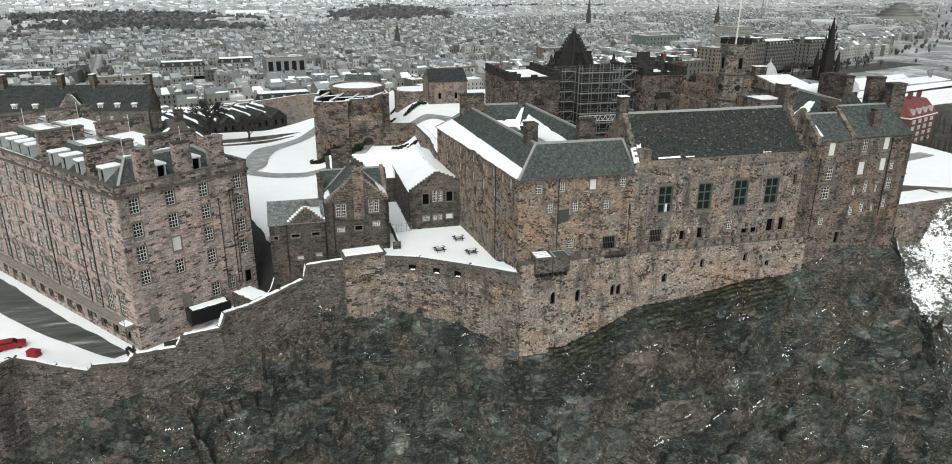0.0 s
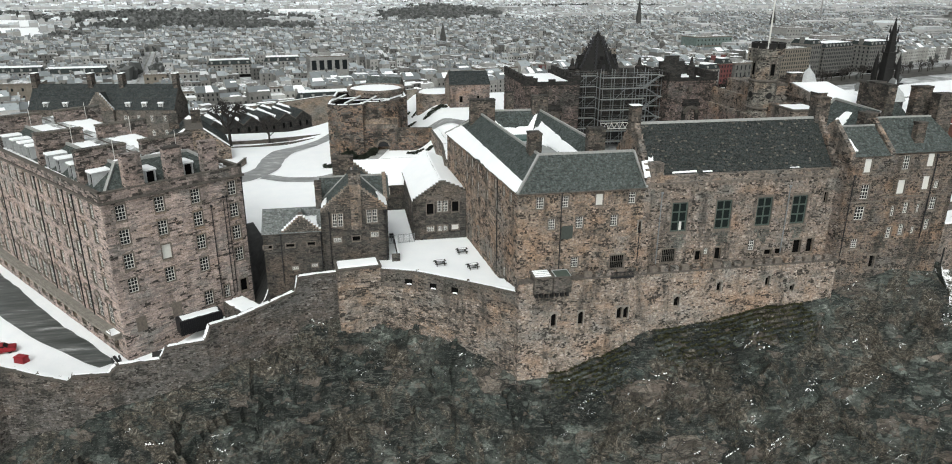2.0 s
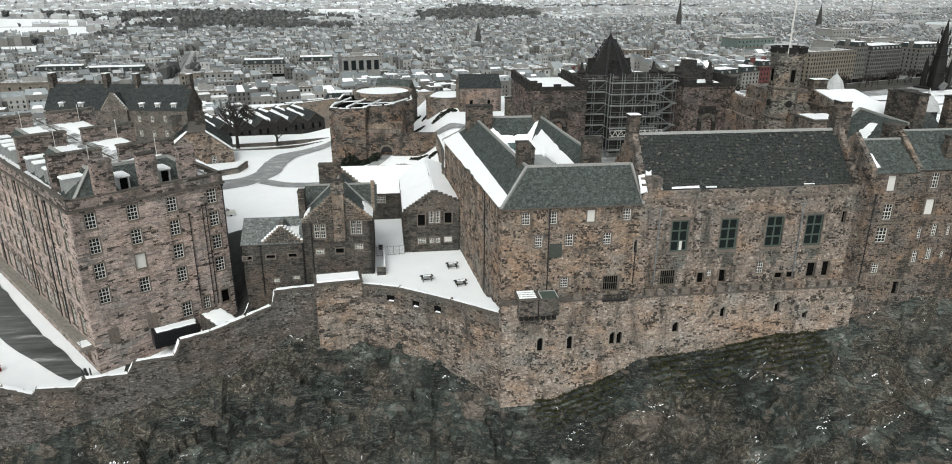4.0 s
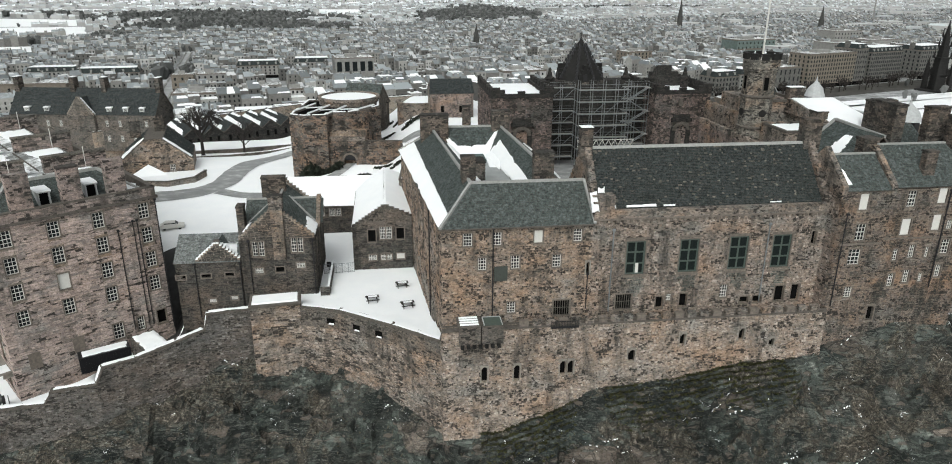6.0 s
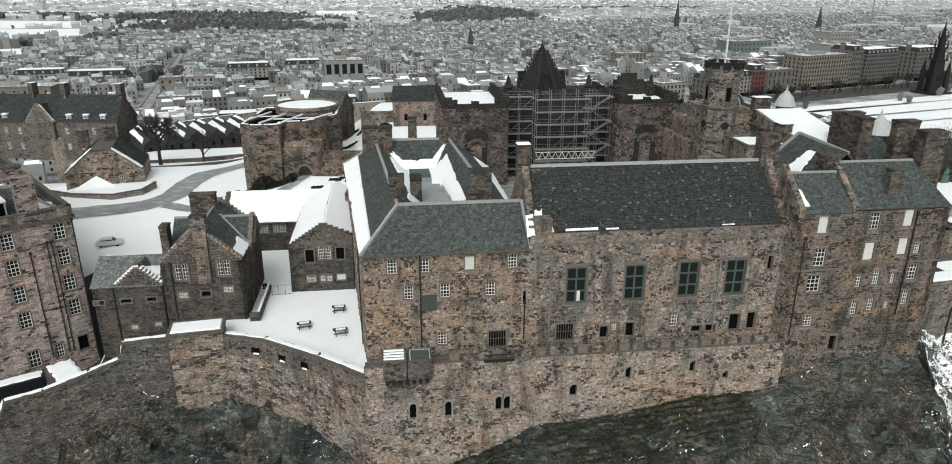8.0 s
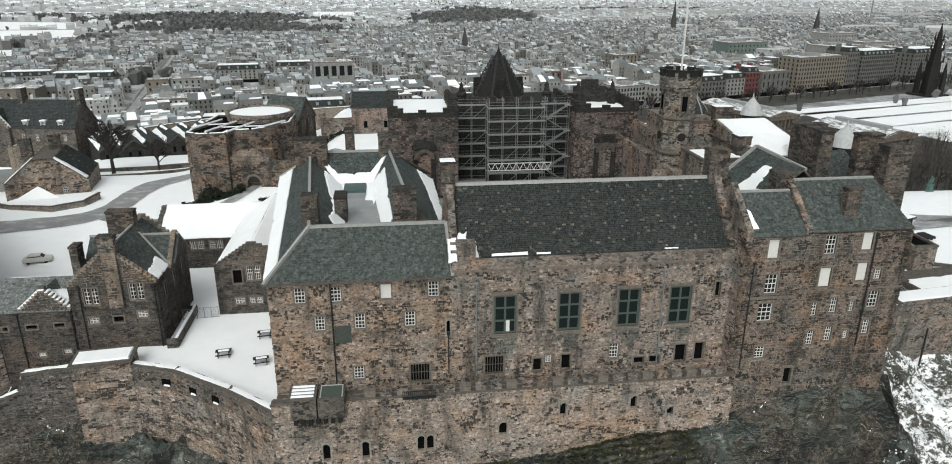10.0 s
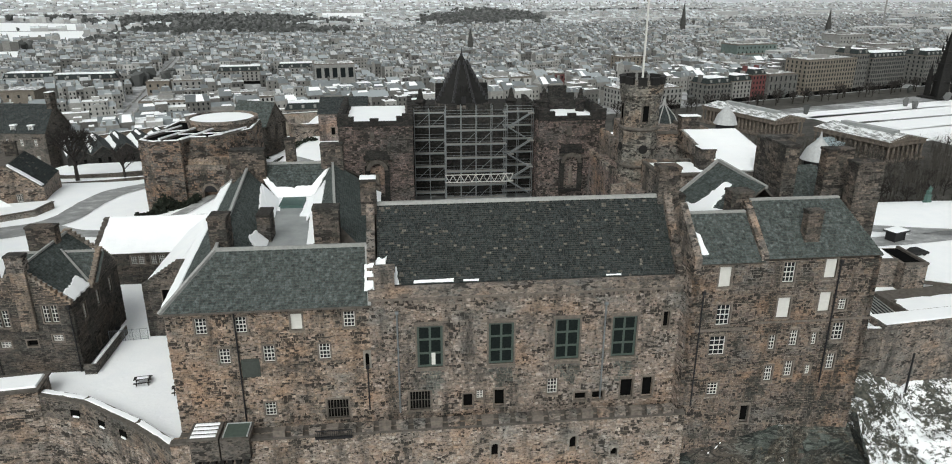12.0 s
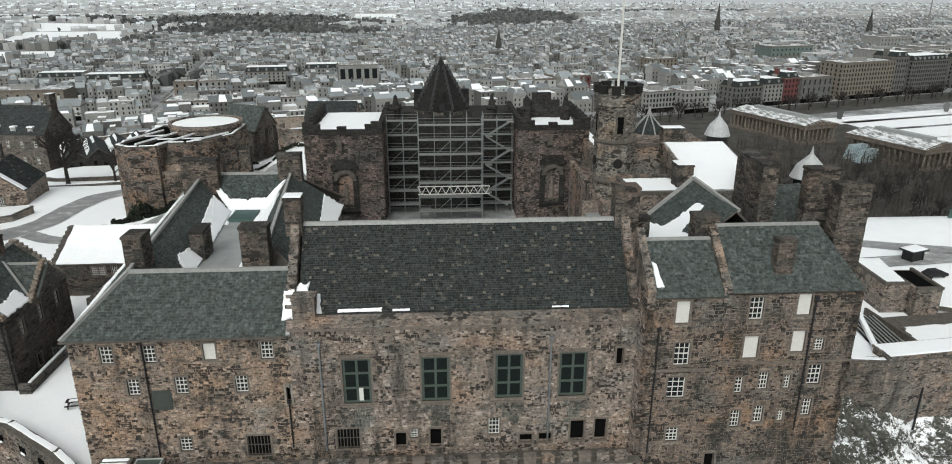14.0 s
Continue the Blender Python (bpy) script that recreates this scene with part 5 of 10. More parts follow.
# north cross range and east range of the court
NR0, NR1, ER0 = (1.6, 35.4, 17.0), (12.6, 35.8, 16.9), (14.8, 12.0, 16.2)
slope(qa, qas, [(5.2, 32.0, 13.1), (10.0, 32.0, 13.1), NR1, NR0], M["slate_g"], 55)
slope(qa, qas, [(10.0, 32.2, 13.0), (11.9, 9.0, 13.0), ER0, NR1], M["slate_g"], 56)
slope(qa, qas, [(19.4, 9.4, 12.0), (19.0, 37.2, 12.0), NR1, ER0], M["slate_g"], 57)
slope(qa, qas, [(19.0, 41.0, 12.0), WN, NR0, NR1], M["slate_g"], 58)
slope(qa, qas, [(19.4, 9.4, 12.0), ER0, (11.9, 9.0, 13.0)][::-1], M["slate_g"], 59)
ridge = Mesh(qas)
for a, c in ((A0, A3), (A3, A2), (A3, RN), (RN, WN), (NR1, ER0), (NR0, NR1), (A1, A2)):
    ridge.beam((a[0], a[1], a[2] + 0.1), (c[0], c[1], c[2] + 0.1), 0.16)
part("ridge", ridge, M["lead"], qa, "pale lead ridge and hip rolls")
part("gutter", Mesh(qas).box(-0.4, QL, -0.5, -0.3, EZ - 0.1, EZ + 0.06), M["cope"], qa)


def along(a, c, t):
    return tuple(p + (q - p) * t for p, q in zip(a, c))


snow_sheet(qa, qas, [along(WN, A0, 0.0), along(WN, A0, 0.985), along(A0, A3, 0.30), along(WN, RN, 0.46)], 0.12, 0.10, 4, 34, waver=0.7)
# snow lying in the valleys of the court
INNER_W = [(7.4, 8.2, 13.0), (5.6, 31.6, 13.0), RN, A3]
drift(qa, qas, INNER_W, [(0.40, 0.0), (0.99, 0.0), (0.98, 0.55), (0.66, 0.26)], 6, 0.7, lift=0.2)
drift(qa, qas, INNER_W, [(0.03, 0.0), (0.44, 0.0), (0.42, 0.12), (0.05, 0.12)], 92, 0.35, lift=0.2)
drift(qa, qas, INNER_W, [(0.06, 0.0), (0.36, 0.0), (0.34, 0.36), (0.24, 0.52)], 103, 0.6, lift=0.2)
INNER_N = [(5.2, 32.0, 13.1), (10.0, 32.0, 13.1), NR1, NR0]
drift(qa, qas, INNER_N, [(0.0, 0.0), (1.0, 0.0), (0.98, 0.34), (0.02, 0.3)], 104, 0.3, lift=0.2)
drift(qa, qas, INNER_N, [(0.0, 0.1), (0.26, 0.1), (0.1, 0.62), (0.0, 0.85)], 105, 0.25, lift=0.2)
drift(qa, qas, INNER_N, [(0.78, 0.1), (1.0, 0.1), (1.0, 0.85), (0.92, 0.6)], 106, 0.25, lift=0.2)
INNER_E = [(10.0, 32.2, 13.0), (11.9, 9.0, 13.0), ER0, NR1]
drift(qa, qas, INNER_E, [(0.03, 0.0), (0.62, 0.0), (0.55, 0.14), (0.06, 0.4)], 101, 0.4)
snow_sheet(qa, qas, [(5.2, 31.8, 13.1), (10.0, 32.0, 13.1), (9.4, 33.0, 13.9), (5.6, 33.2, 14.0)], 0.12, 0.1, 7, 20, waver=0.35)
snow_sheet(qa, qas, [(9.2, 32.4, 13.4), (10.2, 31.6, 13.2), (12.5, 35.6, 16.6), (12.2, 36.0, 16.7)], 0.14, 0.1, 8, 16, waver=0.25)
snow_sheet(qa, qas, [(9.6, 31.6, 13.05), (10.4, 22.0, 13.05), (10.9, 24.0, 13.7), (10.6, 31.0, 13.9)], 0.12, 0.1, 93, 20, waver=0.4)
snow_sheet(qa, qas, [(19.4, 10.2, 12.0), (19.0, 37.0, 12.0), (16.6, 36.4, 13.9), (18.4, 14.0, 12.9)], 0.12, 0.1, 9, 24, waver=0.9)
snow_sheet(qa, qas, [(5.4, 26.5, 13.0), (6.5, 26.5, 13.0), (6.2, 32.0, 13.0), (5.2, 32.0, 13.0)], 0.05, 0.2, 10, 12, waver=0.3)
snow_sheet(qa, qas, [(5.6, 30.6, 13.0), (10.0, 30.9, 13.0), (10.0, 32.2, 13.0), (5.2, 32.0, 13.0)], 0.05, 0.2, 90, 12, waver=0.3)
snow_sheet(qa, qas, [(9.2, 24.0, 13.0), (10.6, 24.0, 13.0), (10.0, 31.0, 13.0), (9.3, 31.0, 13.0)], 0.05, 0.2, 91, 12, waver=0.3)
snow_sheet(qa, qas, [(9.6, 7.6, 13.4), (12.4, 7.6, 13.4), (11.6, 9.4, 13.1), (9.9, 9.4, 13.1)], 0.1, 0.2, 94, 10, waver=0.4)
snow_sheet(qa, qas, [(7.2, 10.5, 13.05), (5.7, 31.2, 13.05), (3.4, 31.0, 15.0), (6.3, 11.5, 13.8)], 0.16, 0.12, 95, 20, waver=1.0)
snow_sheet(qa, qas, [(10.1, 31.4, 13.1), (11.7, 11.0, 13.1), (12.9, 12.0, 14.2), (12.0, 31.2, 15.6)], 0.16, 0.12, 96, 20, waver=0.9)
part("skylight", Mesh(qas).box(6.1, 9.3, 27.6, 31.6, 13.0, 13.35, 0.1), M["copper"], qa, "dark green rooflight over the court")
for u, v, z0, z1, wu, wv in ((1.55, 34.4, 13, 19.2, 4.5, 1.5), (4.0, 7.4, 13, 18.7, 1.7, 2.2), (6.6, 16.6, 12, 16.0, 1.4, 2.8), (14.2, 9.6, 12, 18.6, 2.6, 1.6), (12.6, 35.8, 12.5, 19.4, 3.0, 1.5), (7.0, 36.0, 15, 20.2, 1.3, 1.0)):
    chimney(qa, qas, u, v, z0, z1, wu, wv, M["stack"], snow=False)

# ---- Great Hall ----
gh = thing("great_hall", 50.3, 94.85, -1.0, "grey-brown rubble hall with dark slate roof and four tall windows", "building")
GX, GL = 50.3, 30.8
ghs = Frame(GX, QY, 0)
o = GX - QX
g_holes = [(24.3 - o, 4.9, 2.5, 4.5, "hall"), (31.3 - o, 4.9, 2.5, 4.5, "hall"), (37.9 - o, 5.0, 2.5, 4.5, "hall"), (43.7 - o, 5.0, 2.5, 4.5, "hall"), (23.2 - o, 0.1, 2.1, 2.1, "grille"), (28.0 - o, 0.0, 0.95, 1.6, "door"), (29.2 - o, 1.0, 0.65, 0.95, "sash"), (31.2 - o, 0.0, 1.0, 1.9, "door"), (36.6 - o, 1.1, 1.0, 1.75, "sash"), (39.6 - o, 0.1, 1.2, 0.9, "door"), (41.4 - o, 0.1, 1.2, 0.95, "dark"), (44.4 - o, 0.1, 1.3, 2.2, "door"), (46.6 - o, 0.1, 1.1, 2.3, "door"), (47.9 - o, 8.0, 0.6, 1.8, "dark")]
facade(gh, ghs, GL, -4, 12.3, g_holes, M["gh"], 0.29, 0.31, 0.08, 23, loose=(7.5, 10.9, 4.0, 10.6), loose_mat=M["gh_piece"], damp=[(h[0] + 0.2, 2.3, 3.1, 2.6) for h in g_holes[:4]])
for h in g_holes[:4]:
    part("hood_mould", Mesh(ghs).box(h[0] - 1.5, h[0] + 1.5, -0.12, 0, 9.65, 9.9), M["dressed"], gh)
    part("sill", Mesh(ghs).box(h[0] - 1.45, h[0] + 1.45, -0.1, 0, 4.5, 4.72), M["dressed"], gh)
part("blind", Mesh(ghs).box(g_holes[0][0] + 0.12, g_holes[0][0] + 0.5, 0.1, 0.14, 5.1, 6.4), M["white"], gh, "white blind in one window pane")
part("string_course", Mesh(ghs).box(0, GL, -0.22, 0, 12.3, 12.55), M["dressed"], gh)
for i in range(36):
    u = 0.5 + i * 0.85
    part("corbel", Mesh(ghs).box(u - 0.14, u + 0.14, -0.2, 0, 11.95, 12.3), M["dressed"], gh)
part("parapet", Mesh(ghs).box(0, GL, -0.18, 0.5, 12.55, 13.35).box(0, GL, -0.26, 0.6, 13.35, 13.5), M["far"], gh)
for i in range(9):
    u = 3.5 + i * 2.75
    part("spout", Mesh(ghs).box(u - 0.35, u + 0.35, -0.32, -0.18, 12.75, 13.0), M["dressed"], gh)
GE, GR, gv0, gv1 = 13.5, 19.9, 0.7, 6.3
slope(gh, ghs, [(0.9, gv0, GE), (GL - 0.6, gv0, GE), (GL - 0.6, gv1, GR), (0.9, gv1, GR)], M["slate_d"], 61, row=0.22, piece=0.30)
slope(gh, ghs, [(GL - 0.6, 12, GE), (0.9, 12, GE), (0.9, gv1, GR), (GL - 0.6, gv1, GR)], M["slate_d"], 62, row=0)
part("ridge", Mesh(ghs).box(0.6, GL - 0.4, gv1 - 0.3, gv1 + 0.3, GR - 0.1, GR + 0.2, 0.1), M["lead"], gh)
part("wall", Mesh(ghs).box(0, GL, 12, 12.8, -1, GE + 0.4), M["far"], gh)
single("crown_square", Mesh().box(51, 85.4, 107.7, 149.4, 5.7, 6.06), M["road"], "dark wet paved inner square behind the hall", "paving", kind="structure")
for u in (0.0, GL - 0.7):
    k = Mesh(ghs)
    k.slab([(u, 0, 0), (u, 12.6, 0), (u, 12.6, GE), (u, gv1 + 0.5, GR + 0.5), (u, gv1 - 0.5, GR + 0.5), (u, 0.2, GE + 0.3)][::-1], 0.7)
    part("gable_wall", k, M["far"], gh)
    for i in range(9):
        for sgn in (-1, 1):
            v = gv1 + sgn * (5.6 - i * 0.62)
            z = GE + 0.3 + i * 0.70
            part("crow_step", Mesh(ghs).box(u - 0.05, u + 0.75, v - 0.4, v + 0.4, z - 0.2, z + 0.75), M["far"], gh)
chimney(gh, ghs, 0.2, 6.2, 19, 22.4, 1.5, 1.3, M["stack"])
chimney(gh, ghs, GL - 0.2, 6.6, 19, 22.8, 2.2, 1.8, M["stack"], snow=False)
part("turret_stub", Mesh(ghs).box(0.6, 2.5, -0.1, 1.4, 13.3, 15.2).box(0.5, 2.6, -0.2, 1.5, 15.2, 15.4, 0.05), M["far"], gh)
snow_sheet(gh, ghs, [(-0.2, 0.5, 13.5), (1.9, 0.6, 13.6), (1.9, 2.6, 15.9), (0.3, 2.2, 15.6)], 0.15, 0.2, 11, 10)
snow_sheet(gh, ghs, [(-0.35, -0.1, 13.4), (0.62, -0.1, 13.4), (0.62, 1.6, 15.5), (-0.3, 1.6, 15.5)], 0.12, 0.15, 21, 12, waver=0.2)
snow_sheet(gh, ghs, [(2.45, 0.72, 13.55), (2.95, 0.72, 13.55), (2.75, 1.9, 14.9), (2.45, 1.9, 14.9)], 0.08, 0.06, 22, 14, waver=0.2)
snow_sheet(gh, ghs, [(4.3, 0.75, 13.6), (8.2, 0.75, 13.6), (8.2, 1.0, 13.88), (4.3, 0.95, 13.82)], 0.06, 0.04, 12, 24, waver=0.22)
snow_sheet(gh, ghs, [(9.0, 0.75, 13.6), (10.6, 0.75, 13.6), (10.6, 0.9, 13.76), (9.0, 0.9, 13.76)], 0.06, 0.04, 13, 14, waver=0.16)
snow_sheet(gh, ghs, [(23.0, 0.75, 13.6), (24.6, 0.75, 13.6), (24.6, 0.86, 13.72), (23.0, 0.86, 13.72)], 0.06, 0.03, 14, 14, waver=0.12)
for u in (2.6, 23.0):
    pipe(gh, ghs, u, 0.3 if u > 5 else 0, 10.9, 0.09, M["steel"])

# ---- Royal Palace: the east end of the south front ----
pal = thing("palace_block", 80.9, 92.9, -4, "tall orange-brown rubble palace block with slate roofs and big chimneys", "building")
PX, PY, PL = 81.0, 92.9, 18.9
ps = Frame(PX, PY, 0)
p_holes = [(3.2, 13.1, 1.2, 2.1, "shut"), (3.5, 9.0, 1.35, 2.2, "sash"), (3.3, 5.7, 1.6, 2.1, "sash"), (3.4, 1.1, 1.1, 1.45, "sash"), (7.2, -2.4, 0.95, 2.0, "door"), (9.6, 13.3, 1.2, 2.1, "sash"), (13.8, 13.6, 1.2, 2.0, "shut"), (9.6, 9.5, 1.3, 2.2, "shut"), (13.8, 10.0, 1.2, 2.1, "shut"), (15.7, 10.1, 0.85, 1.2, "sash"), (9.0, 6.0, 0.66, 1.6, "sash"), (11.2, 6.3, 0.85, 1.75, "sash"), (13.4, 6.3, 0.55, 1.4, "sash"), (15.8, 6.7, 1.2, 1.95, "sash"), (9.1, 2.4, 0.85, 1.75, "sash"), (11.2, 2.8, 0.85, 1.75, "sash"), (13.3, 2.9, 0.55, 1.1, "sash"), (15.6, 3.4, 0.85, 1.75, "sash")]
facade(pal, ps, PL, -10, 15.6, p_holes, M["pal"], 0.3, 0.33, 0.08, 24)
facade(pal, ps.sub(PL, 0, 90), 28, -14, 15.6, [(u, z, 1.1, 2.0, "sash") for u in (4, 9, 15, 21) for z in (2, 7, 11.5)], M["gh"], 0.32, 0.6, 0.05, 25)
facade(pal, ps.sub(0, 13, -90), 13, -2, 15.6, [], M["gh"], 0.32, 0.6, 0.05, 26)
part("wall", Mesh(ps).box(0, PL, 27.4, 28, -2, 15.6), M["far"], pal)
part("string_course", Mesh(ps).box(6.9, PL + 0.1, -0.15, 0, 9.0, 9.2).box(0.8, 6.6, -0.2, 0, 8.45, 8.7), M["dressed"], pal)
slope(pal, ps, [(0.7, -0.2, 15.6), (7.0, -0.2, 15.6), (6.6, 4.4, 19.2), (0.9, 4.4, 19.2)], M["slate_g"], 71)
slope(pal, ps, [(7.3, -0.2, 15.9), (PL, -0.2, 15.9), (PL - 2.2, 5.0, 20.2), (7.3, 5.0, 20.2)], M["slate_g"], 72)
slope(pal, ps, [(PL, -0.2, 15.9), (PL, 10, 15.9), (PL - 2.2, 5.0, 20.2)], M["slate_g"], 73)
slope(pal, ps, [(PL, 10.2, 15.9), (7.3, 10.2, 15.9), (7.3, 5.0, 20.2), (PL - 2.2, 5.0, 20.2)], M["slate_g"], 74, row=0)
slope(pal, ps, [(7.0, 9.0, 15.6), (0.7, 9.0, 15.6), (0.9, 4.4, 19.2), (6.6, 4.4, 19.2)], M["slate_g"], 75, row=0)
for u in (0.0, 6.6):
    k = Mesh(ps).slab([(u, -0.1, 14.5), (u, 9.5, 14.5), (u, 9.5, 16.2), (u, 4.8, 20.2), (u, -0.1, 16.2)][::-1], 0.7)
    part("gable_wall", k, M["far"], pal)
part("ridge", Mesh(ps).box(0.8, 6.7, 4.2, 4.6, 19.15, 19.35).box(7.3, PL - 2.2, 4.8, 5.2, 20.15, 20.35), M["lead"], pal)
snow_sheet(pal, ps, [(0.9, 0.6, 16.2), (1.6, 0.6, 16.2), (1.3, 2.4, 17.6), (0.9, 2.6, 17.8)], 0.1, 0.08, 14, 8, waver=0.2)
for u, v, z0, z1, wu, wv in ((12.1, 1.6, 16.5, 19.9, 1.5, 1.0), (6.7, 6.2, 16, 20.7, 2.2, 1.6), (15.1, 14.6, 13, 23.8, 1.6, 5.6), (16.9, 18.6, 13, 23.4, 4.0, 1.4), (19.6, 10.8, 13, 23.7, 3.0, 1.3), (20.9, 7.6, 12, 23.0, 2.9, 1.8), (2.2, 12.4, 14, 18.6, 2.4, 1.6)):
    chimney(pal, ps, u, v, z0, z1, wu, wv, M["stack"], snow=False)
pipe(pal, ps, 1.2, 0, 12.5, 0.08)
pipe(pal, ps, 14.7, 2.0, 15.2, 0.09)
# roofs behind: gabled slate roofs with snow
slope(pal, ps, [(3.2, 18.4, 14.8), (3.6, 8.0, 14.8), (10.8, 8.6, 20.5), (10.0, 18.2, 20.7)], M["slate_g"], 76)
slope(pal, ps, [(15.4, 9.0, 16.0), (14.6, 18.4, 15.4), (9.9, 18.2, 20.8), (10.9, 8.6, 20.2)], M["slate_g"], 77)
part("gable_wall", Mesh(ps).slab([(3.0, 18.3, 13.5), (15.2, 18.3, 13.5), (14.8, 18.3, 15.4), (9.9, 18.3, 20.7), (3.0, 18.3, 14.6)], 0.5), M["far"], pal)
part("ridge", Mesh(ps).beam((9.9, 18.2, 20.95), (10.9, 8.6, 20.35), 0.16).beam((9.9, 18.3, 20.95), (3.1, 18.5, 14.9), 0.16), M["lead"], pal)
REAR_W = [(3.2, 18.4, 14.8), (3.6, 8.0, 14.8), (10.8, 8.6, 20.5), (10.0, 18.2, 20.7)]
drift(pal, ps, REAR_W, [(0.02, 0.0), (0.96, 0.0), (0.92, 0.5), (0.06, 0.26)], 15, 0.6, lift=0.16)
drift(pal, ps, REAR_W, [(0.36, 0.18), (0.8, 0.26), (0.56, 0.84), (0.44, 0.8)], 95, 0.5)
slope(pal, ps, [(15.9, 12.0, 15.6), (23.4, 13, 15.6), (22.4, 18.6, 20.0), (16.4, 18.6, 20.0)], M["slate_g"], 79)
snow_sheet(pal, ps, [(16.2, 12.4, 15.8), (20.4, 12.8, 15.8), (18.6, 13.6, 16.6), (16.8, 14.6, 17.2)], 0.12, 0.15, 16, 14, waver=0.6)
snow_sheet(pal, ps, [(16.5, 16.4, 18.4), (18.6, 16.0, 18.0), (18.2, 18.4, 19.9), (16.5, 18.4, 19.9)], 0.12, 0.1, 96, 12, waver=0.5)
part("roof_deck", Mesh(ps).box(0.4, PL - 0.4, 9.6, 27.5, 13.6, 14.2), M["flat_grey"], pal)
# low snowy flat, domed block and white pitched roof behind
part("wall", Mesh(ps).box(4.0, 10.6, 20.8, 27.4, 6, 18.4), M["far"], pal)
part("parapet", Mesh(ps).box(3.9, 10.7, 20.6, 21.1, 18.4, 18.75).box(3.9, 4.4, 21.1, 27.4, 18.4, 18.75), M["cope"], pal)
snow_sheet(pal, ps, [(4.5, 21.1, 18.42), (10.4, 21.1, 18.42), (10.4, 27.3, 18.42), (4.5, 27.3, 18.42)], 0.05, 0.18, 97, 14, waver=0.25)
part("wall", Mesh(ps).box(11.2, 18.8, 19.2, 33.2, 6, 19.2), M["far"], pal)
part("gable_wall", Mesh(ps).slab([(11.2, 19.2, 19.2), (11.2, 33.2, 19.2), (11.2, 33.2, 21.6), (11.2, 19.2, 19.5)], 0.4).slab([(18.4, 19.2, 19.2), (18.4, 33.2, 19.2), (18.4, 33.2, 21.6), (18.4, 19.2, 19.5)], 0.4), M["far"], pal)
part("roof", Mesh(ps).slab([(11.1, 19.0, 19.3), (18.9, 19.0, 19.3), (18.9, 33.0, 21.6), (11.1, 33.0, 21.6)], 0.15), M["lead"], pal)
snow_sheet(pal, ps, [(11.3, 19.1, 19.35), (18.7, 19.1, 19.35), (18.7, 32.8, 21.6), (11.3, 32.8, 21.6)], 0.05, 0.14, 98, 16, waver=0.2)
chimney(pal, ps, 10.6, 23.6, 16, 21.0, 1.8, 2.0, M["stack"])
chimney(pal, ps, 12.6, 34.2, 19, 23.0, 2.6, 1.4, M["stack"])
part("wall", Mesh(ps).box(5.6, 13.2, 33.4, 46, 6, 20.9), M["far"], pal)
part("parapet", Mesh(ps).box(5.5, 13.3, 33.2, 33.7, 20.9, 21.3).box(13.0, 13.4, 33.7, 46, 20.9, 21.3), M["cope"], pal)

# palace rear range with flat snowy roof, clock tower
rear = thing("palace_rear_range", 86, 122, 6, "battlemented dark stone range with a flat snowy roof", "building")
rs = Frame(85.6, 121.0, 0)
part("wall", Mesh(rs).box(0, 17, 0, 26, 0, 17.0), M["far"], rear)
for fr, ln in ((rs, 17), (rs.sub(0, 26, -90), 26), (rs.sub(17, 0, 90), 26)):
    part("parapet", Mesh(fr).box(0, ln, -0.15, 0.5, 17.0, 17.7), M["far"], rear)
    battlement(rear, fr, 0, ln, 17.7, M["far"], -0.15, 0.5, 0.8, 1.5, 0.8)
snow_sheet(rear, rs, [(0.8, 8.0, 17.05), (16.4, 8.0, 17.05), (16.4, 25.4, 17.05), (0.8, 25.4, 17.05)], 0.05, 0.15, 18, 24, waver=0.2)
part("wall", Mesh(rs).box(-2.6, 0, -3.0, 18, 0, 15.2), M["red"], rear)
battlement(rear, rs.sub(-2.6, 18, -90), 0, 21, 15.2, M["far"])
battlement(rear, rs.sub(-2.6, -3.0), 0, 2.6, 15.2, M["far"])
for v in (3, 8, 13):
    for z in (7.5, 11.5):
        window(rear, rs.sub(-2.6, 18, -90), (v, z, 1.1, 2.2), "sash")
tower = thing("clock_tower", 85.5, 124.4, 6, "octagonal dark stone clock tower with battlements and a white flagpole", "tower")
OCT_X, OCT_Y = 85.5, 124.4
oct1 = [(OCT_X + 2.5 * math.cos(radians(22.5 + 45 * i)), OCT_Y + 2.5 * math.sin(radians(22.5 + 45 * i))) for i in range(8)]
part("shaft", Mesh().prism(oct1, 0, 22.2), M["tower"], tower)
part("upper_shaft", Mesh().prism(oct1, 22.6, 27.0, 0.97), M["tower"], tower)
part("string_course", Mesh().lathe(OCT_X, OCT_Y, [(2.45, 22.1), (2.75, 22.3), (2.75, 22.5), (2.4, 22.7)], 8, 22.5), M["cope"], tower)
part("string_course", Mesh().lathe(OCT_X, OCT_Y, [(2.5, 17.2), (2.72, 17.3), (2.72, 17.5), (2.5, 17.6)], 8, 22.5), M["cope"], tower)
part("cornice", Mesh().lathe(OCT_X, OCT_Y, [(2.4, 26.0), (2.6, 26.4), (2.7, 26.4), (2.7, 26.7), (2.85, 26.8), (2.85, 28.2), (2.5, 28.2), (2.5, 27.4), (0.05, 27.4)], 16), M["tower"], tower)
part("snow", Mesh().lathe(OCT_X, OCT_Y, [(2.4, 27.42), (2.2, 27.6), (0.05, 27.65)], 12), M["snow"], tower)
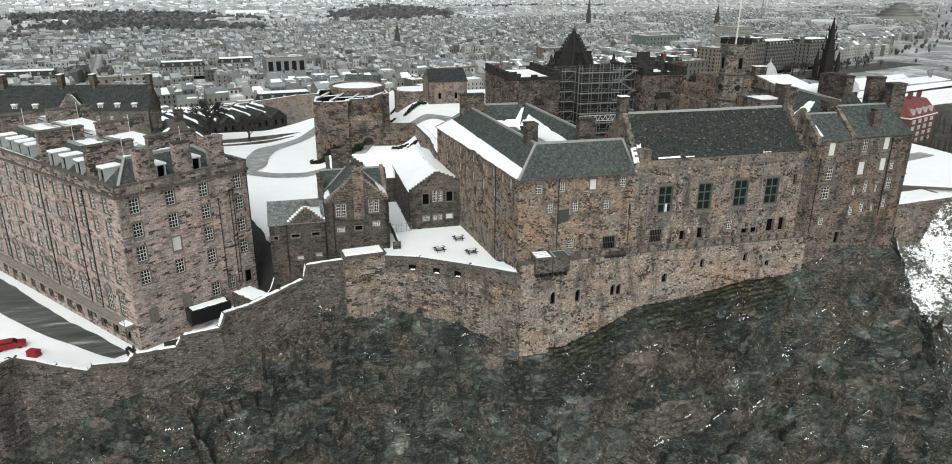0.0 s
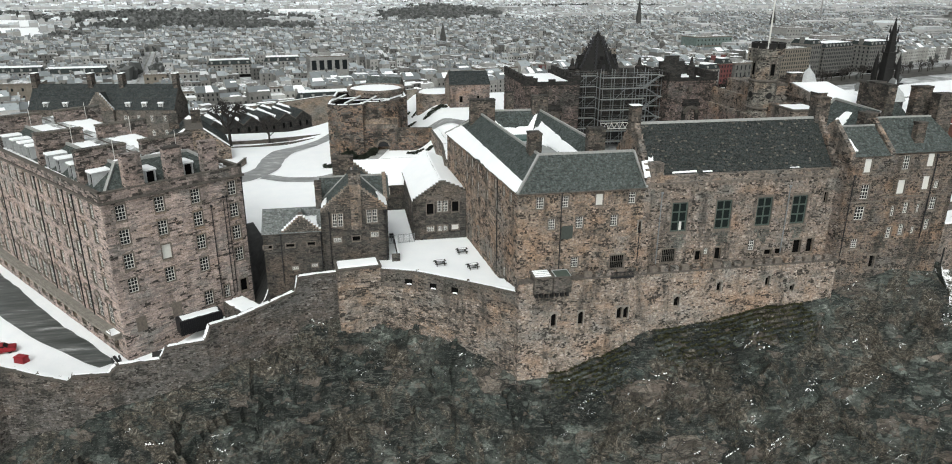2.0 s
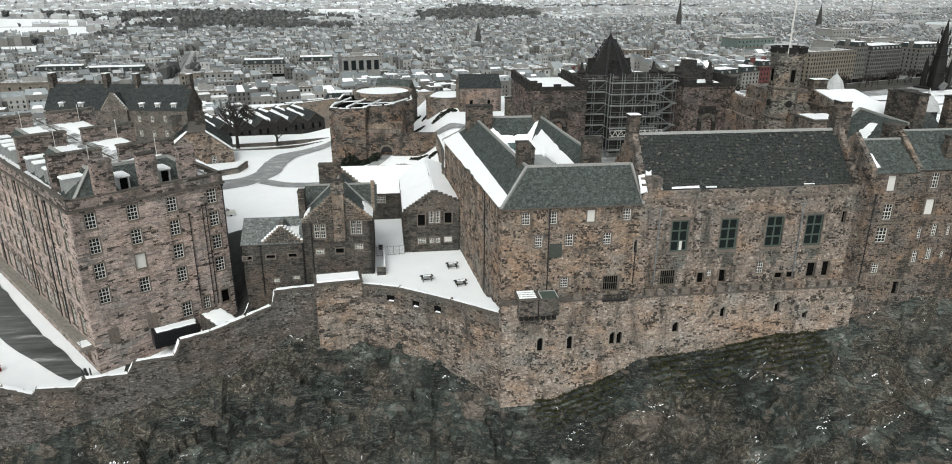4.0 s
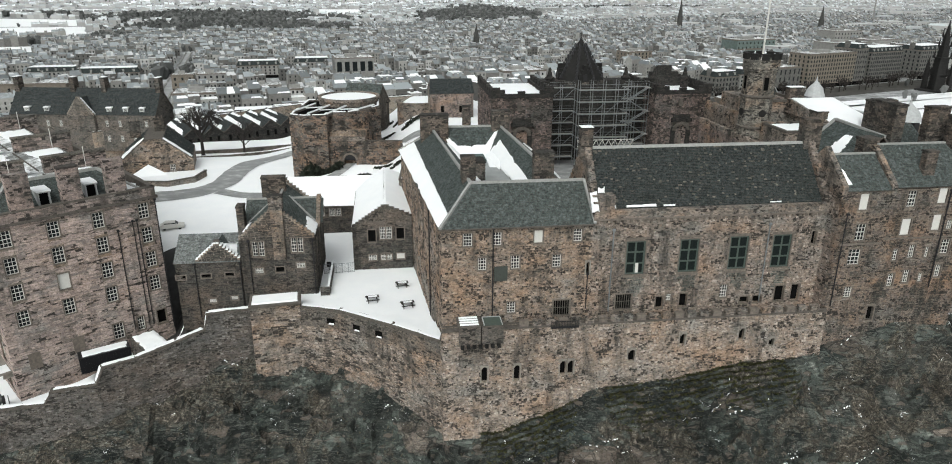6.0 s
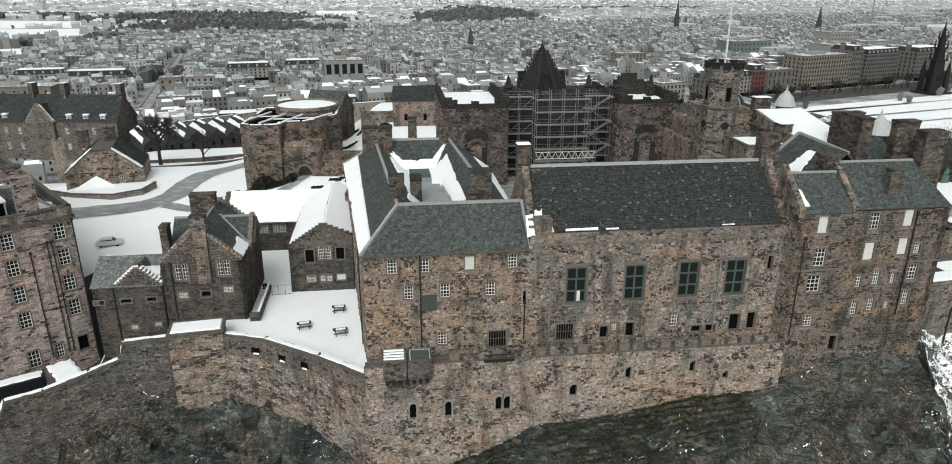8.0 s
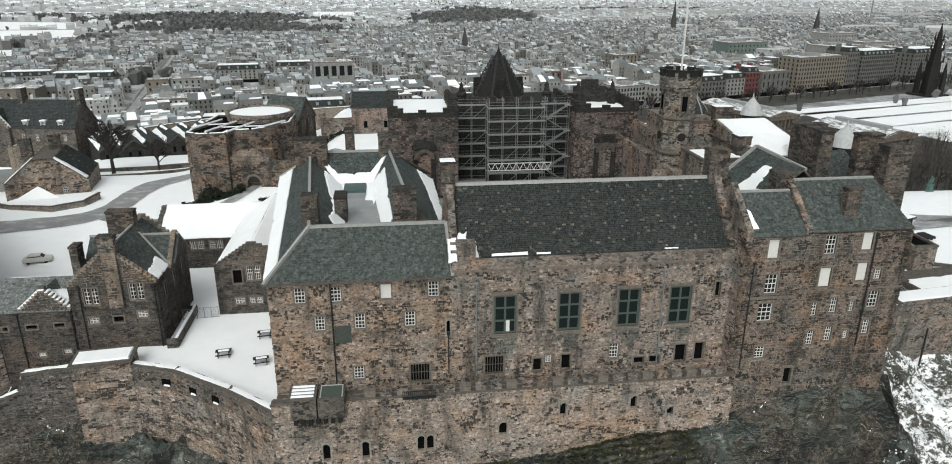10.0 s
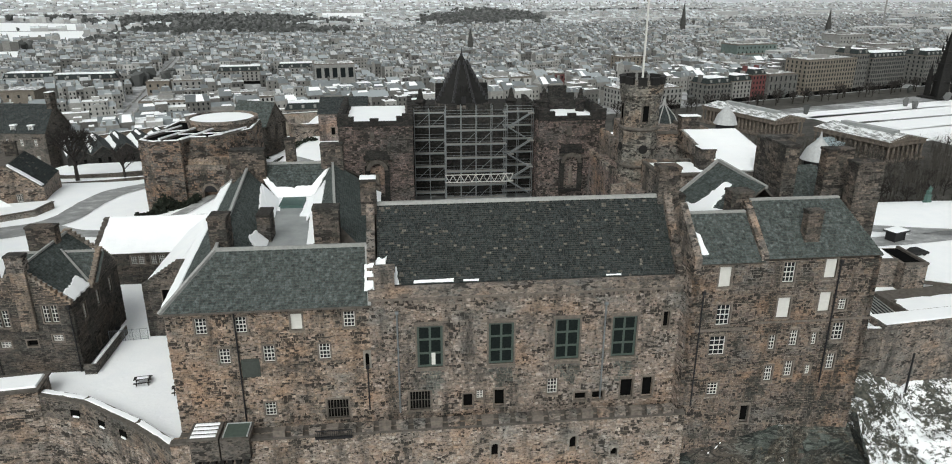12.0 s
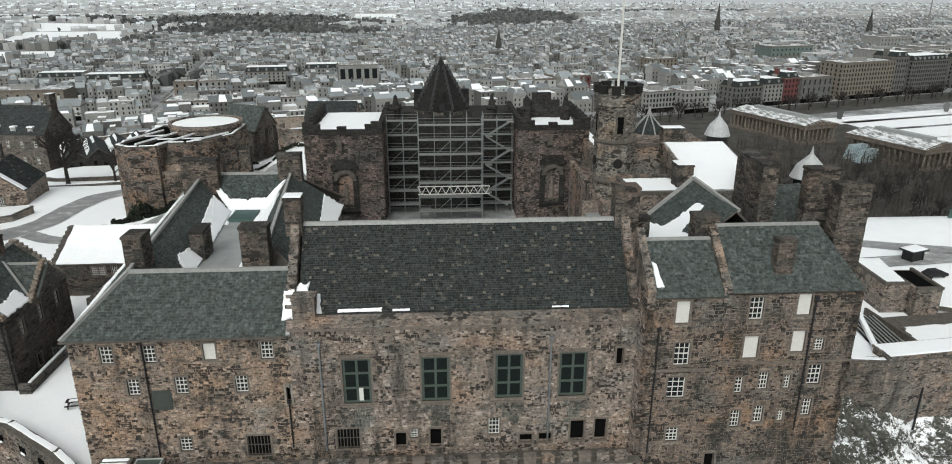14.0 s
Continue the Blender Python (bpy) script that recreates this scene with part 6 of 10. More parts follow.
for i in range(10):
    a = 36 * i
    fr = Frame(OCT_X + 2.9 * math.cos(radians(a)), OCT_Y + 2.9 * math.sin(radians(a)), a + 90)
    part("merlon", Mesh(fr).box(-0.55, 0.55, 0, 0.5, 28.2, 29.0).box(-0.62, 0.62, -0.06, 0.56, 29.0, 29.15), M["soot"], tower)
for i in range(8):
    a = 45 * i
    r = 2.5 * math.cos(radians(22.5))
    if i % 2:
        continue
    fr = Frame(OCT_X + r * math.cos(radians(a)), OCT_Y + r * math.sin(radians(a)), a + 90)
    part("window", Mesh(fr).box(-0.36, 0.36, -0.04, 0.1, 23.5, 25.5), M["void"], tower)
    part("surround", Mesh(fr).box(-0.6, -0.42, -0.08, 0.1, 23.1, 25.8).box(0.42, 0.6, -0.08, 0.1, 23.1, 25.8), M["cope"], tower)
    part("corbel", Mesh(fr).box(-0.25, 0.25, -0.3, 0.1, 25.9, 26.5), M["cope"], tower)
for a in (-90, 180):
    fr = Frame(OCT_X + 2.36 * math.cos(radians(a)), OCT_Y + 2.36 * math.sin(radians(a)), a + 90)
    k = Mesh(fr)
    k.slab([(0.6 * math.cos(radians(30 * i)), -0.08, 19.8 + 0.6 * math.sin(radians(30 * i))) for i in range(12)], 0.16)
    part("clock_face", k, M["soot"], tower)
part("flagpole", Mesh().lathe(85.5, 124.4, [(0.15, 27), (0.13, 36), (0.07, 47), (0.14, 47.1), (0.02, 47.3)], 8), M["white"], tower)

# ---- terrace and rampart below the south front ----
ramp_wall = thing("south_rampart", 31.2, 92.0, -13, "buff rubble rampart wall with a low battlement and slit windows", "rampart", kind="structure")
rf = Frame(31.4, 92.0, 0)
o_holes = [(5.2, -7.6, 0.75, 2.3, "slit"), (9.3, -7.6, 0.75, 2.3, "slit"), (15.2, -7.2, 0.72, 2.1, "slit"), (16.2, -7.2, 0.72, 2.1, "slit"), (24.1, -5.9, 0.85, 1.8, "slit"), (30.7, -4.0, 0.7, 1.8, "slit"), (38.6, -3.7, 0.7, 1.8, "slit"), (42.9, -4.9, 0.7, 1.3, "slit")]
facade(ramp_wall, rf, 50.0, -16, -0.35, o_holes, M["outer"], 0.3, 0.33, 0.08, 27, 1.2, margin=0.03, loose=(17.5, 22.5, -5.9, -1.2), loose_mat=M["outer_piece"])
part("coping", Mesh(rf).box(0, 50, -0.1, 0.6, -0.35, -0.1), M["cope"], ramp_wall)
rnd = random.Random(5)
for i in range(24):
    u = 9.5 + i * 1.66
    k = Mesh(rf).box(u, u + 1.1, -0.08, 0.55, -0.1, 0.5 + rnd.uniform(-0.1, 0.1)).box(u - 0.05, u + 1.15, -0.14, 0.6, 0.52, 0.64, 0.03)
    part("merlon", k, M["far"] if i % 3 else M["dressed"], ramp_wall)
part("terrace_floor", Mesh(rf).box(0.2, 49.6, 0.6, 2.9, -4, -0.9), M["cope"], ramp_wall)
# corbelled sentry box at the corner
k = Mesh(rf)
for i in range(7):
    k.box(2.2 + i * 0.75, 2.6 + i * 0.75, -0.7, 0, -2.5, -1.8)
part("corbel", k, M["soot"], ramp_wall)
part("box_wall", Mesh(rf).box(2.0, 4.6, -0.8, 1.6, -1.8, 0.6).box(4.75, 7.4, -0.8, 1.6, -1.8, 0.5), M["grim_c"], ramp_wall)
part("box_roof", Mesh(rf).box(1.8, 4.7, -1.0, 1.8, 0.6, 0.8, 0.05).box(4.8, 7.5, -0.95, 1.7, 0.5, 0.62), M["cope"], ramp_wall)
for i in range(4):
    v = -0.7 + i * 0.62
    part("snow", Mesh(rf).box(2.1, 4.4, v, v + 0.34, 0.8, 0.9, 0.04), M["snow"], ramp_wall)
part("hatch_panel", Mesh(rf).box(5.1, 7.2, -0.65, 1.4, 0.62, 0.7), M["green_frame"], ramp_wall, "grey-green hatch")
part("hatch_frame", Mesh(rf).box(5.0, 7.3, 1.4, 1.5, 0.62, 0.76).box(5.0, 5.1, -0.7, 1.4, 0.62, 0.76).box(7.2, 7.3, -0.7, 1.4, 0.62, 0.76), M["cap_lead"], ramp_wall)
part("balcony_rail", Mesh(rf).box(13.4, 16.9, -0.35, 0.0, -0.5, -0.3).box(13.4, 16.9, -0.35, -0.28, 0.4, 0.48), M["black"], ramp_wall)
k = Mesh(rf)
for i in range(18):
    k.box(13.4 + i * 0.2, 13.45 + i * 0.2, -0.34, -0.3, -0.3, 0.4)
part("balcony_bars", k, M["black"], ramp_wall)


def rampart(name, pts, tops, foot, mat, label, row=0.3, stone=0.5, snow=True, seed=60, thick=1.0, cope=True, upper=None):
    """A defensive wall along plan points with the given top heights."""
    th = thing(name, pts[0][0], pts[0][1], foot, label, "wall", kind="structure")
    for i, (p, q) in enumerate(zip(pts, pts[1:])):
        ln = math.hypot(q[0] - p[0], q[1] - p[1])
        fr = Frame(p[0], p[1], math.degrees(math.atan2(q[1] - p[1], q[0] - p[0])))
        za, zb = tops[i], tops[i + 1]
        k = Mesh(fr)
        e = thick * 0.0
        k.prism([(-e, 0), (ln + e, 0), (ln + e, thick), (-e, thick)], foot, min(za, zb))
        k.prism([(0, thick), (ln, thick), (ln, thick + 1.1), (0, thick + 1.1)], foot, min(za, zb) - 1.3)
        top = Mesh(fr)
        lo = min(za, zb) - 0.02
        k.face((0, 0, lo), (ln, 0, lo), (ln, 0, zb), (0, 0, za))
        k.face((ln, thick, lo), (0, thick, lo), (0, thick, za), (ln, thick, zb))
        k.face((0, 0, za), (ln, 0, zb), (ln, thick, zb), (0, thick, za))
        k.face((0, thick, lo), (0, 0, lo), (0, 0, za), (0, thick, za))
        k.face((ln, 0, lo), (ln, thick, lo), (ln, thick, zb), (ln, 0, zb))
        w = part("wall", k, M["west_c"] if mat in (M["west"], M["grim"], M["forewall"], M["battery"]) else M["mortar"], th)
        mx = max(za, zb)

        def edge(z, za=za, zb=zb, ln=ln):
            if z < min(za, zb):
                return (0, ln)
            t = (z - za) / (zb - za + 1e-9)
            return (t * ln, ln) if zb > za else (0, t * ln)
        if row:
            band = upper[0] if upper else 0.0
            part("stonework", courses(fr.p(0, 0, foot), (fr.c, fr.s, 0), (0, 0, 1), free(0, ln, foot, [], 0, edge), mx - foot - band, row, stone, 0.06, seed + i), mat, w, kind="stuff")
            if upper:
                part("stonework", courses(fr.p(0, 0, mx - band), (fr.c, fr.s, 0), (0, 0, 1), free(0, ln, mx - band, [], 0, edge), band, row, stone, 0.06, seed + i + 40), upper[1], w, kind="stuff")
        if cope:
            part("coping", Mesh(fr).slab([(-0.1, -0.12, za + 0.15), (ln + 0.1, -0.12, zb + 0.15), (ln + 0.1, thick + 0.1, zb + 0.15), (-0.1, thick + 0.1, za + 0.15)], 0.17), M["cope"], th)
        if snow:
            snow_sheet(th, fr, [(0, 0.35, za + 0.16), (ln, 0.35, zb + 0.16), (ln, thick + 0.05, zb + 0.16), (0, thick + 0.05, za + 0.16)], 0.03, 0.08, seed + i, 14, waver=0.45)
    return th


rampart("west_rampart", [(-62, 95.2), (-42.6, 95.6), (-40.2, 98.6), (-35.3, 98.2), (-31.3, 97.8), (-30.4, 97.7), (-26.0, 98.8), (-25.1, 99.3), (-19.4, 99.8), (-18.5, 100.0), (-13.0, 100.7), (-12.2, 101.2), (-8.5, 103.0), (-4, 105.3), (-0.3, 106.4), (0.2, 106.5), (6.2, 107.2)], [-10.3, -10.0, -10.0, -11.8, -13.0, -12.1, -12.9, -12.0, -11.9, -10.2, -9.9, -7.8, -7.7, -6.8, -5.7, -3.4, -3.3], -27, M["west"], "rubble curtain wall stepping down the rock with snow on its top", seed=80, row=0.24, stone=0.42)
bastion = thing("square_bastion", 9.5, 106.5, -14, "square orange-stained stone turret with snowy top", "turret", kind="structure")
bs = Frame(6.2, 105.6, 6)
facade(bastion, bs, 6.6, -15, -2.3, [], M["battery"], 0.3, 0.6, 0.05, 91)
facade(bastion, bs.sub(6.6, 0, 90), 3.5, -15, -2.3, [], M["battery"], 0.3, 0.6, 0.05, 92)
facade(bastion, bs.sub(0, 3.5, -90), 3.5, -15, -2.3, [], M["battery"], 0.3, 0.6, 0.05, 93)
part("coping", Mesh(bs).box(-0.2, 6.8, -0.2, 4.0, -2.3, -2.05), M["cope"], bastion)
part("snow", Mesh(bs).box(0.2, 6.4, 0.4, 3.2, -2.05, -1.85, 0.1), M["snow"], bastion)
rampart("battery_rampart", [(12.7, 106.4), (18, 104.6), (25, 99.6), (31.3, 93.6)], [-2.9, -3.0, -3.0, -2.6], -16, M["battery"], "curving rubble battery wall round a snowy yard", seed=95, row=0.24, stone=0.4, upper=(2.7, M["forewall"]))
rampart("battery_corner", [(31.3, 93.6), (31.4, 92.0)], [-2.2, -0.3], -16, M["battery"], "end of the battery wall at the rampart corner", snow=False, seed=99, row=0.24, stone=0.4)
for x, y, turn, z in ((17.0, 104.95, -19, -4.9), (20.6, 102.8, -36, -5.0), (23.6, 100.6, -36, -5.0)):
    em = thing("gun_embrasure", x, y, z, "small square gun embrasure with snow on its sill", "embrasure", "embrasures of the battery wall", "structure")
    ef = Frame(x, y, turn)
    part("opening", Mesh(ef).box(-0.55, 0.55, -0.16, 0.1, z, z + 0.8), M["void"], em)
    part("snow", Mesh(ef).box(-0.3, 0.5, -0.26, 0.0, z - 0.05, z + 0.14, 0.05), M["snow"], em)
rampart("forewall", [(104, 121.2), (125, 122.0), (150, 124.5), (190, 128)], [-7.0, -9.0, -9.0, -9.5], -22, M["forewall"], "weathered forewall above the snowy crag", row=0.4, stone=0.8, seed=102)


# ---- military prison, low annexe, gabled pavilion and the snowy store round the yard ----
mp = thing("prison_house", 4, 113.6, -5, "dark rubble house with crow-stepped gables, tall chimneys and slate roof", "building")
mf = Frame(4.0, 113.6, 0)
m_holes = [(2.15, 2.1, 0.75, 2.2, "sash"), (3.05, 2.1, 0.75, 2.2, "sash"), (7.65, 2.5, 0.75, 2.2, "sash"), (8.55, 2.5, 0.75, 2.2, "sash"), (2.4, -0.6, 1.2, 0.85, "sash"), (5.4, -0.5, 1.2, 0.8, "dark"), (8.4, 0.0, 1.2, 0.85, "sash")]
facade(mp, mf, 10.6, -6, 4.7, m_holes, M["grim"], 0.3, 0.55, 0.05, 110)
crow_gable(mp, mf, 0, 10.6, 4.7, 9.4, M["grim"], steps=11, seed=111)
facade(mp, mf.sub(10.6, 0, 90), 14, -6, 4.7, [(3, 1.5, 0.8, 2, "sash"), (7, 1.5, 0.8, 2, "sash"), (11, 1.5, 0.8, 2, "sash"), (5, -3.6, 0.9, 1.5, "dark")], M["grim"], 0.32, 0.6, 0.05, 112)
facade(mp, mf.sub(0, 14, -90), 14, -6, 4.7, [], M["grim"], 0.32, 0.6, 0.05, 113)
part("wall", Mesh(mf).box(0, 10.6, 13.4, 14, -6, 4.7), M["grim_c"], mp)
crow_gable(mp, mf.sub(10.6, 14, 180), 0, 10.6, 4.7, 9.4, M["grim"], steps=11, seed=114)
slope(mp, mf, [(0, 13.5, 4.7), (0, 0.55, 4.7), (5.3, 0.55, 9.1), (5.3, 13.5, 9.1)], M["slate_g"], 115)
slope(mp, mf, [(10.6, 0.55, 4.7), (10.6, 13.5, 4.7), (5.3, 13.5, 9.1), (5.3, 0.55, 9.1)], M["slate_g"], 116)
# cross roof to the west and east with its own gables
slope(mp, mf, [(-0.2, 6.0, 4.9), (5.3, 6.0, 4.9), (5.3, 9.4, 7.8), (-0.2, 9.4, 7.8)], M["slate_g"], 117)
slope(mp, mf, [(5.3, 6.0, 4.9), (11.4, 6.0, 4.9), (11.4, 9.4, 7.8), (5.3, 9.4, 7.8)], M["slate_g"], 118)
crow_gable(mp, mf.sub(11.0, 5.2, 90), 0, 8.4, 4.5, 8.2, M["grim"], steps=9, seed=119)
snow_sheet(mp, mf, [(10.7, 0.7, 4.75), (10.7, 5.8, 4.75), (9.0, 5.8, 6.2), (9.4, 0.7, 5.8)], 0.1, 0.12, 30, 12, waver=0.5)
snow_sheet(mp, mf, [(10.5, 9.8, 4.85), (10.5, 13.2, 4.85), (8.2, 13.2, 6.8), (8.6, 9.8, 6.5)], 0.1, 0.12, 31, 12, waver=0.5)
snow_sheet(mp, mf, [(0.1, 5.2, 4.75), (0.1, 1.6, 4.75), (1.0, 1.6, 5.6), (1.0, 5.2, 5.6)], 0.1, 0.1, 32, 12, waver=0.4)
cbr = part("chimney_breast", Mesh(mf).box(4.75, 6.45, -0.35, 0.0, 1.6, 9.6), M["mortar"], mp)
part("stonework", courses(mf.p(4.75, -0.35, 1.6), (1, 0, 0), (0, 0, 1), free(0, 1.7, 1.6, []), 8.0, 0.3, 0.55, 0.05, 777), M["qa"], cbr, kind="stuff")
chimney(mp, mf, 5.6, 0.1, 9.2, 11.0, 1.9, 1.2, M["gate_stone"], snow=False)
chimney(mp, mf, 3.9, 10.4, 6.5, 11.0, 3.5, 1.4, M["stack"], snow=False)
chimney(mp, mf, -0.3, 5.0, 0.6, 8.2, 1.0, 1.8, M["stack"], snow=False)
for a, c in (((0.0, 0.7, 4.85), (5.3, 0.7, 9.3)), ((10.6, 0.7, 4.85), (5.3, 0.7, 9.3)), ((5.3, 0.7, 9.25), (5.3, 13.4, 9.25)), ((0.3, 6.0, 5.1), (4.4, 9.2, 8.3)), ((10.3, 6.0, 5.1), (6.2, 9.2, 8.3)), ((-0.2, 9.4, 7.95), (4.8, 9.4, 7.95)), ((11.2, 9.4, 7.95), (5.8, 9.4, 7.95))):
    part("lead_roll", Mesh(mf).beam(a, c, 0.13), M["lead"], mp, "pale lead roll")
pipe(mp, mf, 1.3, -5, 4.4)
pipe(mp, mf, 10.3, -5, 4.4)
part("stair_wall", Mesh(mf).box(12.0, 12.35, -0.6, 9.5, -6, -2.9).box(11.0, 12.35, -0.9, -0.6, -6, -2.9), M["grim_c"], mp)
part("snow", Mesh(mf).box(12.0, 12.35, -0.6, 9.5, -2.9, -2.75, 0.05), M["snow"], mp)

low = thing("low_annexe", -5.2, 113.6, -6, "low dark stone annexe with a snow-edged stepped gable", "building")
lf = Frame(-5.2, 113.6, 0)
facade(low, lf, 9.1, -14, 1.5, [(0.6, -1.0, 1.3, 0.55, "dark"), (4.1, -0.9, 1.3, 0.55, "dark"), (7.4, -0.8, 1.2, 0.55, "dark"), (4.6, -4.9, 0.95, 0.6, "sash"), (7.7, -4.6, 0.95, 0.6, "sash")], M["grim"], 0.3, 0.6, 0.05, 120)
crow_gable(low, lf, 2.9, 9.1, 1.5, 4.2, M["grim"], steps=8, snow=True, seed=121)
facade(low, lf.sub(0, 9, -90), 9, -14, 1.5, [(7, -1, 0.9, 1.4, "sash")], M["grim"], 0.3, 0.6, 0.05, 122)
part("wall", Mesh(lf).box(0, 9.1, 8.5, 9, -8, 1.5), M["grim_c"], low)
slope(low, lf, [(-0.2, -0.2, 1.5), (9.1, -0.2, 1.5), (9.1, 4.6, 4.3), (-0.2, 4.6, 4.3)], M["slate_l"], 123)
slope(low, lf, [(9.1, 9.2, 1.5), (-0.2, 9.2, 1.5), (-0.2, 4.6, 4.3), (9.1, 4.6, 4.3)], M["slate_g"], 124, row=0)
slope(low, lf, [(2.9, 4.0, 1.6), (2.9, 0.5, 1.6), (6.0, 0.5, 4.2), (6.0, 4.4, 4.2)], M["slate_l"], 125)
slope(low, lf, [(9.1, 0.5, 1.6), (9.1, 4.0, 1.6), (6.0, 4.4, 4.2), (6.0, 0.5, 4.2)], M["slate_g"], 126)
snow_sheet(low, lf, [(5.6, 0.6, 4.0), (6.4, 0.6, 4.0), (8.9, 3.2, 3.2), (8.9, 0.6, 1.9)], 0.2, 0.15, 33, 12, waver=0.3)
snow_sheet(low, lf, [(9.0, 8.8, 1.8), (0.2, 8.8, 1.8), (0.2, 5.0, 4.1), (9.0, 5.0, 4.1)], 0.08, 0.12, 34, 14, waver=0.3)
pipe(low, lf, 2.7, -7, 1.2)
pipe(low, lf, 9.0, -7, 1.2)
part("flue", Mesh(lf).box(5.6, 6.4, 0.2, 0.9, 4.3, 4.7, 0.05), M["cope"], low)

pav = thing("gabled_pavilion", 19.6, 122, -4.2, "dark stone pavilion with a stepped gable and snow-covered roof", "building")
pf = Frame(19.6, 122.0, 0)
v_holes = [(3.0, 0.5, 1.2, 2.0, "dark"), (4.7, 0.9, 0.85, 2.5, "sash"), (5.7, 0.9, 0.85, 2.5, "sash"), (7.5, 0.8, 1.2, 1.9, "dark"), (3.0, -2.7, 1.25, 0.95, "sash"), (4.75, -2.7, 0.8, 0.95, "sash"), (5.65, -2.7, 0.8, 0.95, "sash"), (7.45, -2.6, 1.25, 0.95, "shut")]
facade(pav, pf, 9.4, -6, 3.0, [h for h in v_holes if h[1] < 0] + [(h[0], h[1], h[2], min(h[3], 2.05), h[4]) for h in v_holes if h[1] > 0], M["grim"], 0.32, 0.6, 0.05, 130)
k = Mesh(pf)
left, right = [], []
for i in range(10):
    z0, z1 = 3.0 + 0.34 * i + (0.1 if i else 0), 3.0 + 0.34 * (i + 1) + 0.1
    ul = 5.1 * (i / 10)
    ur = max(min(9.4, 9.4 - max(0, (i - 4.5)) * 0.78), ul + 0.5)
    left += [(ul, 0, z0), (ul, 0, z1)]
    right += [(ur, 0, z0), (ur, 0, z1)]
k.slab(right + left[::-1], 0.6)
part("gable", k, M["grim_c"], pav)
facade(pav, pf.sub(0, 18, -90), 18, -6, 2.9, [(15, 0.3, 1.0, 1.4, "sash"), (11, 0.3, 1.0, 1.4, "sash"), (6, -4.2, 1.4, 2.3, "door")], M["grim"], 0.32, 0.6, 0.05, 131)
rl = part("roof", Mesh(pf).slab([(-0.2, 25, 2.8), (-0.2, 0.5, 2.8), (5.1, 0.5, 6.2), (5.1, 25, 6.2)], 0.2), M["cope"], pav)
rr = part("roof", Mesh(pf).slab([(9.4, 0.5, 4.5), (9.4, 25, 4.5), (5.1, 25, 6.2), (5.1, 0.5, 6.2)], 0.2), M["cope"], pav)
snow_sheet(pav, pf, [(-0.1, 24.8, 2.85), (-0.1, 0.6, 2.85), (5.1, 0.6, 6.2), (5.1, 24.8, 6.2)], 0.06, 0.14, 35, 20, waver=0.1)
snow_sheet(pav, pf, [(9.4, 0.6, 4.5), (9.4, 24.8, 4.5), (5.1, 24.8, 6.2), (5.1, 0.6, 6.2)], 0.06, 0.14, 36, 20, waver=0.1)

store = thing("snowy_store", 8, 140, -4.2, "low dark store with a deep snow-covered roof and small windows", "building")
sf = Frame(6.5, 140, 0)
facade(store, sf, 13.2, -6, 1.0, [(5.6, -0.9, 0.95, 1.4, "sash"), (6.7, -0.9, 0.95, 1.4, "sash"), (8.6, -0.9, 0.95, 1.4, "sash"), (9.7, -0.9, 0.95, 1.4, "sash")], M["grim"], 0.34, 0.65, 0.05, 135)
part("wall", Mesh(sf).box(0, 13.2, 6.4, 7, -6, 4.4), M["grim_c"], store)
part("roof", Mesh(sf).slab([(-0.1, -0.3, 1.0), (20, -0.3, 1.0), (20, 7.2, 4.7), (-0.1, 7.2, 4.7)], 0.2), M["cope"], store)
snow_sheet(store, sf, [(0.2, -0.25, 1.02), (15.5, -0.25, 1.02), (18, 7.1, 4.7), (0.2, 7.1, 4.7)], 0.06, 0.16, 37, 20, waver=0.15)
for i in range(9):
    part("crow_step", Mesh(sf).box(-0.6, 0.1, -0.4 + i * 0.85, 0.55 + i * 0.85, -1 if i == 0 else 0.4 + i * 0.42, 1.25 + i * 0.42), M["cope"], store)
part("wall", Mesh(sf).box(-0.5, 0.1, 0, 7, -6, 1.0), M["grim_c"], store)


# ---- the yard: picnic tables, fence, bin ----
def picnic_table(x, y, turn):
    t = thing("picnic_table", x, y, ground_at(x, y), "dark wet timber picnic table standing in snow", "table", "picnic tables in the yard")
    fr = Frame(x, y, turn)
    z = ground_at(x, y)
    for i in range(5):
        part("tabletop_plank", Mesh(fr).box(-0.95, 0.95, -0.4 + i * 0.16, -0.4 + i * 0.16 + 0.14, z + 0.72, z + 0.77), M["timber"], t)
    for v in (-0.85, 0.62):
        part("seat", Mesh(fr).box(-0.95, 0.95, v, v + 0.24, z + 0.42, z + 0.47), M["timber"], t)
    for u in (-0.65, 0.65):
        part("leg", Mesh(fr).beam((u, -0.7, z), (u, -0.25, z + 0.72), 0.05).beam((u, 0.7, z), (u, 0.25, z + 0.72), 0.05).beam((u, -0.8, z + 0.38), (u, 0.8, z + 0.38), 0.04), M["timber"], t)
    part("snow", Mesh(fr).box(-0.6, 0.7, -0.3, 0.2, z + 0.77, z + 0.82, 0.04), M["snow"], t)


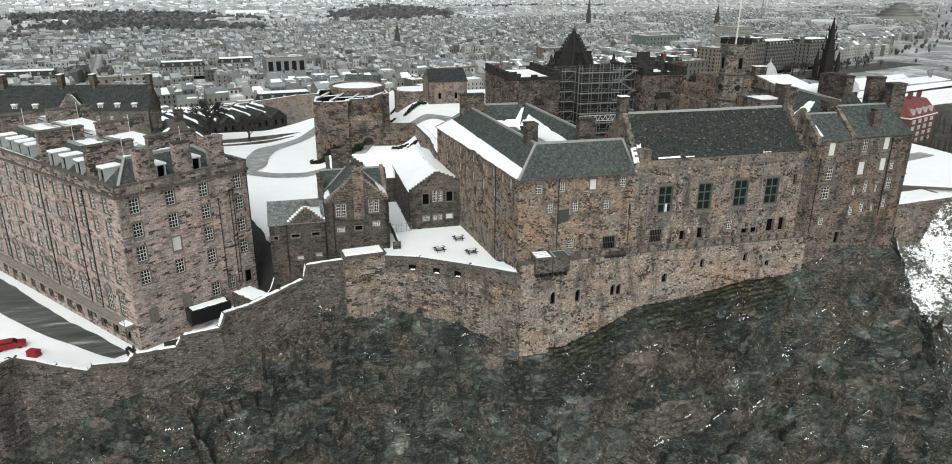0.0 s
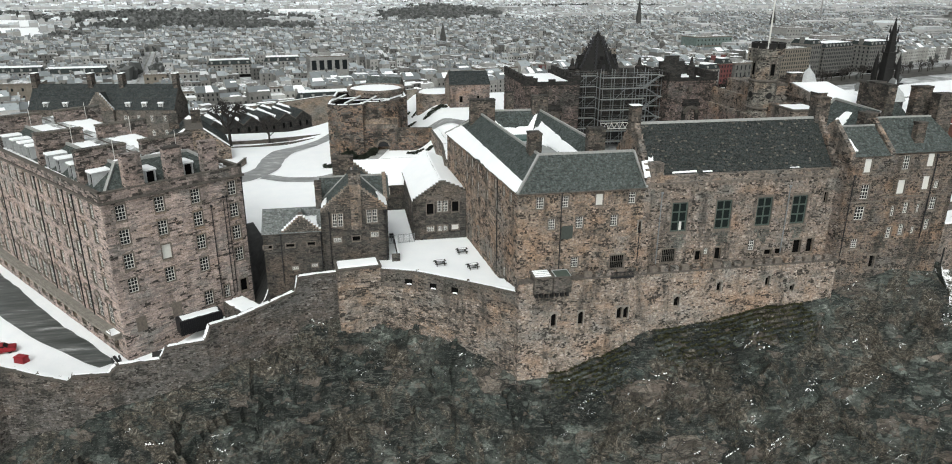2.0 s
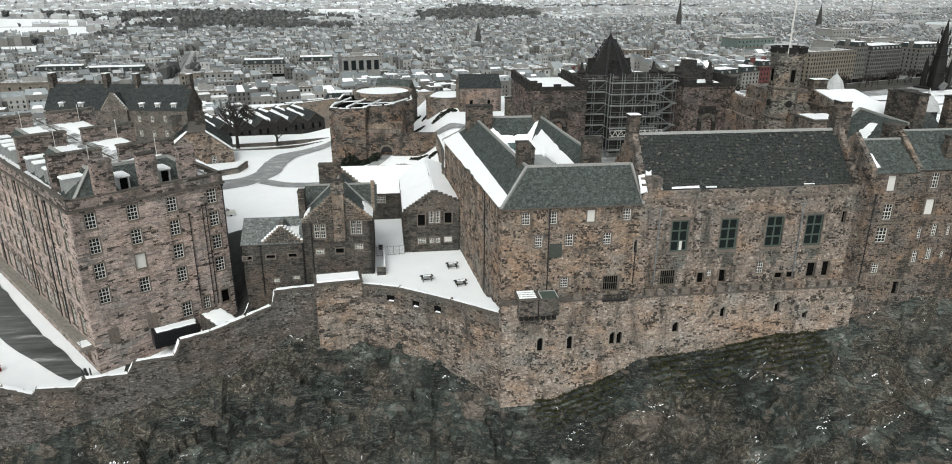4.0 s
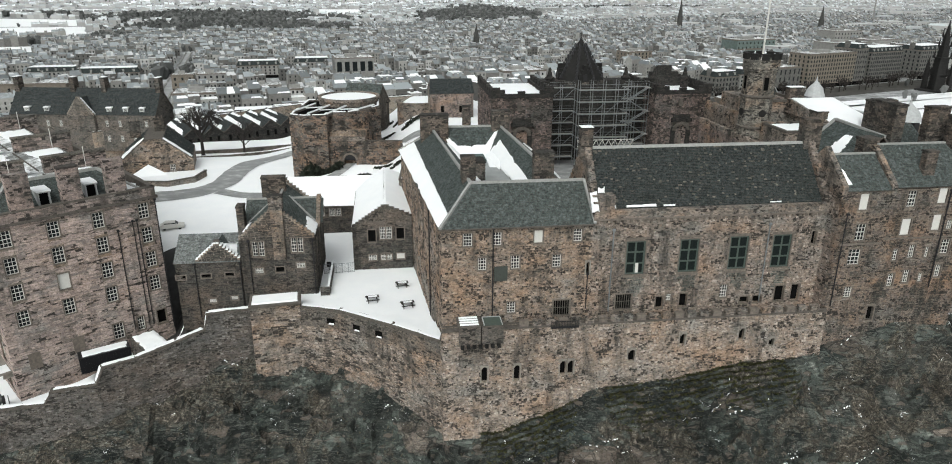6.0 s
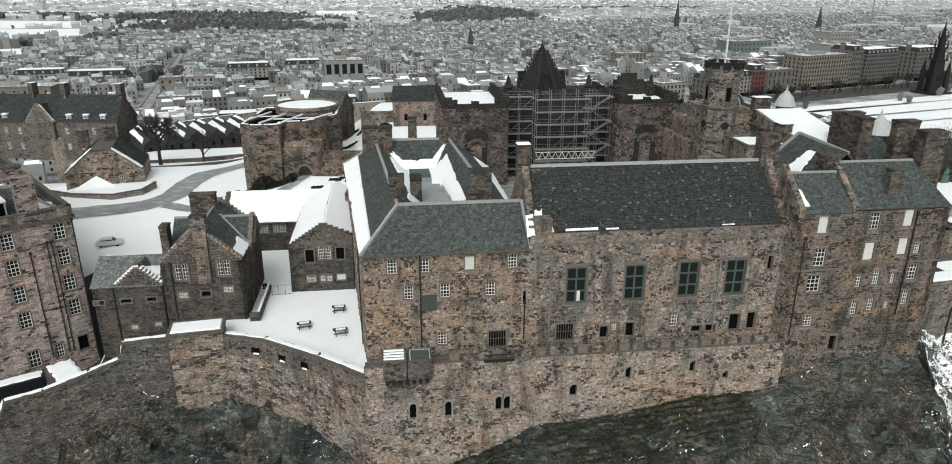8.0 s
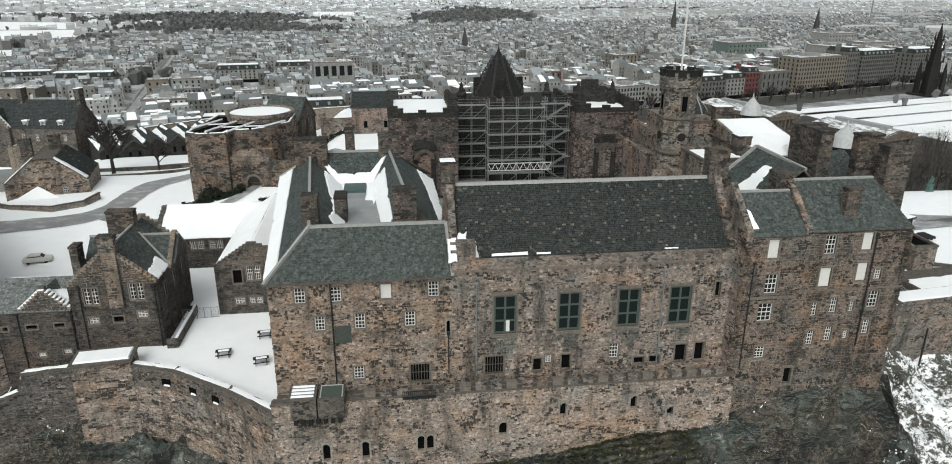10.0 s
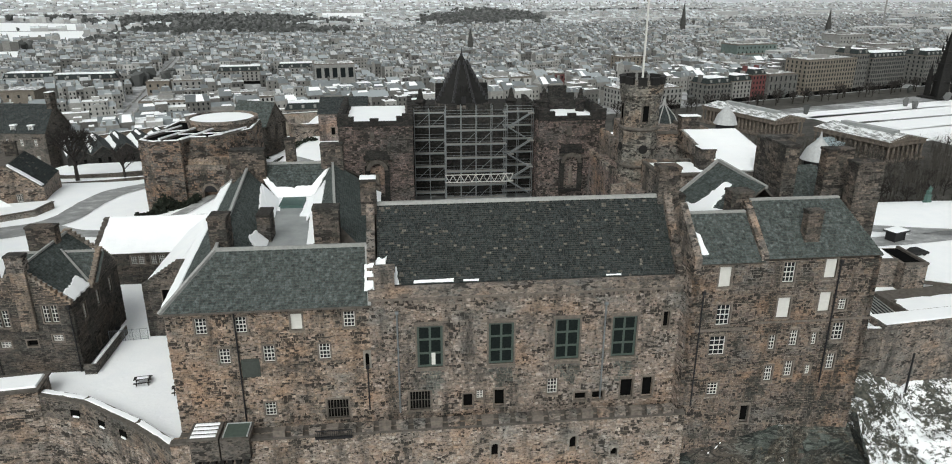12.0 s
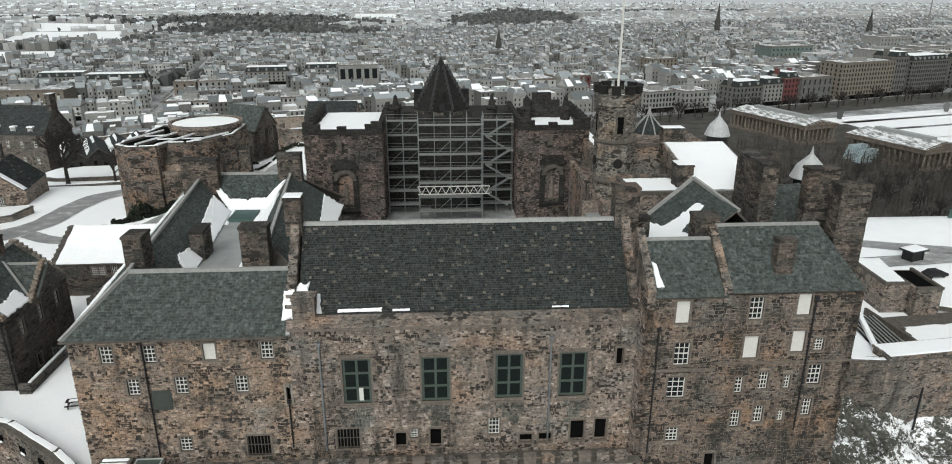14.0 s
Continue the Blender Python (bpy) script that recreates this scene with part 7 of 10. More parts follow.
picnic_table(22.6, 110.0, 8)
picnic_table(27.6, 107.6, 10)
picnic_table(27.0, 114.6, 5)
fence = thing("yard_fence", 14.8, 121.0, -4.2, "light steel mesh fence with a gate across the snowy yard", "fence")
ff = Frame(14.9, 120.8, 5)
for i in range(6):
    part("post", Mesh(ff).box(i * 0.95 - 0.03, i * 0.95 + 0.03, -0.03, 0.03, -4.3, -2.5), M["steel"], fence)
for i in range(5):
    for j in range(9):
        u = i * 0.95 + 0.05 + j * 0.1
        part("bar", Mesh(ff).box(u, u + 0.015, -0.008, 0.008, -4.1, -2.6), M["steel"], fence)
    for z in (-2.62, -4.1):
        part("rail", Mesh(ff).box(i * 0.95, i * 0.95 + 0.95, -0.015, 0.015, z, z + 0.05), M["steel"], fence)
single("waste_bin", Mesh().lathe(31.1, 105.2, [(0.35, -4.2), (0.38, -3.2), (0.3, -3.0), (0.05, -3.0)], 10), M["black"], "black litter bin beside the range wall", "bin")
single("notice_board", Mesh(Frame(15.6, 122.2, 0)).box(-0.35, 0.35, 0, 0.05, -3.6, -2.7).box(-0.04, 0.04, 0, 0.05, -4.2, -3.6), M["black"], "small dark notice board by the fence", "sign")

# ---- west side: shed, tank, cars ----
shed = thing("site_container", -15, 110, -10.6, "black steel storage container with snow on its roof", "container")
cf = Frame(-18.2, 108.4, 27)
part("body", Mesh(cf).box(0, 6.6, 0, 2.4, -12.6, -10.2), M["black"], shed)
for i in range(20):
    part("rib", Mesh(cf).box(0.15 + i * 0.32, 0.28 + i * 0.32, -0.05, 0, -12.4, -10.3), M["black"], shed)
snow_sheet(shed, cf, [(0.5, 0.3, -10.2), (6.4, 0.3, -10.2), (6.4, 2.2, -10.2), (0.5, 2.2, -10.2)], 0.03, 0.15, 40, 10, waver=0.4)
single("stair_shed", Mesh(Frame(-8.6, 106.6, 38)).box(0, 3.4, 0, 5.4, -14, -8.4), M["grim_c"], "small dark stone lean-to beside the barracks", "shed")
single("shed_snow", snow_sheet(None, Frame(-8.6, 106.6, 38), [(0.1, 0.1, -8.4), (3.3, 0.1, -8.4), (3.3, 5.3, -8.4), (0.1, 5.3, -8.4)], 0.05, 0.2, 41, 10), M["snow"], "thick snow on the lean-to roof", "snow")


def car(x, y, z, turn, paint, label):
    c = thing("car", x, y, z, label, "car")
    fr = Frame(x, y, turn)
    k = Mesh(fr)
    prof = [(-2.1, 0.35), (2.1, 0.35), (2.15, 0.7), (1.95, 0.85), (1.1, 0.95), (0.5, 1.42), (-1.1, 1.45), (-1.8, 0.98), (-2.1, 0.9)]
    for v0, v1, pts in ((-0.85, 0.85, prof),):
        i = len(k.v)
        for v, s in ((v0, 1), (v1, 1)):
            k.v += [fr.p(u, v * (0.86 if h > 1.0 else 1.0), z + h) for u, h in pts]
        n0 = len(pts)
        k.f += [tuple(range(i, i + n0)), tuple(reversed(range(i + n0, i + 2 * n0)))]
        for a in range(n0):
            e = (a + 1) % n0
            k.f.append((i + e, i + a, i + n0 + a, i + n0 + e))
    part("body", k, paint, c)
    part("side_glass", Mesh(fr).box(-1.3, 0.7, -0.80, -0.76, z + 1.0, z + 1.32).box(-1.3, 0.7, 0.76, 0.80, z + 1.0, z + 1.32), M["glass"], c)
    part("windscreen", Mesh(fr).slab([(1.08, -0.65, z + 1.0), (1.08, 0.65, z + 1.0), (0.58, 0.62, z + 1.4), (0.58, -0.62, z + 1.4)], 0.02), M["glass"], c)
    for u in (-1.3, 1.3):
        for v in (-0.85, 0.85):
            w = Mesh(fr)
            ring = [(u + 0.32 * math.cos(radians(30 * q)), v + (0.1 if v < 0 else 0.1), z + 0.32 + 0.32 * math.sin(radians(30 * q))) for q in range(12)]
            w.slab(ring, 0.2)
            part("wheel", w, M["rubber"], c)
    return c


car(-14.7, 145.3, ground_at(-14.7, 145.3), 12, M["white"], "white saloon car parked on snowy ground")
car(-45.6, 112.0, ground_at(-45.6, 112.0), 15, M["red_paint"], "dark red hatchback parked in snow")
bin_red = thing("grit_bin", -41.2, 108.3, ground_at(-41.2, 108.3), "bright red grit bin beside the rampart", "bin")
part("body", Mesh(Frame(-41.2, 108.3, -25)).box(-0.9, 0.9, -0.6, 0.6, ground_at(-41.2, 108.3) - 0.2, ground_at(-41.2, 108.3) + 0.9, 0.08), M["red_paint"], bin_red)
part("lid", Mesh(Frame(-41.2, 108.3, -25)).box(-0.95, 0.95, -0.65, 0.65, ground_at(-41.2, 108.3) + 0.9, ground_at(-41.2, 108.3) + 1.1, 0.2), M["red_paint"], bin_red)
cannon = thing("barrack_cannon", -26.8, 104.4, -14.6, "black iron cannon on a wheeled carriage", "cannon")
cfr = Frame(-26.8, 104.4, -60)
part("barrel", Mesh(cfr).beam((-1.0, 0, -13.5), (1.3, 0, -13.3), 0.17), M["black"], cannon)
for v in (-0.5, 0.5):
    part("wheel", Mesh(cfr).slab([(0.75 * math.cos(radians(30 * q)), v, -13.8 + 0.75 * math.sin(radians(30 * q))) for q in range(12)], 0.1), M["black"], cannon)

# ---- gate tower, tank, gate wall ----
foog = thing("gate_tower", 12, 172, 1, "weathered polygonal stone gate tower with an open snowy beam roof", "tower")
plan = [(5.0, 169.0), (8.0, 167.0), (12.8, 167.6), (13.2, 170.2), (17.4, 170.6), (20.6, 172.8), (24.0, 178.0), (24, 188), (7, 188)]
part("wall", Mesh().prism(plan, -5, 12.2), M["west_c"], foog)
inner_plan = [(p[0] * 0.93 + 15 * 0.07, p[1] * 0.93 + 178 * 0.07) for p in plan]
for i, (p, q) in enumerate(zip(plan, plan[1:] + plan[:1])):
    ln = math.hypot(q[0] - p[0], q[1] - p[1])
    ef = Frame(p[0], p[1], math.degrees(math.atan2(q[1] - p[1], q[0] - p[0])))
    st = courses(ef.p(0, 0, -4), (ef.c, ef.s, 0), (0, 0, 1), free(0, ln, -4, [(ln * 0.45, 4.5, 0.8, 1.0)] if i in (1, 3) else []), 16.4, 0.36, 0.5, 0.1, 700 + i)
    part("stonework", st, M["gate_stone"], foog, kind="stuff")
    # snow-topped wall head, broken here and there
    s0 = 0.0
    rnd = random.Random(90 + i)
    while s0 < ln - 0.4:
        s1 = min(ln, s0 + rnd.uniform(1.6, 4.0))
        part("wall_head", Mesh(ef).box(s0, s1, 0.0, 0.7, 12.2, 12.45 + rnd.uniform(0, 0.15)), M["cope"], foog)
        if rnd.random() < 0.75:
            part("snow", Mesh(ef).box(s0 + 0.1, s1 - 0.15, 0.12, 0.6, 12.6, 12.72, 0.05), M["snow"], foog)
        s0 = s1 + rnd.uniform(0, 0.5)
# Near-black sheet; the shade below the beams is in its colour.
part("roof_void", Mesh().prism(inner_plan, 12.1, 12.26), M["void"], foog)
for a, c in (((5.6, 171.5), (9.4, 181.5)), ((8.9, 168.6), (13.2, 180.0)), ((13.0, 168.0), (16.8, 178.4)), ((18.2, 171.2), (22.8, 178.6))):
    part("cross_wall", Mesh().beam((*a, 12.35), (*c, 12.35), 0.28), M["cope"], foog)
    part("snow", Mesh().beam((*a, 12.72), (*c, 12.72), 0.17), M["snow"], foog)
for a, c in (((6.0, 176.0), (12.0, 177.5)), ((11.0, 173.5), (20.0, 174.5))):
    part("roof_beam", Mesh().beam((*a, 12.6), (*c, 12.6), 0.1), M["snow"], foog)
gfw = Frame(12.8, 168.4, -8)
gate = thing("gate_wall", 17, 168, 1, "stone gate wall with a dark arched passage", "wall", kind="structure")
gh_holes = [(4.6, -0.5, 2.6, 3.0, "dark")]
k = Mesh(gfw)
panel(k, 0, 16, -5, 6.8, gh_holes, 0, 1.4)
gwall = part("wall", k, M["west_c"], gate)
part("stonework", courses(gfw.p(0, 0, -4), (gfw.c, gfw.s, 0), (0, 0, 1), free(0, 16, -4, [(4.6, -0.5, 2.6, 4.2)]), 10.8, 0.36, 0.5, 0.1, 720), M["gate_stone"], gwall, kind="stuff")
part("ledge", Mesh(gfw).box(0.2, 8.0, 1.4, 3.4, -5, 8.6).box(0.1, 8.1, 1.3, 3.5, 8.6, 8.8), M["gate"], gate)
k = Mesh(gfw)
for i in range(8):
    a0, a1 = math.pi * i / 8, math.pi * (i + 1) / 8
    k.slab([(4.6 - 1.3 * math.cos(a0), -0.1, 2.5 + 1.3 * math.sin(a0)), (4.6 - 1.3 * math.cos(a1), -0.1, 2.5 + 1.3 * math.sin(a1)), (4.6 - 1.75 * math.cos(a1), -0.1, 2.5 + 1.75 * math.sin(a1)), (4.6 - 1.75 * math.cos(a0), -0.1, 2.5 + 1.75 * math.sin(a0))][::-1], 0.12)
part("arch", k, M["dressed"], gate)
# Black arch head and block paint in the passage's shade.
part("arch_head", Mesh(gfw).slab([(4.6 - 1.3 * math.cos(math.pi * i / 8), -0.02, 2.5 + 1.3 * math.sin(math.pi * i / 8)) for i in range(9)][::-1], 0.2), M["black"], gate)
part("passage_dark", Mesh(gfw).box(3.3, 5.9, 1.5, 1.8, -2, 3.2), M["black"], gate)
battlement(gate, gfw, 0, 8, 6.8, M["far"], 0, 0.6, 0.7, 4.0, 0.01)
rampart("upper_ward_wall", [(28.4, 166.0), (28.6, 150), (27.4, 137)], [6.4, 6.6, 6.4], -5, M["outer"], "long upper ward retaining wall with snow along its top", row=0.4, stone=0.8, seed=140, thick=1.6)
tank = thing("water_tank", 16.9, 185, 8, "round stone reservoir with a snow-covered lid", "reservoir")
part("wall", Mesh().lathe(16.9, 184.5, [(6.9, 2), (6.9, 13.2), (7.2, 13.3), (7.2, 14.0), (6.6, 14.0), (6.6, 13.5)], 32), M["far"], tank)
part("snow", Mesh().lathe(16.9, 184.5, [(6.55, 13.45), (6.4, 13.7), (0.05, 13.8)], 32), M["snow"], tank)
chap = thing("ward_chapel", 22, 199, 6, "small stone chapel with a dark green-grey gabled roof", "chapel")
hf = Frame(14.3, 202.5, -25)
facade(chap, hf.sub(9.5, 0, 90), 8, 2, 9.0, [(2.5, 6, 1.4, 2.6, "dark"), (5.5, 6, 1.4, 2.6, "dark")], M["grim"], 0)
part("wall", Mesh(hf).box(0, 9.5, 0, 8, 2, 9.0), M["grim_c"], chap)
part("gable", Mesh(hf).slab([(9.5, 0, 9), (9.5, 8, 9), (9.5, 4, 13.8)], 9.4), M["grim_c"], chap)
slope(chap, hf, [(-0.3, -0.4, 8.8), (9.8, -0.4, 8.8), (9.8, 4, 14.0), (-0.3, 4, 14.0)], M["slate_g"], 150, row=0.4, piece=0.6)
slope(chap, hf, [(9.8, 8.4, 8.8), (-0.3, 8.4, 8.8), (-0.3, 4, 14.0), (9.8, 4, 14.0)], M["slate_g"], 151, row=0)
ghs2 = thing("ward_gatehouse", 41, 190, 6, "square red-brown rubble house with a dark slate roof", "building")
g2 = Frame(36.2, 187.5, 0)
facade(ghs2, g2, 10.6, 2, 13.6, [(3, 9, 0.8, 1.6, "dark"), (7.5, 9, 0.8, 1.6, "dark")], M["red"], 0.45, 0.8, 0.05, 152)
facade(ghs2, g2.sub(0, 9, -90), 9, 2, 13.6, [], M["red"], 0)
facade(ghs2, g2.sub(10.6, 0, 90), 9, 2, 13.6, [], M["red"], 0)
slope(ghs2, g2, [(-0.2, -0.2, 13.6), (10.8, -0.2, 13.6), (10.6, 4.5, 16.6), (0.2, 4.5, 16.6)], M["slate_k"], 153, row=0.4, piece=0.6)
slope(ghs2, g2, [(10.8, 9.2, 13.6), (-0.2, 9.2, 13.6), (0.2, 4.5, 16.6), (10.6, 4.5, 16.6)], M["slate_k"], 154, row=0)
part("gable", Mesh(g2).slab([(0.1, 0, 13.6), (0.1, 4.5, 16.5), (0.1, 9, 13.6)], 0.4).slab([(10.5, 0, 13.6), (10.5, 9, 13.6), (10.5, 4.5, 16.5)], 0.4), M["red"], ghs2)
ring = Mesh()
ring.lathe(33.5, 197.5, [(5.2, 2), (5.2, 10.0), (5.5, 10.1), (5.5, 10.5), (4.8, 10.5), (4.8, 8.8)], 24, 150, 240)
single("battery_ring_wall", ring, M["far"], "low curved stone battery wall", "wall", kind="structure")
single("battery_ring_snow", Mesh().lathe(33.5, 197.5, [(4.75, 8.0), (4.7, 9.0), (0.05, 9.1)], 20), M["snow"], "snow inside the curved battery wall", "snow", kind="stuff")

# ---- war memorial building with scaffold ----
M["wm"] = masonry("red_grey_memorial_rubble", [(0.17, 0.115, 0.10), (0.13, 0.095, 0.085), (0.21, 0.14, 0.12), (0.08, 0.066, 0.06), (0.15, 0.11, 0.10), (0.24, 0.17, 0.15)], amount=0.5, warm=0.04, dark=0.84)
# Near black: soot plus the enclosed court's shade, put into the colour.
M["wm_dark"] = masonry("soot_and_shade_memorial_stone", [(0.026, 0.022, 0.02), (0.018, 0.017, 0.016), (0.04, 0.032, 0.028), (0.012, 0.012, 0.012), (0.022, 0.02, 0.019)], amount=0.4, pieces="cells", warm=0.0)
wm = thing("memorial_building", 65, 148, 6, "red-brown battlemented memorial hall with a black pointed tower roof", "building")


def wing(x0, x1, y0, y1):
    w = Frame(x0, y0, 0)
    ln, d = x1 - x0, y1 - y0
    part("wing_wall", Mesh(w).box(0, ln, 0.04, d, 2, 19.8), M["west_c"], wm)
    for f2, n2, sd in ((w, ln, 160), (w.sub(0, d, -90), d, 161), (w.sub(ln, 0, 90), d, 162)):
        part("stonework", courses(f2.p(0, 0, 4), (f2.c, f2.s, 0), (0, 0, 1), free(0, n2, 4, [(ln / 2, 8.6, 3.4, 6.8)] if f2 is w else []), 15.8, 0.3, 0.4, 0.09, sd + int(x0)), M["wm"], wm, kind="stuff")
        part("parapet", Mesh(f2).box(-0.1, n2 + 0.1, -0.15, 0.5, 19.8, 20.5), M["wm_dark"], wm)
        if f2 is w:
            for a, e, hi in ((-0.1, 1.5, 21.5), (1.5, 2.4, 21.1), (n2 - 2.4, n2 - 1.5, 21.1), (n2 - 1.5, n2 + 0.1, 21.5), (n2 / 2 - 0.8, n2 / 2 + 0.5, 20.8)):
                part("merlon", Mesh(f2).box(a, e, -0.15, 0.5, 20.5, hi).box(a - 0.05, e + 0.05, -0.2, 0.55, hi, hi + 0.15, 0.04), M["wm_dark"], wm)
        else:
            battlement(wm, f2, 0, n2, 20.5, M["wm_dark"], -0.15, 0.5, 0.85, 1.5, 1.0)
    c = ln / 2
    # niche with a round arch and a plain figure panel
    part("niche_back", Mesh(w).box(c - 1.1, c + 1.1, -0.02, 0.06, 9.2, 14.0), M["red"], wm)
    part("niche_frame", Mesh(w).box(c - 1.9, c - 1.1, -0.4, 0.05, 8.6, 13.6).box(c + 1.1, c + 1.9, -0.4, 0.05, 8.6, 13.6).box(c - 2.0, c + 2.0, -0.5, 0.05, 14.6, 15.3).box(c - 1.7, c + 1.7, -0.3, 0.05, 15.3, 16.0), M["wm_dark"], wm)
    part("niche_sill", Mesh(w).box(c - 1.9, c + 1.9, -0.5, 0.05, 8.2, 8.6), M["wm_dark"], wm)
    for i in range(8):
        a0, a1 = math.pi * i / 8, math.pi * (i + 1) / 8
        k = Mesh(w).slab([(c - 1.1 * math.cos(a0), -0.3, 13.0 + 1.1 * math.sin(a0)), (c - 1.1 * math.cos(a1), -0.3, 13.0 + 1.1 * math.sin(a1)), (c - 1.7 * math.cos(a1), -0.3, 13.0 + 1.7 * math.sin(a1)), (c - 1.7 * math.cos(a0), -0.3, 13.0 + 1.7 * math.sin(a0))][::-1], 0.35)
        part("voussoir", k, M["cope"], wm)
    part("carved_panel", Mesh(w).lathe(c, -0.1, [(0.4, 9.4), (0.35, 11.2), (0.22, 11.8), (0.2, 12.3), (0.02, 12.4)], 8), M["dressed"], wm)
    part("waterspout", Mesh(w).box(c - 0.9, c - 0.2, -0.6, 0, 17.6, 19.0), M["cope"], wm)
    snow_sheet(wm, w, [(0.9, 0.9, 19.85), (ln - 0.9, 0.9, 19.85), (ln - 0.9, d - 1, 19.85), (0.9, d - 1, 19.85)], 0.05, 0.2, int(x0), 12, waver=0.3)


wing(44.4, 55.6, 141.2, 160)
wing(75.8, 86.4, 143.0, 160)
# Shade behind the scaffold sits in this wall's dark colour.
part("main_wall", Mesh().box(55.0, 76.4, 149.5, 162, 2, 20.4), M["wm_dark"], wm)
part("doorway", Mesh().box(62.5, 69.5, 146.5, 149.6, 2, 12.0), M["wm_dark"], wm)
# Black plate on the wall paints the doorway's inner dark.
dm = Mesh().box(64.9, 67.3, 146.38, 146.6, 5.8, 9.6)
dm.slab([(66.1 - 1.2 * math.cos(math.pi * i / 8), 146.4, 9.6 + 1.2 * math.sin(math.pi * i / 8)) for i in range(9)][::-1], 0.2)
part("door_opening", dm, M["black"], wm)
for i in range(7):
    part("merlon", Mesh().box(55.4 + i * 3.1, 56.9 + i * 3.1, 149.3, 150, 20.4, 21.6), M["wm_dark"], wm)
apse = [(64.5 + 4.9 * math.cos(radians(22.5 + 45 * i)), 156.4 + 4.9 * math.sin(radians(22.5 + 45 * i))) for i in range(8)]
part("tower_drum", Mesh().prism(apse, 15, 21.0), M["grim_c"], wm)
roof_m = Mesh().lathe(64.5, 156.4, [(4.8, 21.0), (4.0, 22.2), (2.8, 24.4), (1.6, 26.4), (0.8, 27.8), (0.2, 28.8)], 8, 22.5)
spire = part("tower_roof", roof_m, M["soot"], wm, "black pointed slate roof")
part("finial", Mesh().lathe(64.5, 156.4, [(0.3, 27.6), (0.12, 28.4), (0.3, 28.8), (0.08, 29.2), (0.02, 30.4)], 8), M["black"], spire)
for i in range(8):
    a = radians(22.5 + 45 * i)
    for j in range(9):
        z = 21.4 + 6.6 * j / 9
        r = float(np.interp(z, [21.0, 22.2, 24.4, 26.4, 27.8, 28.8], [4.8, 4.0, 2.8, 1.6, 0.8, 0.2]))
        part("crocket", Mesh().box(64.5 + r * math.cos(a) - 0.28, 64.5 + r * math.cos(a) + 0.28, 156.4 + r * math.sin(a) - 0.28, 156.4 + r * math.sin(a) + 0.28, z, z + 0.7, 0.16), M["black"], spire)
for i in range(4):
    a = 45 + 90 * i
    df = Frame(64.5 + 4.3 * math.cos(radians(a + 45)), 156.4 + 4.3 * math.sin(radians(a + 45)), a + 135)
    dg = part("gablet", Mesh(df).slab([(-1.3, -0.2, 20.8), (1.3, -0.2, 20.8), (1.3, -0.2, 22.4), (0.75, -0.2, 22.4), (0.75, -0.2, 23.2), (0.3, -0.2, 23.2), (0.3, -0.2, 24.1), (-0.3, -0.2, 24.1), (-0.3, -0.2, 23.2), (-0.75, -0.2, 23.2), (-0.75, -0.2, 22.4), (-1.3, -0.2, 22.4)], 1.6), M["soot"], wm)
    part("gablet_opening", Mesh(df).box(-0.4, 0.4, -0.24, 0.1, 21.2, 22.4), M["black"], dg)
for x in (57.2, 72.4, 77.8, 84):
    part("pinnacle", Mesh().lathe(x, 151.2 if x < 76 else 150, [(0.8, 20), (0.8, 21.6), (1.05, 21.8), (0.9, 22.1), (0.55, 22.3), (0.3, 23.4), (0.32, 23.6), (0.05, 24.0)], 6), M["wm_dark"], wm)
part("stepped_gable", Mesh().box(76.5, 84.5, 152, 152.8, 20, 21.6).box(77.6, 83.4, 152, 152.8, 21.6, 22.8).box(79.0, 82.0, 152, 152.8, 22.8, 24.0), M["wm_dark"], wm)

scaf = thing("scaffold", 66, 144, 5.8, "galvanised steel scaffold with board decks and zigzag stairs", "scaffold")
xs = [56.0, 58.4, 60.8, 63.2, 65.6, 68.0, 70.4, 72.8, 75.2]
levels = [7.6, 9.8, 12.0, 14.2, 16.4, 18.6, 20.8]


def front(x):
    return 141.8 if 60.5 < x < 71 else 145.4


for x in xs:
    for y in (front(x), front(x) + 1.5):
        part("standard", Mesh().beam((x, y, 5.8), (x, y, 22.6 if 60 < x < 72 else 21.4), 0.045), M["steel"], scaf)
    if x in (60.8, 70.4):
        for y in (145.4, 143.6):
            part("standard", Mesh().beam((x, y, 5.8), (x, y, 21.6), 0.045), M["steel"], scaf)
for z in levels:
    for x0, x1, y in ((56.0, 60.8, 145.4), (60.8, 70.4, 141.8), (70.4, 75.2, 145.4)):
        part("deck", Mesh().box(x0, x1, y + 0.1, y + 1.4, z, z + 0.06), M["deck"], scaf)
        part("toe_board", Mesh().box(x0, x1, y - 0.02, y + 0.02, z, z + 0.15), M["steel"], scaf)
        for dz in (0.6, 1.1):
            part("guard_rail", Mesh().beam((x0, y, z + dz), (x1, y, z + dz), 0.022), M["steel"], scaf)
    for x in (60.8, 70.4):
        part("ledger", Mesh().beam((x, 141.8, z), (x, 147, z), 0.04), M["steel"], scaf)
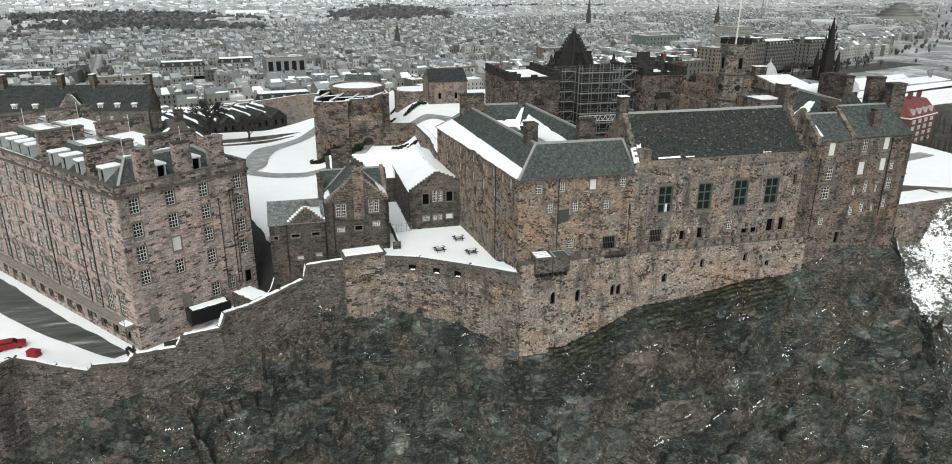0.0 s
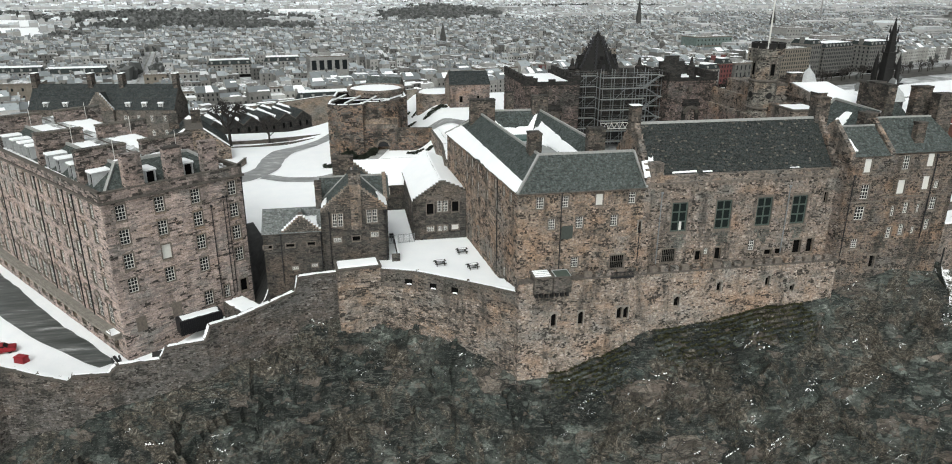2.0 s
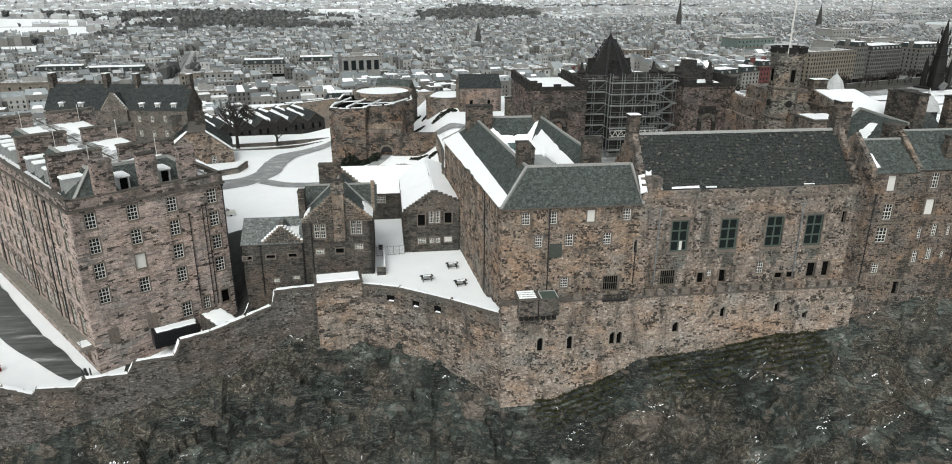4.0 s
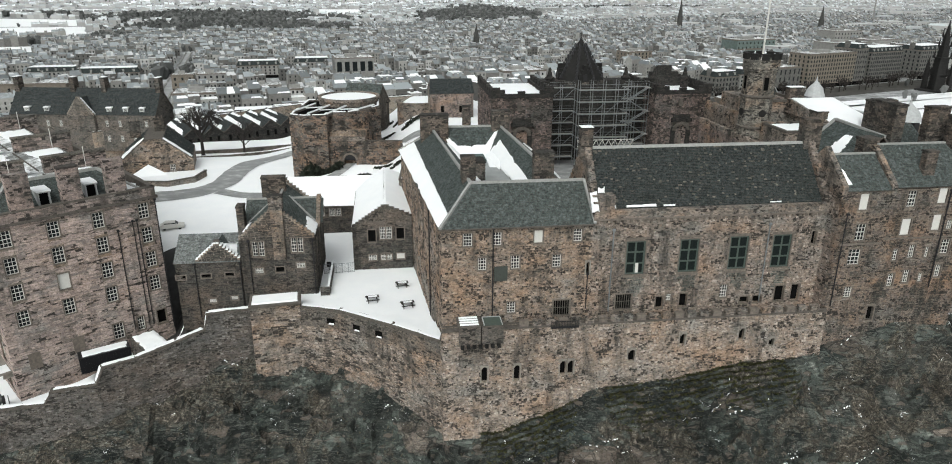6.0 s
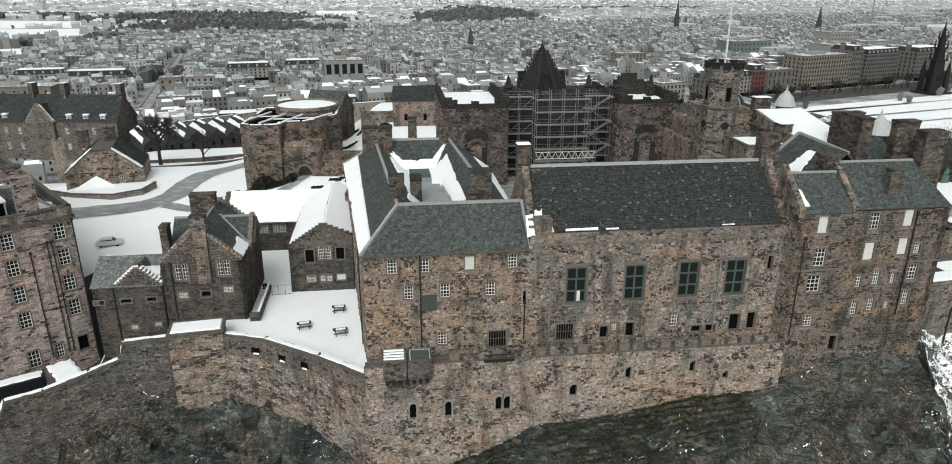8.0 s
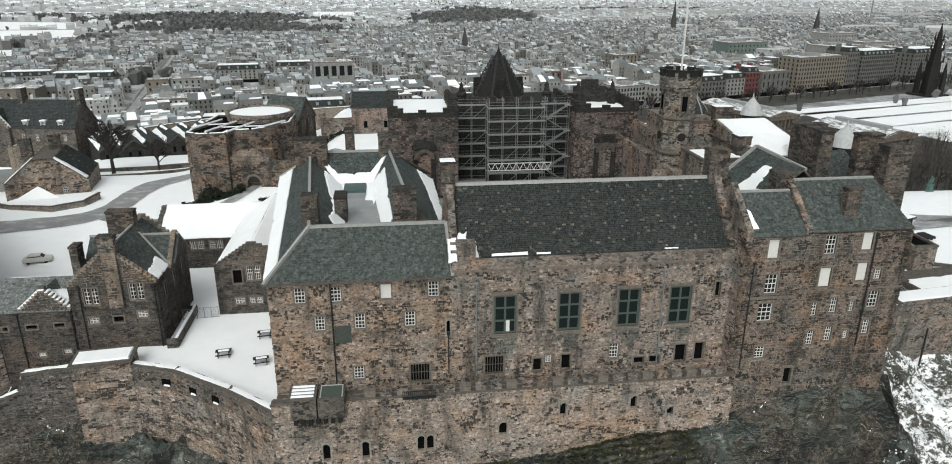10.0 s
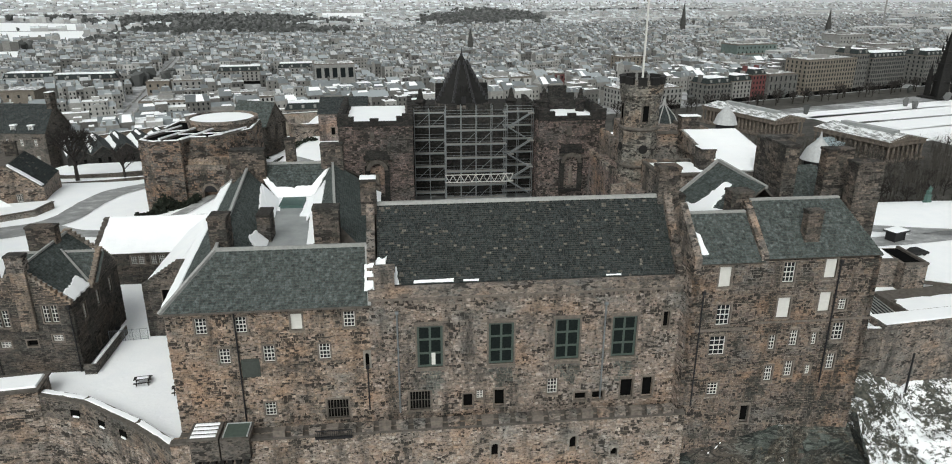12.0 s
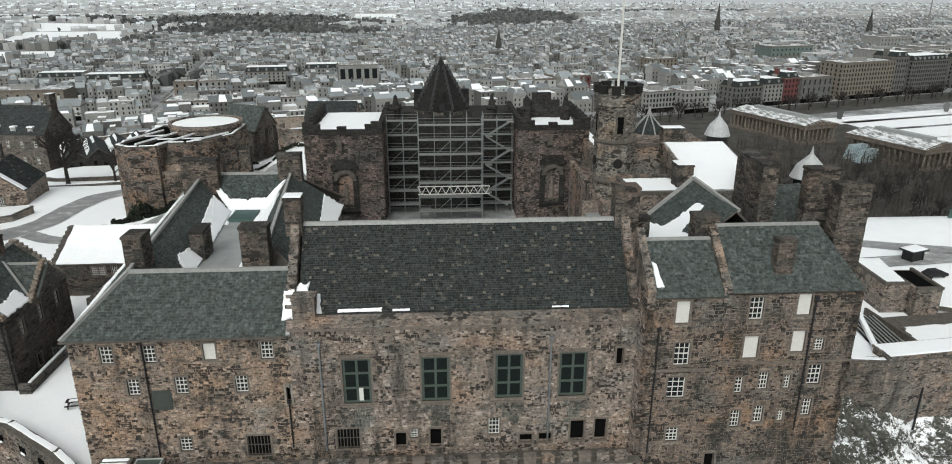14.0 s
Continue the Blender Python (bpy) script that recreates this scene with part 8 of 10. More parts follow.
for i, z in enumerate(levels[:-1]):
    for x0, y in ((56.0, 145.3), (58.4, 145.3), (63.2, 141.7), (65.6, 141.7), (68.0, 141.7)):
        if (i + int(x0)) % 2:
            part("brace", Mesh().beam((x0, y, z), (x0 + 2.4, y, z + 2.2), 0.035), M["steel"], scaf)
    a, c = (71.0, 74.6) if i % 2 else (74.6, 71.0)
    for dy in (0, 0.7):
        part("stair_stringer", Mesh().beam((a, 144.3 + dy, z), (c, 144.3 + dy, z + 2.2), 0.07), M["steel"], scaf)
    part("landing", Mesh().box(min(c, 74.2), min(c, 74.2) + 1.0, 144.2, 145.2, z + 2.15, z + 2.22), M["deck"], scaf)
tr = Mesh()
for z in (10.6, 11.8):
    tr.beam((60.6, 141.2, z), (71.4, 141.2, z), 0.06)
for i in range(18):
    u = 60.6 + i * 0.6
    tr.beam((u, 141.2, 10.6 if i % 2 else 11.8), (u + 0.6, 141.2, 11.8 if i % 2 else 10.6), 0.045)
part("truss", tr, M["white"], scaf, "pale lattice beam over the doorway")

# domes and turrets of the far palace roofs
for x, y, z, r, mat, lab in ((103.8, 137.3, 20.0, 1.5, "snow", "small square turret with a white ogee cap"), (106.3, 116.0, 19.5, 1.75, "snow", "square turret with a white ogee cap")):
    t = thing("cap_turret", x, y, 6, lab, "turret", "ogee-capped turrets")
    part("drum", Mesh().prism([(x + r * math.cos(radians(45 * i)), y + r * math.sin(radians(45 * i))) for i in range(8)], 0, z), M["black"], t)
    part("cap", Mesh().lathe(x, y, [(r * 1.2, z), (r * 1.05, z + 0.6), (r * 0.85, z + 1.4), (r * 0.45, z + 2.1), (r * 0.12, z + 2.7), (0.03, z + 3.6)], 16), M["cap_lead"], t)
con = thing("ribbed_dome", 93.1, 135.6, 19, "dark ogee dome with pale lead ribs", "dome")
CON = [(2.45, 19.0), (2.4, 20.0), (2.15, 21.0), (1.6, 21.9), (0.8, 22.7), (0.25, 23.3), (0.05, 24.0)]
part("cone", Mesh().lathe(93.1, 135.6, CON, 24), M["slate_k"], con)
for i in range(8):
    a = radians(45 * i + 10)
    k = Mesh()
    for (r0, z0), (r1, z1) in zip(CON, CON[1:]):
        k.beam((93.1 + (r0 + 0.03) * math.cos(a), 135.6 + (r0 + 0.03) * math.sin(a), z0), (93.1 + (r1 + 0.03) * math.cos(a), 135.6 + (r1 + 0.03) * math.sin(a), z1), 0.08)
    part("rib", k, M["lead"], con)
part("finial", Mesh().lathe(93.1, 135.6, [(0.12, 23.7), (0.2, 24.1), (0.03, 24.6)], 8), M["lead"], con)

# ---- north-west side: gabled cottage, governor's house, store sheds, trees ----
hut = thing("gabled_cottage", -27, 178, -3, "brown stone cottage with a broad gable and snowy skews", "house")
h1 = Frame(-34.0, 176.8, 12)
facade(hut, h1, 15.5, -5, 1.0, [(7.0, -2.0, 1.1, 1.6, "sash"), (11.0, -1.8, 1.1, 1.6, "sash")], M["qa"], 0.35, 0.7, 0.04, 170)
k = Mesh(h1).slab([(0, 0.0, 1.0), (15.5, 0.0, 1.0), (9.8, 0.0, 5.8), (5.6, 0.0, 5.8)], 0.6)
part("gable", k, M["gate"], hut)
for q, sd in (([(0, 14, 1.0), (0, -0.1, 1.0), (5.8, -0.1, 5.9), (5.8, 14, 5.9)], 171), ([(15.5, -0.1, 1.0), (15.5, 14, 1.0), (9.6, 14, 5.9), (9.6, -0.1, 5.9)], 172)):
    slope(hut, h1, q, M["slate_d"], sd, row=0.4, piece=0.6)
snow_sheet(hut, h1, [(0.1, 6, 1.1), (0.1, -0.1, 1.1), (5.8, -0.1, 5.9), (5.8, 2.5, 5.9)], 0.1, 0.15, 50, 12, waver=0.8)
snow_sheet(hut, h1, [(15.4, -0.1, 1.1), (15.4, 1.6, 1.1), (9.7, 1.2, 5.9), (9.7, -0.1, 5.9)], 0.1, 0.15, 51, 12, waver=0.3)
part("flat_top", Mesh(h1).box(5.6, 9.8, 0.0, 14, 5.4, 5.85), M["cope"], hut)
part("wall", Mesh(h1).box(0, 15.5, 13.4, 14, -5, 1.0).box(0, 0.6, 0.6, 13.4, -5, 1.0).box(14.9, 15.5, 0.6, 13.4, -5, 1.0), M["far"], hut)
for u, v, z in ((3.4, 8, 8.4), (8.6, 9.5, 8.6)):
    chimney(hut, h1, u, v, 4.9, z, 2.2, 1.1, M["stack"], 3, snow=False)
part("porch", Mesh(h1).slab([(1.5, -2.8, -2.0), (10.5, -2.8, -2.0), (6.0, -0.1, 0.2)], 0.4), M["snow"], hut)
rampart("cottage_wall", [(-37, 174), (-30, 169), (-21, 166.6), (-16, 169.5), (-14.8, 174.5)], [-1.6, -1.2, -0.9, -0.8, -0.6], -6, M["far"], "low stone garden wall capped with snow", row=0, seed=175, thick=0.7)

gov = thing("long_slate_house", -65, 238, -8, "long dark slate-roofed house with chimneys, dormers and a centre gable", "house")
gv1f = Frame(-86.5, 241.8, -9)
facade(gov, gv1f, 44, -10, 1.0, [(u, z, 1.0, 1.8, "sash") for u in (3, 7, 11, 15, 29, 33, 37, 41) for z in (-2.5, -7)] + [(20.5, -2.5, 0.9, 2, "sash"), (22, -2.5, 0.9, 2, "sash"), (23.5, -2.5, 0.9, 2, "sash")], M["grim"], 0)
slope(gov, gv1f, [(-0.3, -0.3, 1.0), (44.3, -0.3, 1.0), (44.3, 6, 8.2), (-0.3, 6, 8.2)], M["slate_k"], 180, row=0.45, piece=0.7)
slope(gov, gv1f, [(44.3, 12.3, 1.0), (-0.3, 12.3, 1.0), (-0.3, 6, 8.2), (44.3, 6, 8.2)], M["slate_k"], 181, row=0)
part("wall", Mesh(gv1f).box(0, 0.6, 0.7, 12, -10, 1).box(43.4, 44, 0.7, 12, -10, 1).box(0, 44, 11.4, 12, -10, 1), M["grim_c"], gov)
part("gable", Mesh(gv1f).slab([(0.1, 0, 1), (0.1, 12, 1), (0.1, 6, 8.1)][::-1], 0.5), M["grim_c"], gov)
part("gable", Mesh(gv1f).slab([(43.9, 0, 1), (43.9, 12, 1), (43.9, 6, 8.1)], 0.5), M["grim_c"], gov)
crow_gable(gov, gv1f.sub(18, -1.2), 0, 8, 1.0, 6.4, M["grim_c"], steps=8, seed=182)
part("wall", Mesh(gv1f).box(18, 26, -1.2, -0.01, -10, 1.0), M["grim_c"], gov)
slope(gov, gv1f, [(18, 5, 1.0), (18, -0.8, 1.0), (22, -0.8, 6.2), (22, 5, 6.2)], M["slate_k"], 183, row=0.45, piece=0.7)
slope(gov, gv1f, [(26, -0.8, 1.0), (26, 5, 1.0), (22, 5, 6.2), (22, -0.8, 6.2)], M["slate_k"], 184, row=0.45, piece=0.7)
snow_sheet(gov, gv1f, [(26, -0.9, 1.1), (26, 0.2, 1.1), (22.2, 0.2, 6.2), (22, -0.9, 6.2)], 0.1, 0.15, 52, 10)
for u in (5, 11, 30, 35, 40):
    dormer(gov, gv1f, u, 0.4, 1.4, 1.4, 1.5, 2.0)
for u in (0.4, 17.5, 27, 43.6):
    chimney(gov, gv1f, u, 6, 7, 11.2, 1.4, 2.6, M["stack"], 0)

for i in range(6):
    f0 = Frame(-29.0 + i * 4.95, 221.2 + i * 2.8, 28)
    f1 = f0.sub(-2.85, 0)
    sh = thing("store_shed", f1.x, f1.y, -6, "dark gabled store shed with snow on its slate roof", "shed", "row of store sheds")
    part("wall", Mesh(f1).box(0, 5.7, 0, 20, -9, -2.4), M["wm_dark"], sh)
    part("gable", Mesh(f1).slab([(0, 0, -2.4), (5.7, 0, -2.4), (2.85, 0, -0.3)], 19.8), M["wm_dark"], sh)
    for u in (1.7, 4.0):
        part("window", Mesh(f1).box(u - 0.35, u + 0.35, -0.05, 0.1, -5.0, -3.4), M["void"], sh)
    slope(sh, f1, [(-0.1, 20, -2.4), (-0.1, -0.2, -2.4), (2.85, -0.2, -0.15), (2.85, 20, -0.15)], M["slate_k"], 190 + i, row=0.5, piece=0.8)
    slope(sh, f1, [(5.8, -0.2, -2.4), (5.8, 20, -2.4), (2.85, 20, -0.15), (2.85, -0.2, -0.15)], M["slate_k"], 195 + i, row=0.5, piece=0.8)
    west = [(-0.1, 20, -2.4), (-0.1, -0.2, -2.4), (2.85, -0.2, -0.15), (2.85, 20, -0.15)]
    drift(sh, f1, west, [(0.0, 0.04), (0.93 - 0.05 * (i % 3), 0.04), (0.8 - 0.06 * (i % 2), 0.4), (0.02, 0.5)], 53 + i, 0.9, cells=24)
    drift(sh, f1, west, [(0.05, 0.72), (0.45 + 0.08 * (i % 3), 0.78), (0.4 + 0.1 * (i % 2), 0.97), (0.08, 0.97)], 63 + i, 0.6, cells=24)
rampart("lane_wall", [(-37, 209), (-26.5, 206), (-15, 206.5), (-4, 207.5), (6, 206)], [-3.0, -3.6, -3.4, -2.9, -2.0], -8, M["grim"], "dark lane wall with a snowy top", row=0, seed=200, thick=0.8)
rampart("lane_kerb_wall", [(-27, 200.5), (-15, 200.8), (-5, 202.4), (1, 203.5)], [-3.9, -3.6, -3.2, -2.6], -8, M["grim"], "low dark wall along the castle lane", row=0, seed=205, thick=0.6)
rampart("north_parapet", [(-62, 236), (-46, 246), (-34.9, 252), (-22.9, 258), (2, 264), (34, 252)], [-4.0, -3.6, -3.2, -2.5, -0.6, 3.0], -34, M["wm_dark"], "long north parapet wall edged with snow", row=0, seed=210, thick=1.0)


def branch(k, p, d, length, r, depth, rnd):
    q = p + d * length
    k.beam(tuple(p), tuple(q), r)
    if depth == 0:
        return
    for _ in range(3 if depth > 1 else 4):
        e = (d + Vector((rnd.uniform(-0.8, 0.8), rnd.uniform(-0.8, 0.8), rnd.uniform(-0.25, 0.55)))).normalized()
        branch(k, p + d * length * rnd.uniform(0.55, 1.0), e, length * rnd.uniform(0.55, 0.78), r * 0.58, depth - 1, rnd)


def bare_tree(seed, label, group="", depth=4):
    rnd = random.Random(seed)
    t = thing("bare_tree", 0, 0, 0, label, "tree", group)
    tk, cr = Mesh(), Mesh()
    tk.lathe(0, 0, [(0.42, -0.6), (0.32, 0.6), (0.26, 2.4), (0.2, 4.2), (0.14, 5.5)], 8)
    for i in range(9):
        a = i * 2.4
        z = 2.4 + i * 0.42
        branch(cr, Vector((0, 0, z)), Vector((math.cos(a) * 0.8, math.sin(a) * 0.8, 0.75)).normalized(), 2.6 * (1 - i * 0.04), 0.11, depth, rnd)
    part("trunk", tk, M["bark"], t)
    part("crown", cr, M["bark"], t, "leafless dark twigs")
    return t


tree = bare_tree(3, "tall leafless tree with dark twigs beside the castle lane", "bare trees by the lane", 5)
tree.matrix_basis = Matrix.Translation((-22.5, 203.4, ground_at(-22.5, 203.4))) @ Matrix.Scale(1.5, 4)
TREE_B = bare_tree(8, "leafless winter tree with dark twigs in the gardens", "garden trees", 3)
TREE_B.matrix_basis = Matrix.Translation((-12.2, 204.6, ground_at(-12.2, 204.6)))
tagged(TREE_B, "slender leafless tree standing behind the lane wall")
bush = Mesh()
rnd = random.Random(12)
for i in range(900):
    a, r = rnd.uniform(0, 6.28), rnd.random() ** 0.5
    x = 9.5 + 6.4 * r * math.cos(a)
    y = 166.2 + 1.9 * r * math.sin(a)
    p = Vector((x, y, ground_at(x, y) + rnd.random() ** 1.4 * 3.2 * (1 - r * 0.6) * (0.6 + 0.5 * math.sin(x * 0.9))))
    d = Vector((rnd.uniform(-1, 1), rnd.uniform(-1, 1), rnd.uniform(-0.4, 1))).normalized() * 0.5
    e = d.cross(Vector((0.3, 0.8, 0.5))).normalized() * 0.3
    bush.face(tuple(p - d), tuple(p + e), tuple(p + d), tuple(p - e))
single("ivy_bank", bush, M["bush"], "dark ivy bank at the foot of the gate tower", "shrub")


def low_shrub(x, y, rx, ry, h, seed):
    """A low evergreen clump, its twigs poking through the snow."""
    rnd = random.Random(seed)
    k = Mesh()
    for _ in range(int(70 * rx * ry) + 60):
        a, r = rnd.uniform(0, 6.28), rnd.random() ** 0.5
        px, py = x + rx * r * math.cos(a), y + ry * r * math.sin(a)
        p = Vector((px, py, ground_at(px, py) + 0.1 + rnd.random() * h * (1 - 0.7 * r)))
        d = Vector((rnd.uniform(-1, 1), rnd.uniform(-1, 1), rnd.uniform(-0.3, 1))).normalized() * rnd.uniform(0.2, 0.45)
        e = d.cross(Vector((0.3, 0.8, 0.5))).normalized() * 0.16
        k.face(tuple(p - d), tuple(p + e), tuple(p + d), tuple(p - e))
    single("low_shrub", k, M["bush"], "low dark evergreen shrub poking through the snow", "shrub", "shrubs on the snowy upper yard")


for i, (x, y, rx, ry, h) in enumerate(((25.0, 206.0, 2.4, 1.0, 0.8), (21.6, 197.0, 1.8, 0.8, 0.6), (31.2, 186.5, 2.2, 1.3, 1.2), (34.0, 188.0, 1.6, 1.0, 1.0), (24.4, 164.2, 2.2, 0.6, 0.5), (27.2, 162.2, 1.4, 0.6, 0.5), (22.0, 170.0, 1.6, 0.7, 0.6), (28.4, 199.0, 1.3, 0.8, 0.7), (25.6, 191.4, 1.9, 0.7, 0.5), (20.6, 161.0, 1.5, 0.5, 0.4))):
    low_shrub(x, y, rx, ry, h, 300 + i)

# ---- east side: forewall buildings, guns, esplanade statue ----
east = thing("battery_store", 135, 130, -10, "flat-roofed stone battery store with snow and a glazed slope", "building")
e1 = Frame(125.6, 122.0, 6)
part("wall", Mesh(e1).box(0, 26, -0.05, 3.2, -20, -8.3).box(-0.2, 26.2, -0.3, 3.4, -8.3, -8.0), M["far"], east)
snow_sheet(east, e1, [(0, -0.2, -8.0), (26, -0.2, -8.0), (26, 3.3, -8.0), (0, 3.3, -8.0)], 0.04, 0.15, 70, 16, waver=0.2)
part("inner_roof", Mesh(e1).box(7.2, 26, 3.4, 12, -20, -8.7).box(7.0, 7.4, 3.4, 14.5, -20, -8.1), M["cope"], east)
snow_sheet(east, e1, [(7.6, 3.6, -8.7), (25, 3.6, -8.7), (25, 8.6, -8.7), (9, 8.6, -8.7)], 0.05, 0.18, 72, 14, waver=0.6)
part("glazed_slope", Mesh(e1).slab([(1.0, 3.6, -9.4), (6.8, 3.6, -9.4), (6.8, 12.5, -8.4), (2.6, 12.5, -8.4)], 0.15), M["glass"], east)
for i in range(8):
    part("glazing_bar", Mesh(e1).beam((1.6 + i * 0.7, 3.8, -9.3), (2.6 + i * 0.6, 12.3, -8.35), 0.07), M["lead"], east)
part("kerb", Mesh(e1).beam((0.6, 3.4, -8.6), (5.6, 14.8, -8.0), 0.3), M["snow"], east)
e2 = Frame(134.0, 137.6, -2)
part("upper_wall", Mesh(e2).box(0, 4.0, 0, 11.5, -20, -4.4).box(4.0, 8.0, -2.0, 6.0, -20, -4.4), M["far"], east)
part("upper_parapet", Mesh(e2).box(-0.1, 4.0, -0.1, 0.4, -4.4, -4.0).box(3.9, 8.1, -2.1, -1.6, -4.4, -4.0).box(7.6, 8.1, -1.6, 6.1, -4.4, -4.0).box(-0.1, 0.4, 0.4, 11.6, -4.4, -4.0), M["cope"], east)
snow_sheet(east, e2, [(0.5, 0.5, -4.4), (3.9, 0.5, -4.4), (5.5, 11.3, -4.4), (0.5, 11.3, -4.4)], 0.05, 0.2, 71, 16, waver=0.2)
# Thin near-black sheet on the roof top in place of a sunk well.
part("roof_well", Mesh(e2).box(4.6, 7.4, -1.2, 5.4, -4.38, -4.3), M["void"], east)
window(east, e2, (1.3, -7.4, 1.0, 1.3), "sash")
window(east, e2, (2.9, -7.6, 1.1, 1.8), "dark")
window(east, e2.sub(4.0, -2.0), (1.6, -7.4, 0.6, 0.6), "dark")
part("low_wall", Mesh(e2).beam((8.2, 1.0, -8.6), (24, -6.0, -8.6), 0.35), M["cope"], east)
part("snow", Mesh(e2).beam((8.2, 1.0, -8.2), (24, -6.0, -8.2), 0.16), M["snow"], east)
part("low_wall", Mesh(e2).beam((-2.0, -4.6, -8.8), (-0.2, -7.0, -8.8), 0.35), M["cope"], east)
for x, y in ((154, 159.4),):
    g = thing("battery_gun_shelter", x, y, ground_at(x, y), "dark gun shelter with a snow-topped roof", "shelter", "shelters on the battery")
    z = ground_at(x, y)
    f2 = Frame(x, y, 20)
    for u in (-1.5, 1.5):
        for v in (-1, 1):
            part("post", Mesh(f2).box(u - 0.1, u + 0.1, v - 0.1, v + 0.1, z, z + 2.0), M["black"], g)
    part("roof", Mesh(f2).box(-2.2, 2.2, -1.5, 1.5, z + 2.0, z + 2.3), M["black"], g)
    part("snow", Mesh(f2).box(-2.1, 2.1, -1.4, 1.4, z + 2.3, z + 2.4, 0.1), M["snow"], g)
    part("wall", Mesh(f2).box(-1.5, 1.5, -0.95, 1.0, z, z + 2.0), M["black"], g)
    part("gun", Mesh(f2).beam((-1.4, -0.6, z + 0.9), (1.2, -0.4, z + 1.2), 0.2).box(-0.7, 0.7, -0.9, 0.2, z, z + 0.8, 0.2), M["black"], g)
car(152.7, 151.2, ground_at(152.7, 151.2), 8, M["rubber"], "dark saloon car on the snowy battery")
z = ground_at(180, 184)
st = Mesh(Frame(180, 184, 20))
st.box(-1.6, 1.6, -0.9, 0.9, z - 0.3, z + 0.5).box(-1.3, 1.3, -0.7, 0.7, z + 0.5, z + 2.6, 0.08).box(-1.5, 1.5, -0.85, 0.85, z + 2.6, z + 2.85)
for u, v in ((-0.95, -0.28), (-0.9, 0.28), (0.8, -0.28), (0.95, 0.3)):
    st.beam((u, v, z + 2.8), (u * 0.9, v, z + 4.1), 0.13)
st.beam((-1.1, 0, z + 4.4), (1.0, 0, z + 4.5), 0.46).beam((0.9, 0, z + 4.6), (1.5, 0, z + 5.6), 0.25).beam((1.4, 0, z + 5.5), (1.95, 0, z + 5.2), 0.17).beam((-1.1, 0, z + 4.6), (-1.6, 0, z + 3.6), 0.12)
st.beam((0, 0, z + 4.8), (0.05, 0, z + 6.1), 0.3).beam((0.05, 0, z + 6.1), (0.08, 0, z + 6.6), 0.17).beam((0.1, 0.25, z + 5.8), (0.9, 0.3, z + 6.0), 0.1)
st.v = [(180 + (p[0] - 180) * 0.6, 184 + (p[1] - 184) * 0.6, z + (p[2] - z) * 0.6) for p in st.v]
single("bronze_statue", st, M["bronze"], "green bronze horse-and-rider statue on a plinth by the snowy square", "statue")
ribbon("battery_path", [(140, 172), (155, 166), (172, 162)], 4.5, M["road"], "grey cleared path over the snowy battery", "path")
pole = thing("rock_post", 131, 121.4, -18, "dark iron pipe down the forewall", "pipe")
part("shaft", Mesh().lathe(131.2, 121.6, [(0.16, -20), (0.16, -13.0), (0.02, -13.0)], 8), M["black"], pole)


# ---- the city below: landmark buildings, streets of houses, woods and fields ----
CZ = -55.0
TOWN = Frame(409, 625, 19)      # u along the main shopping street, v away from the castle
CITY_WIN = {}


def city_window(w, h):
    key = (w, h)
    if key not in CITY_WIN:
        CITY_WIN[key] = (Mesh().box(-w / 2, w / 2, -0.05, 0.1, 0, h).data("window", M["glass"]), None)
    return CITY_WIN[key]


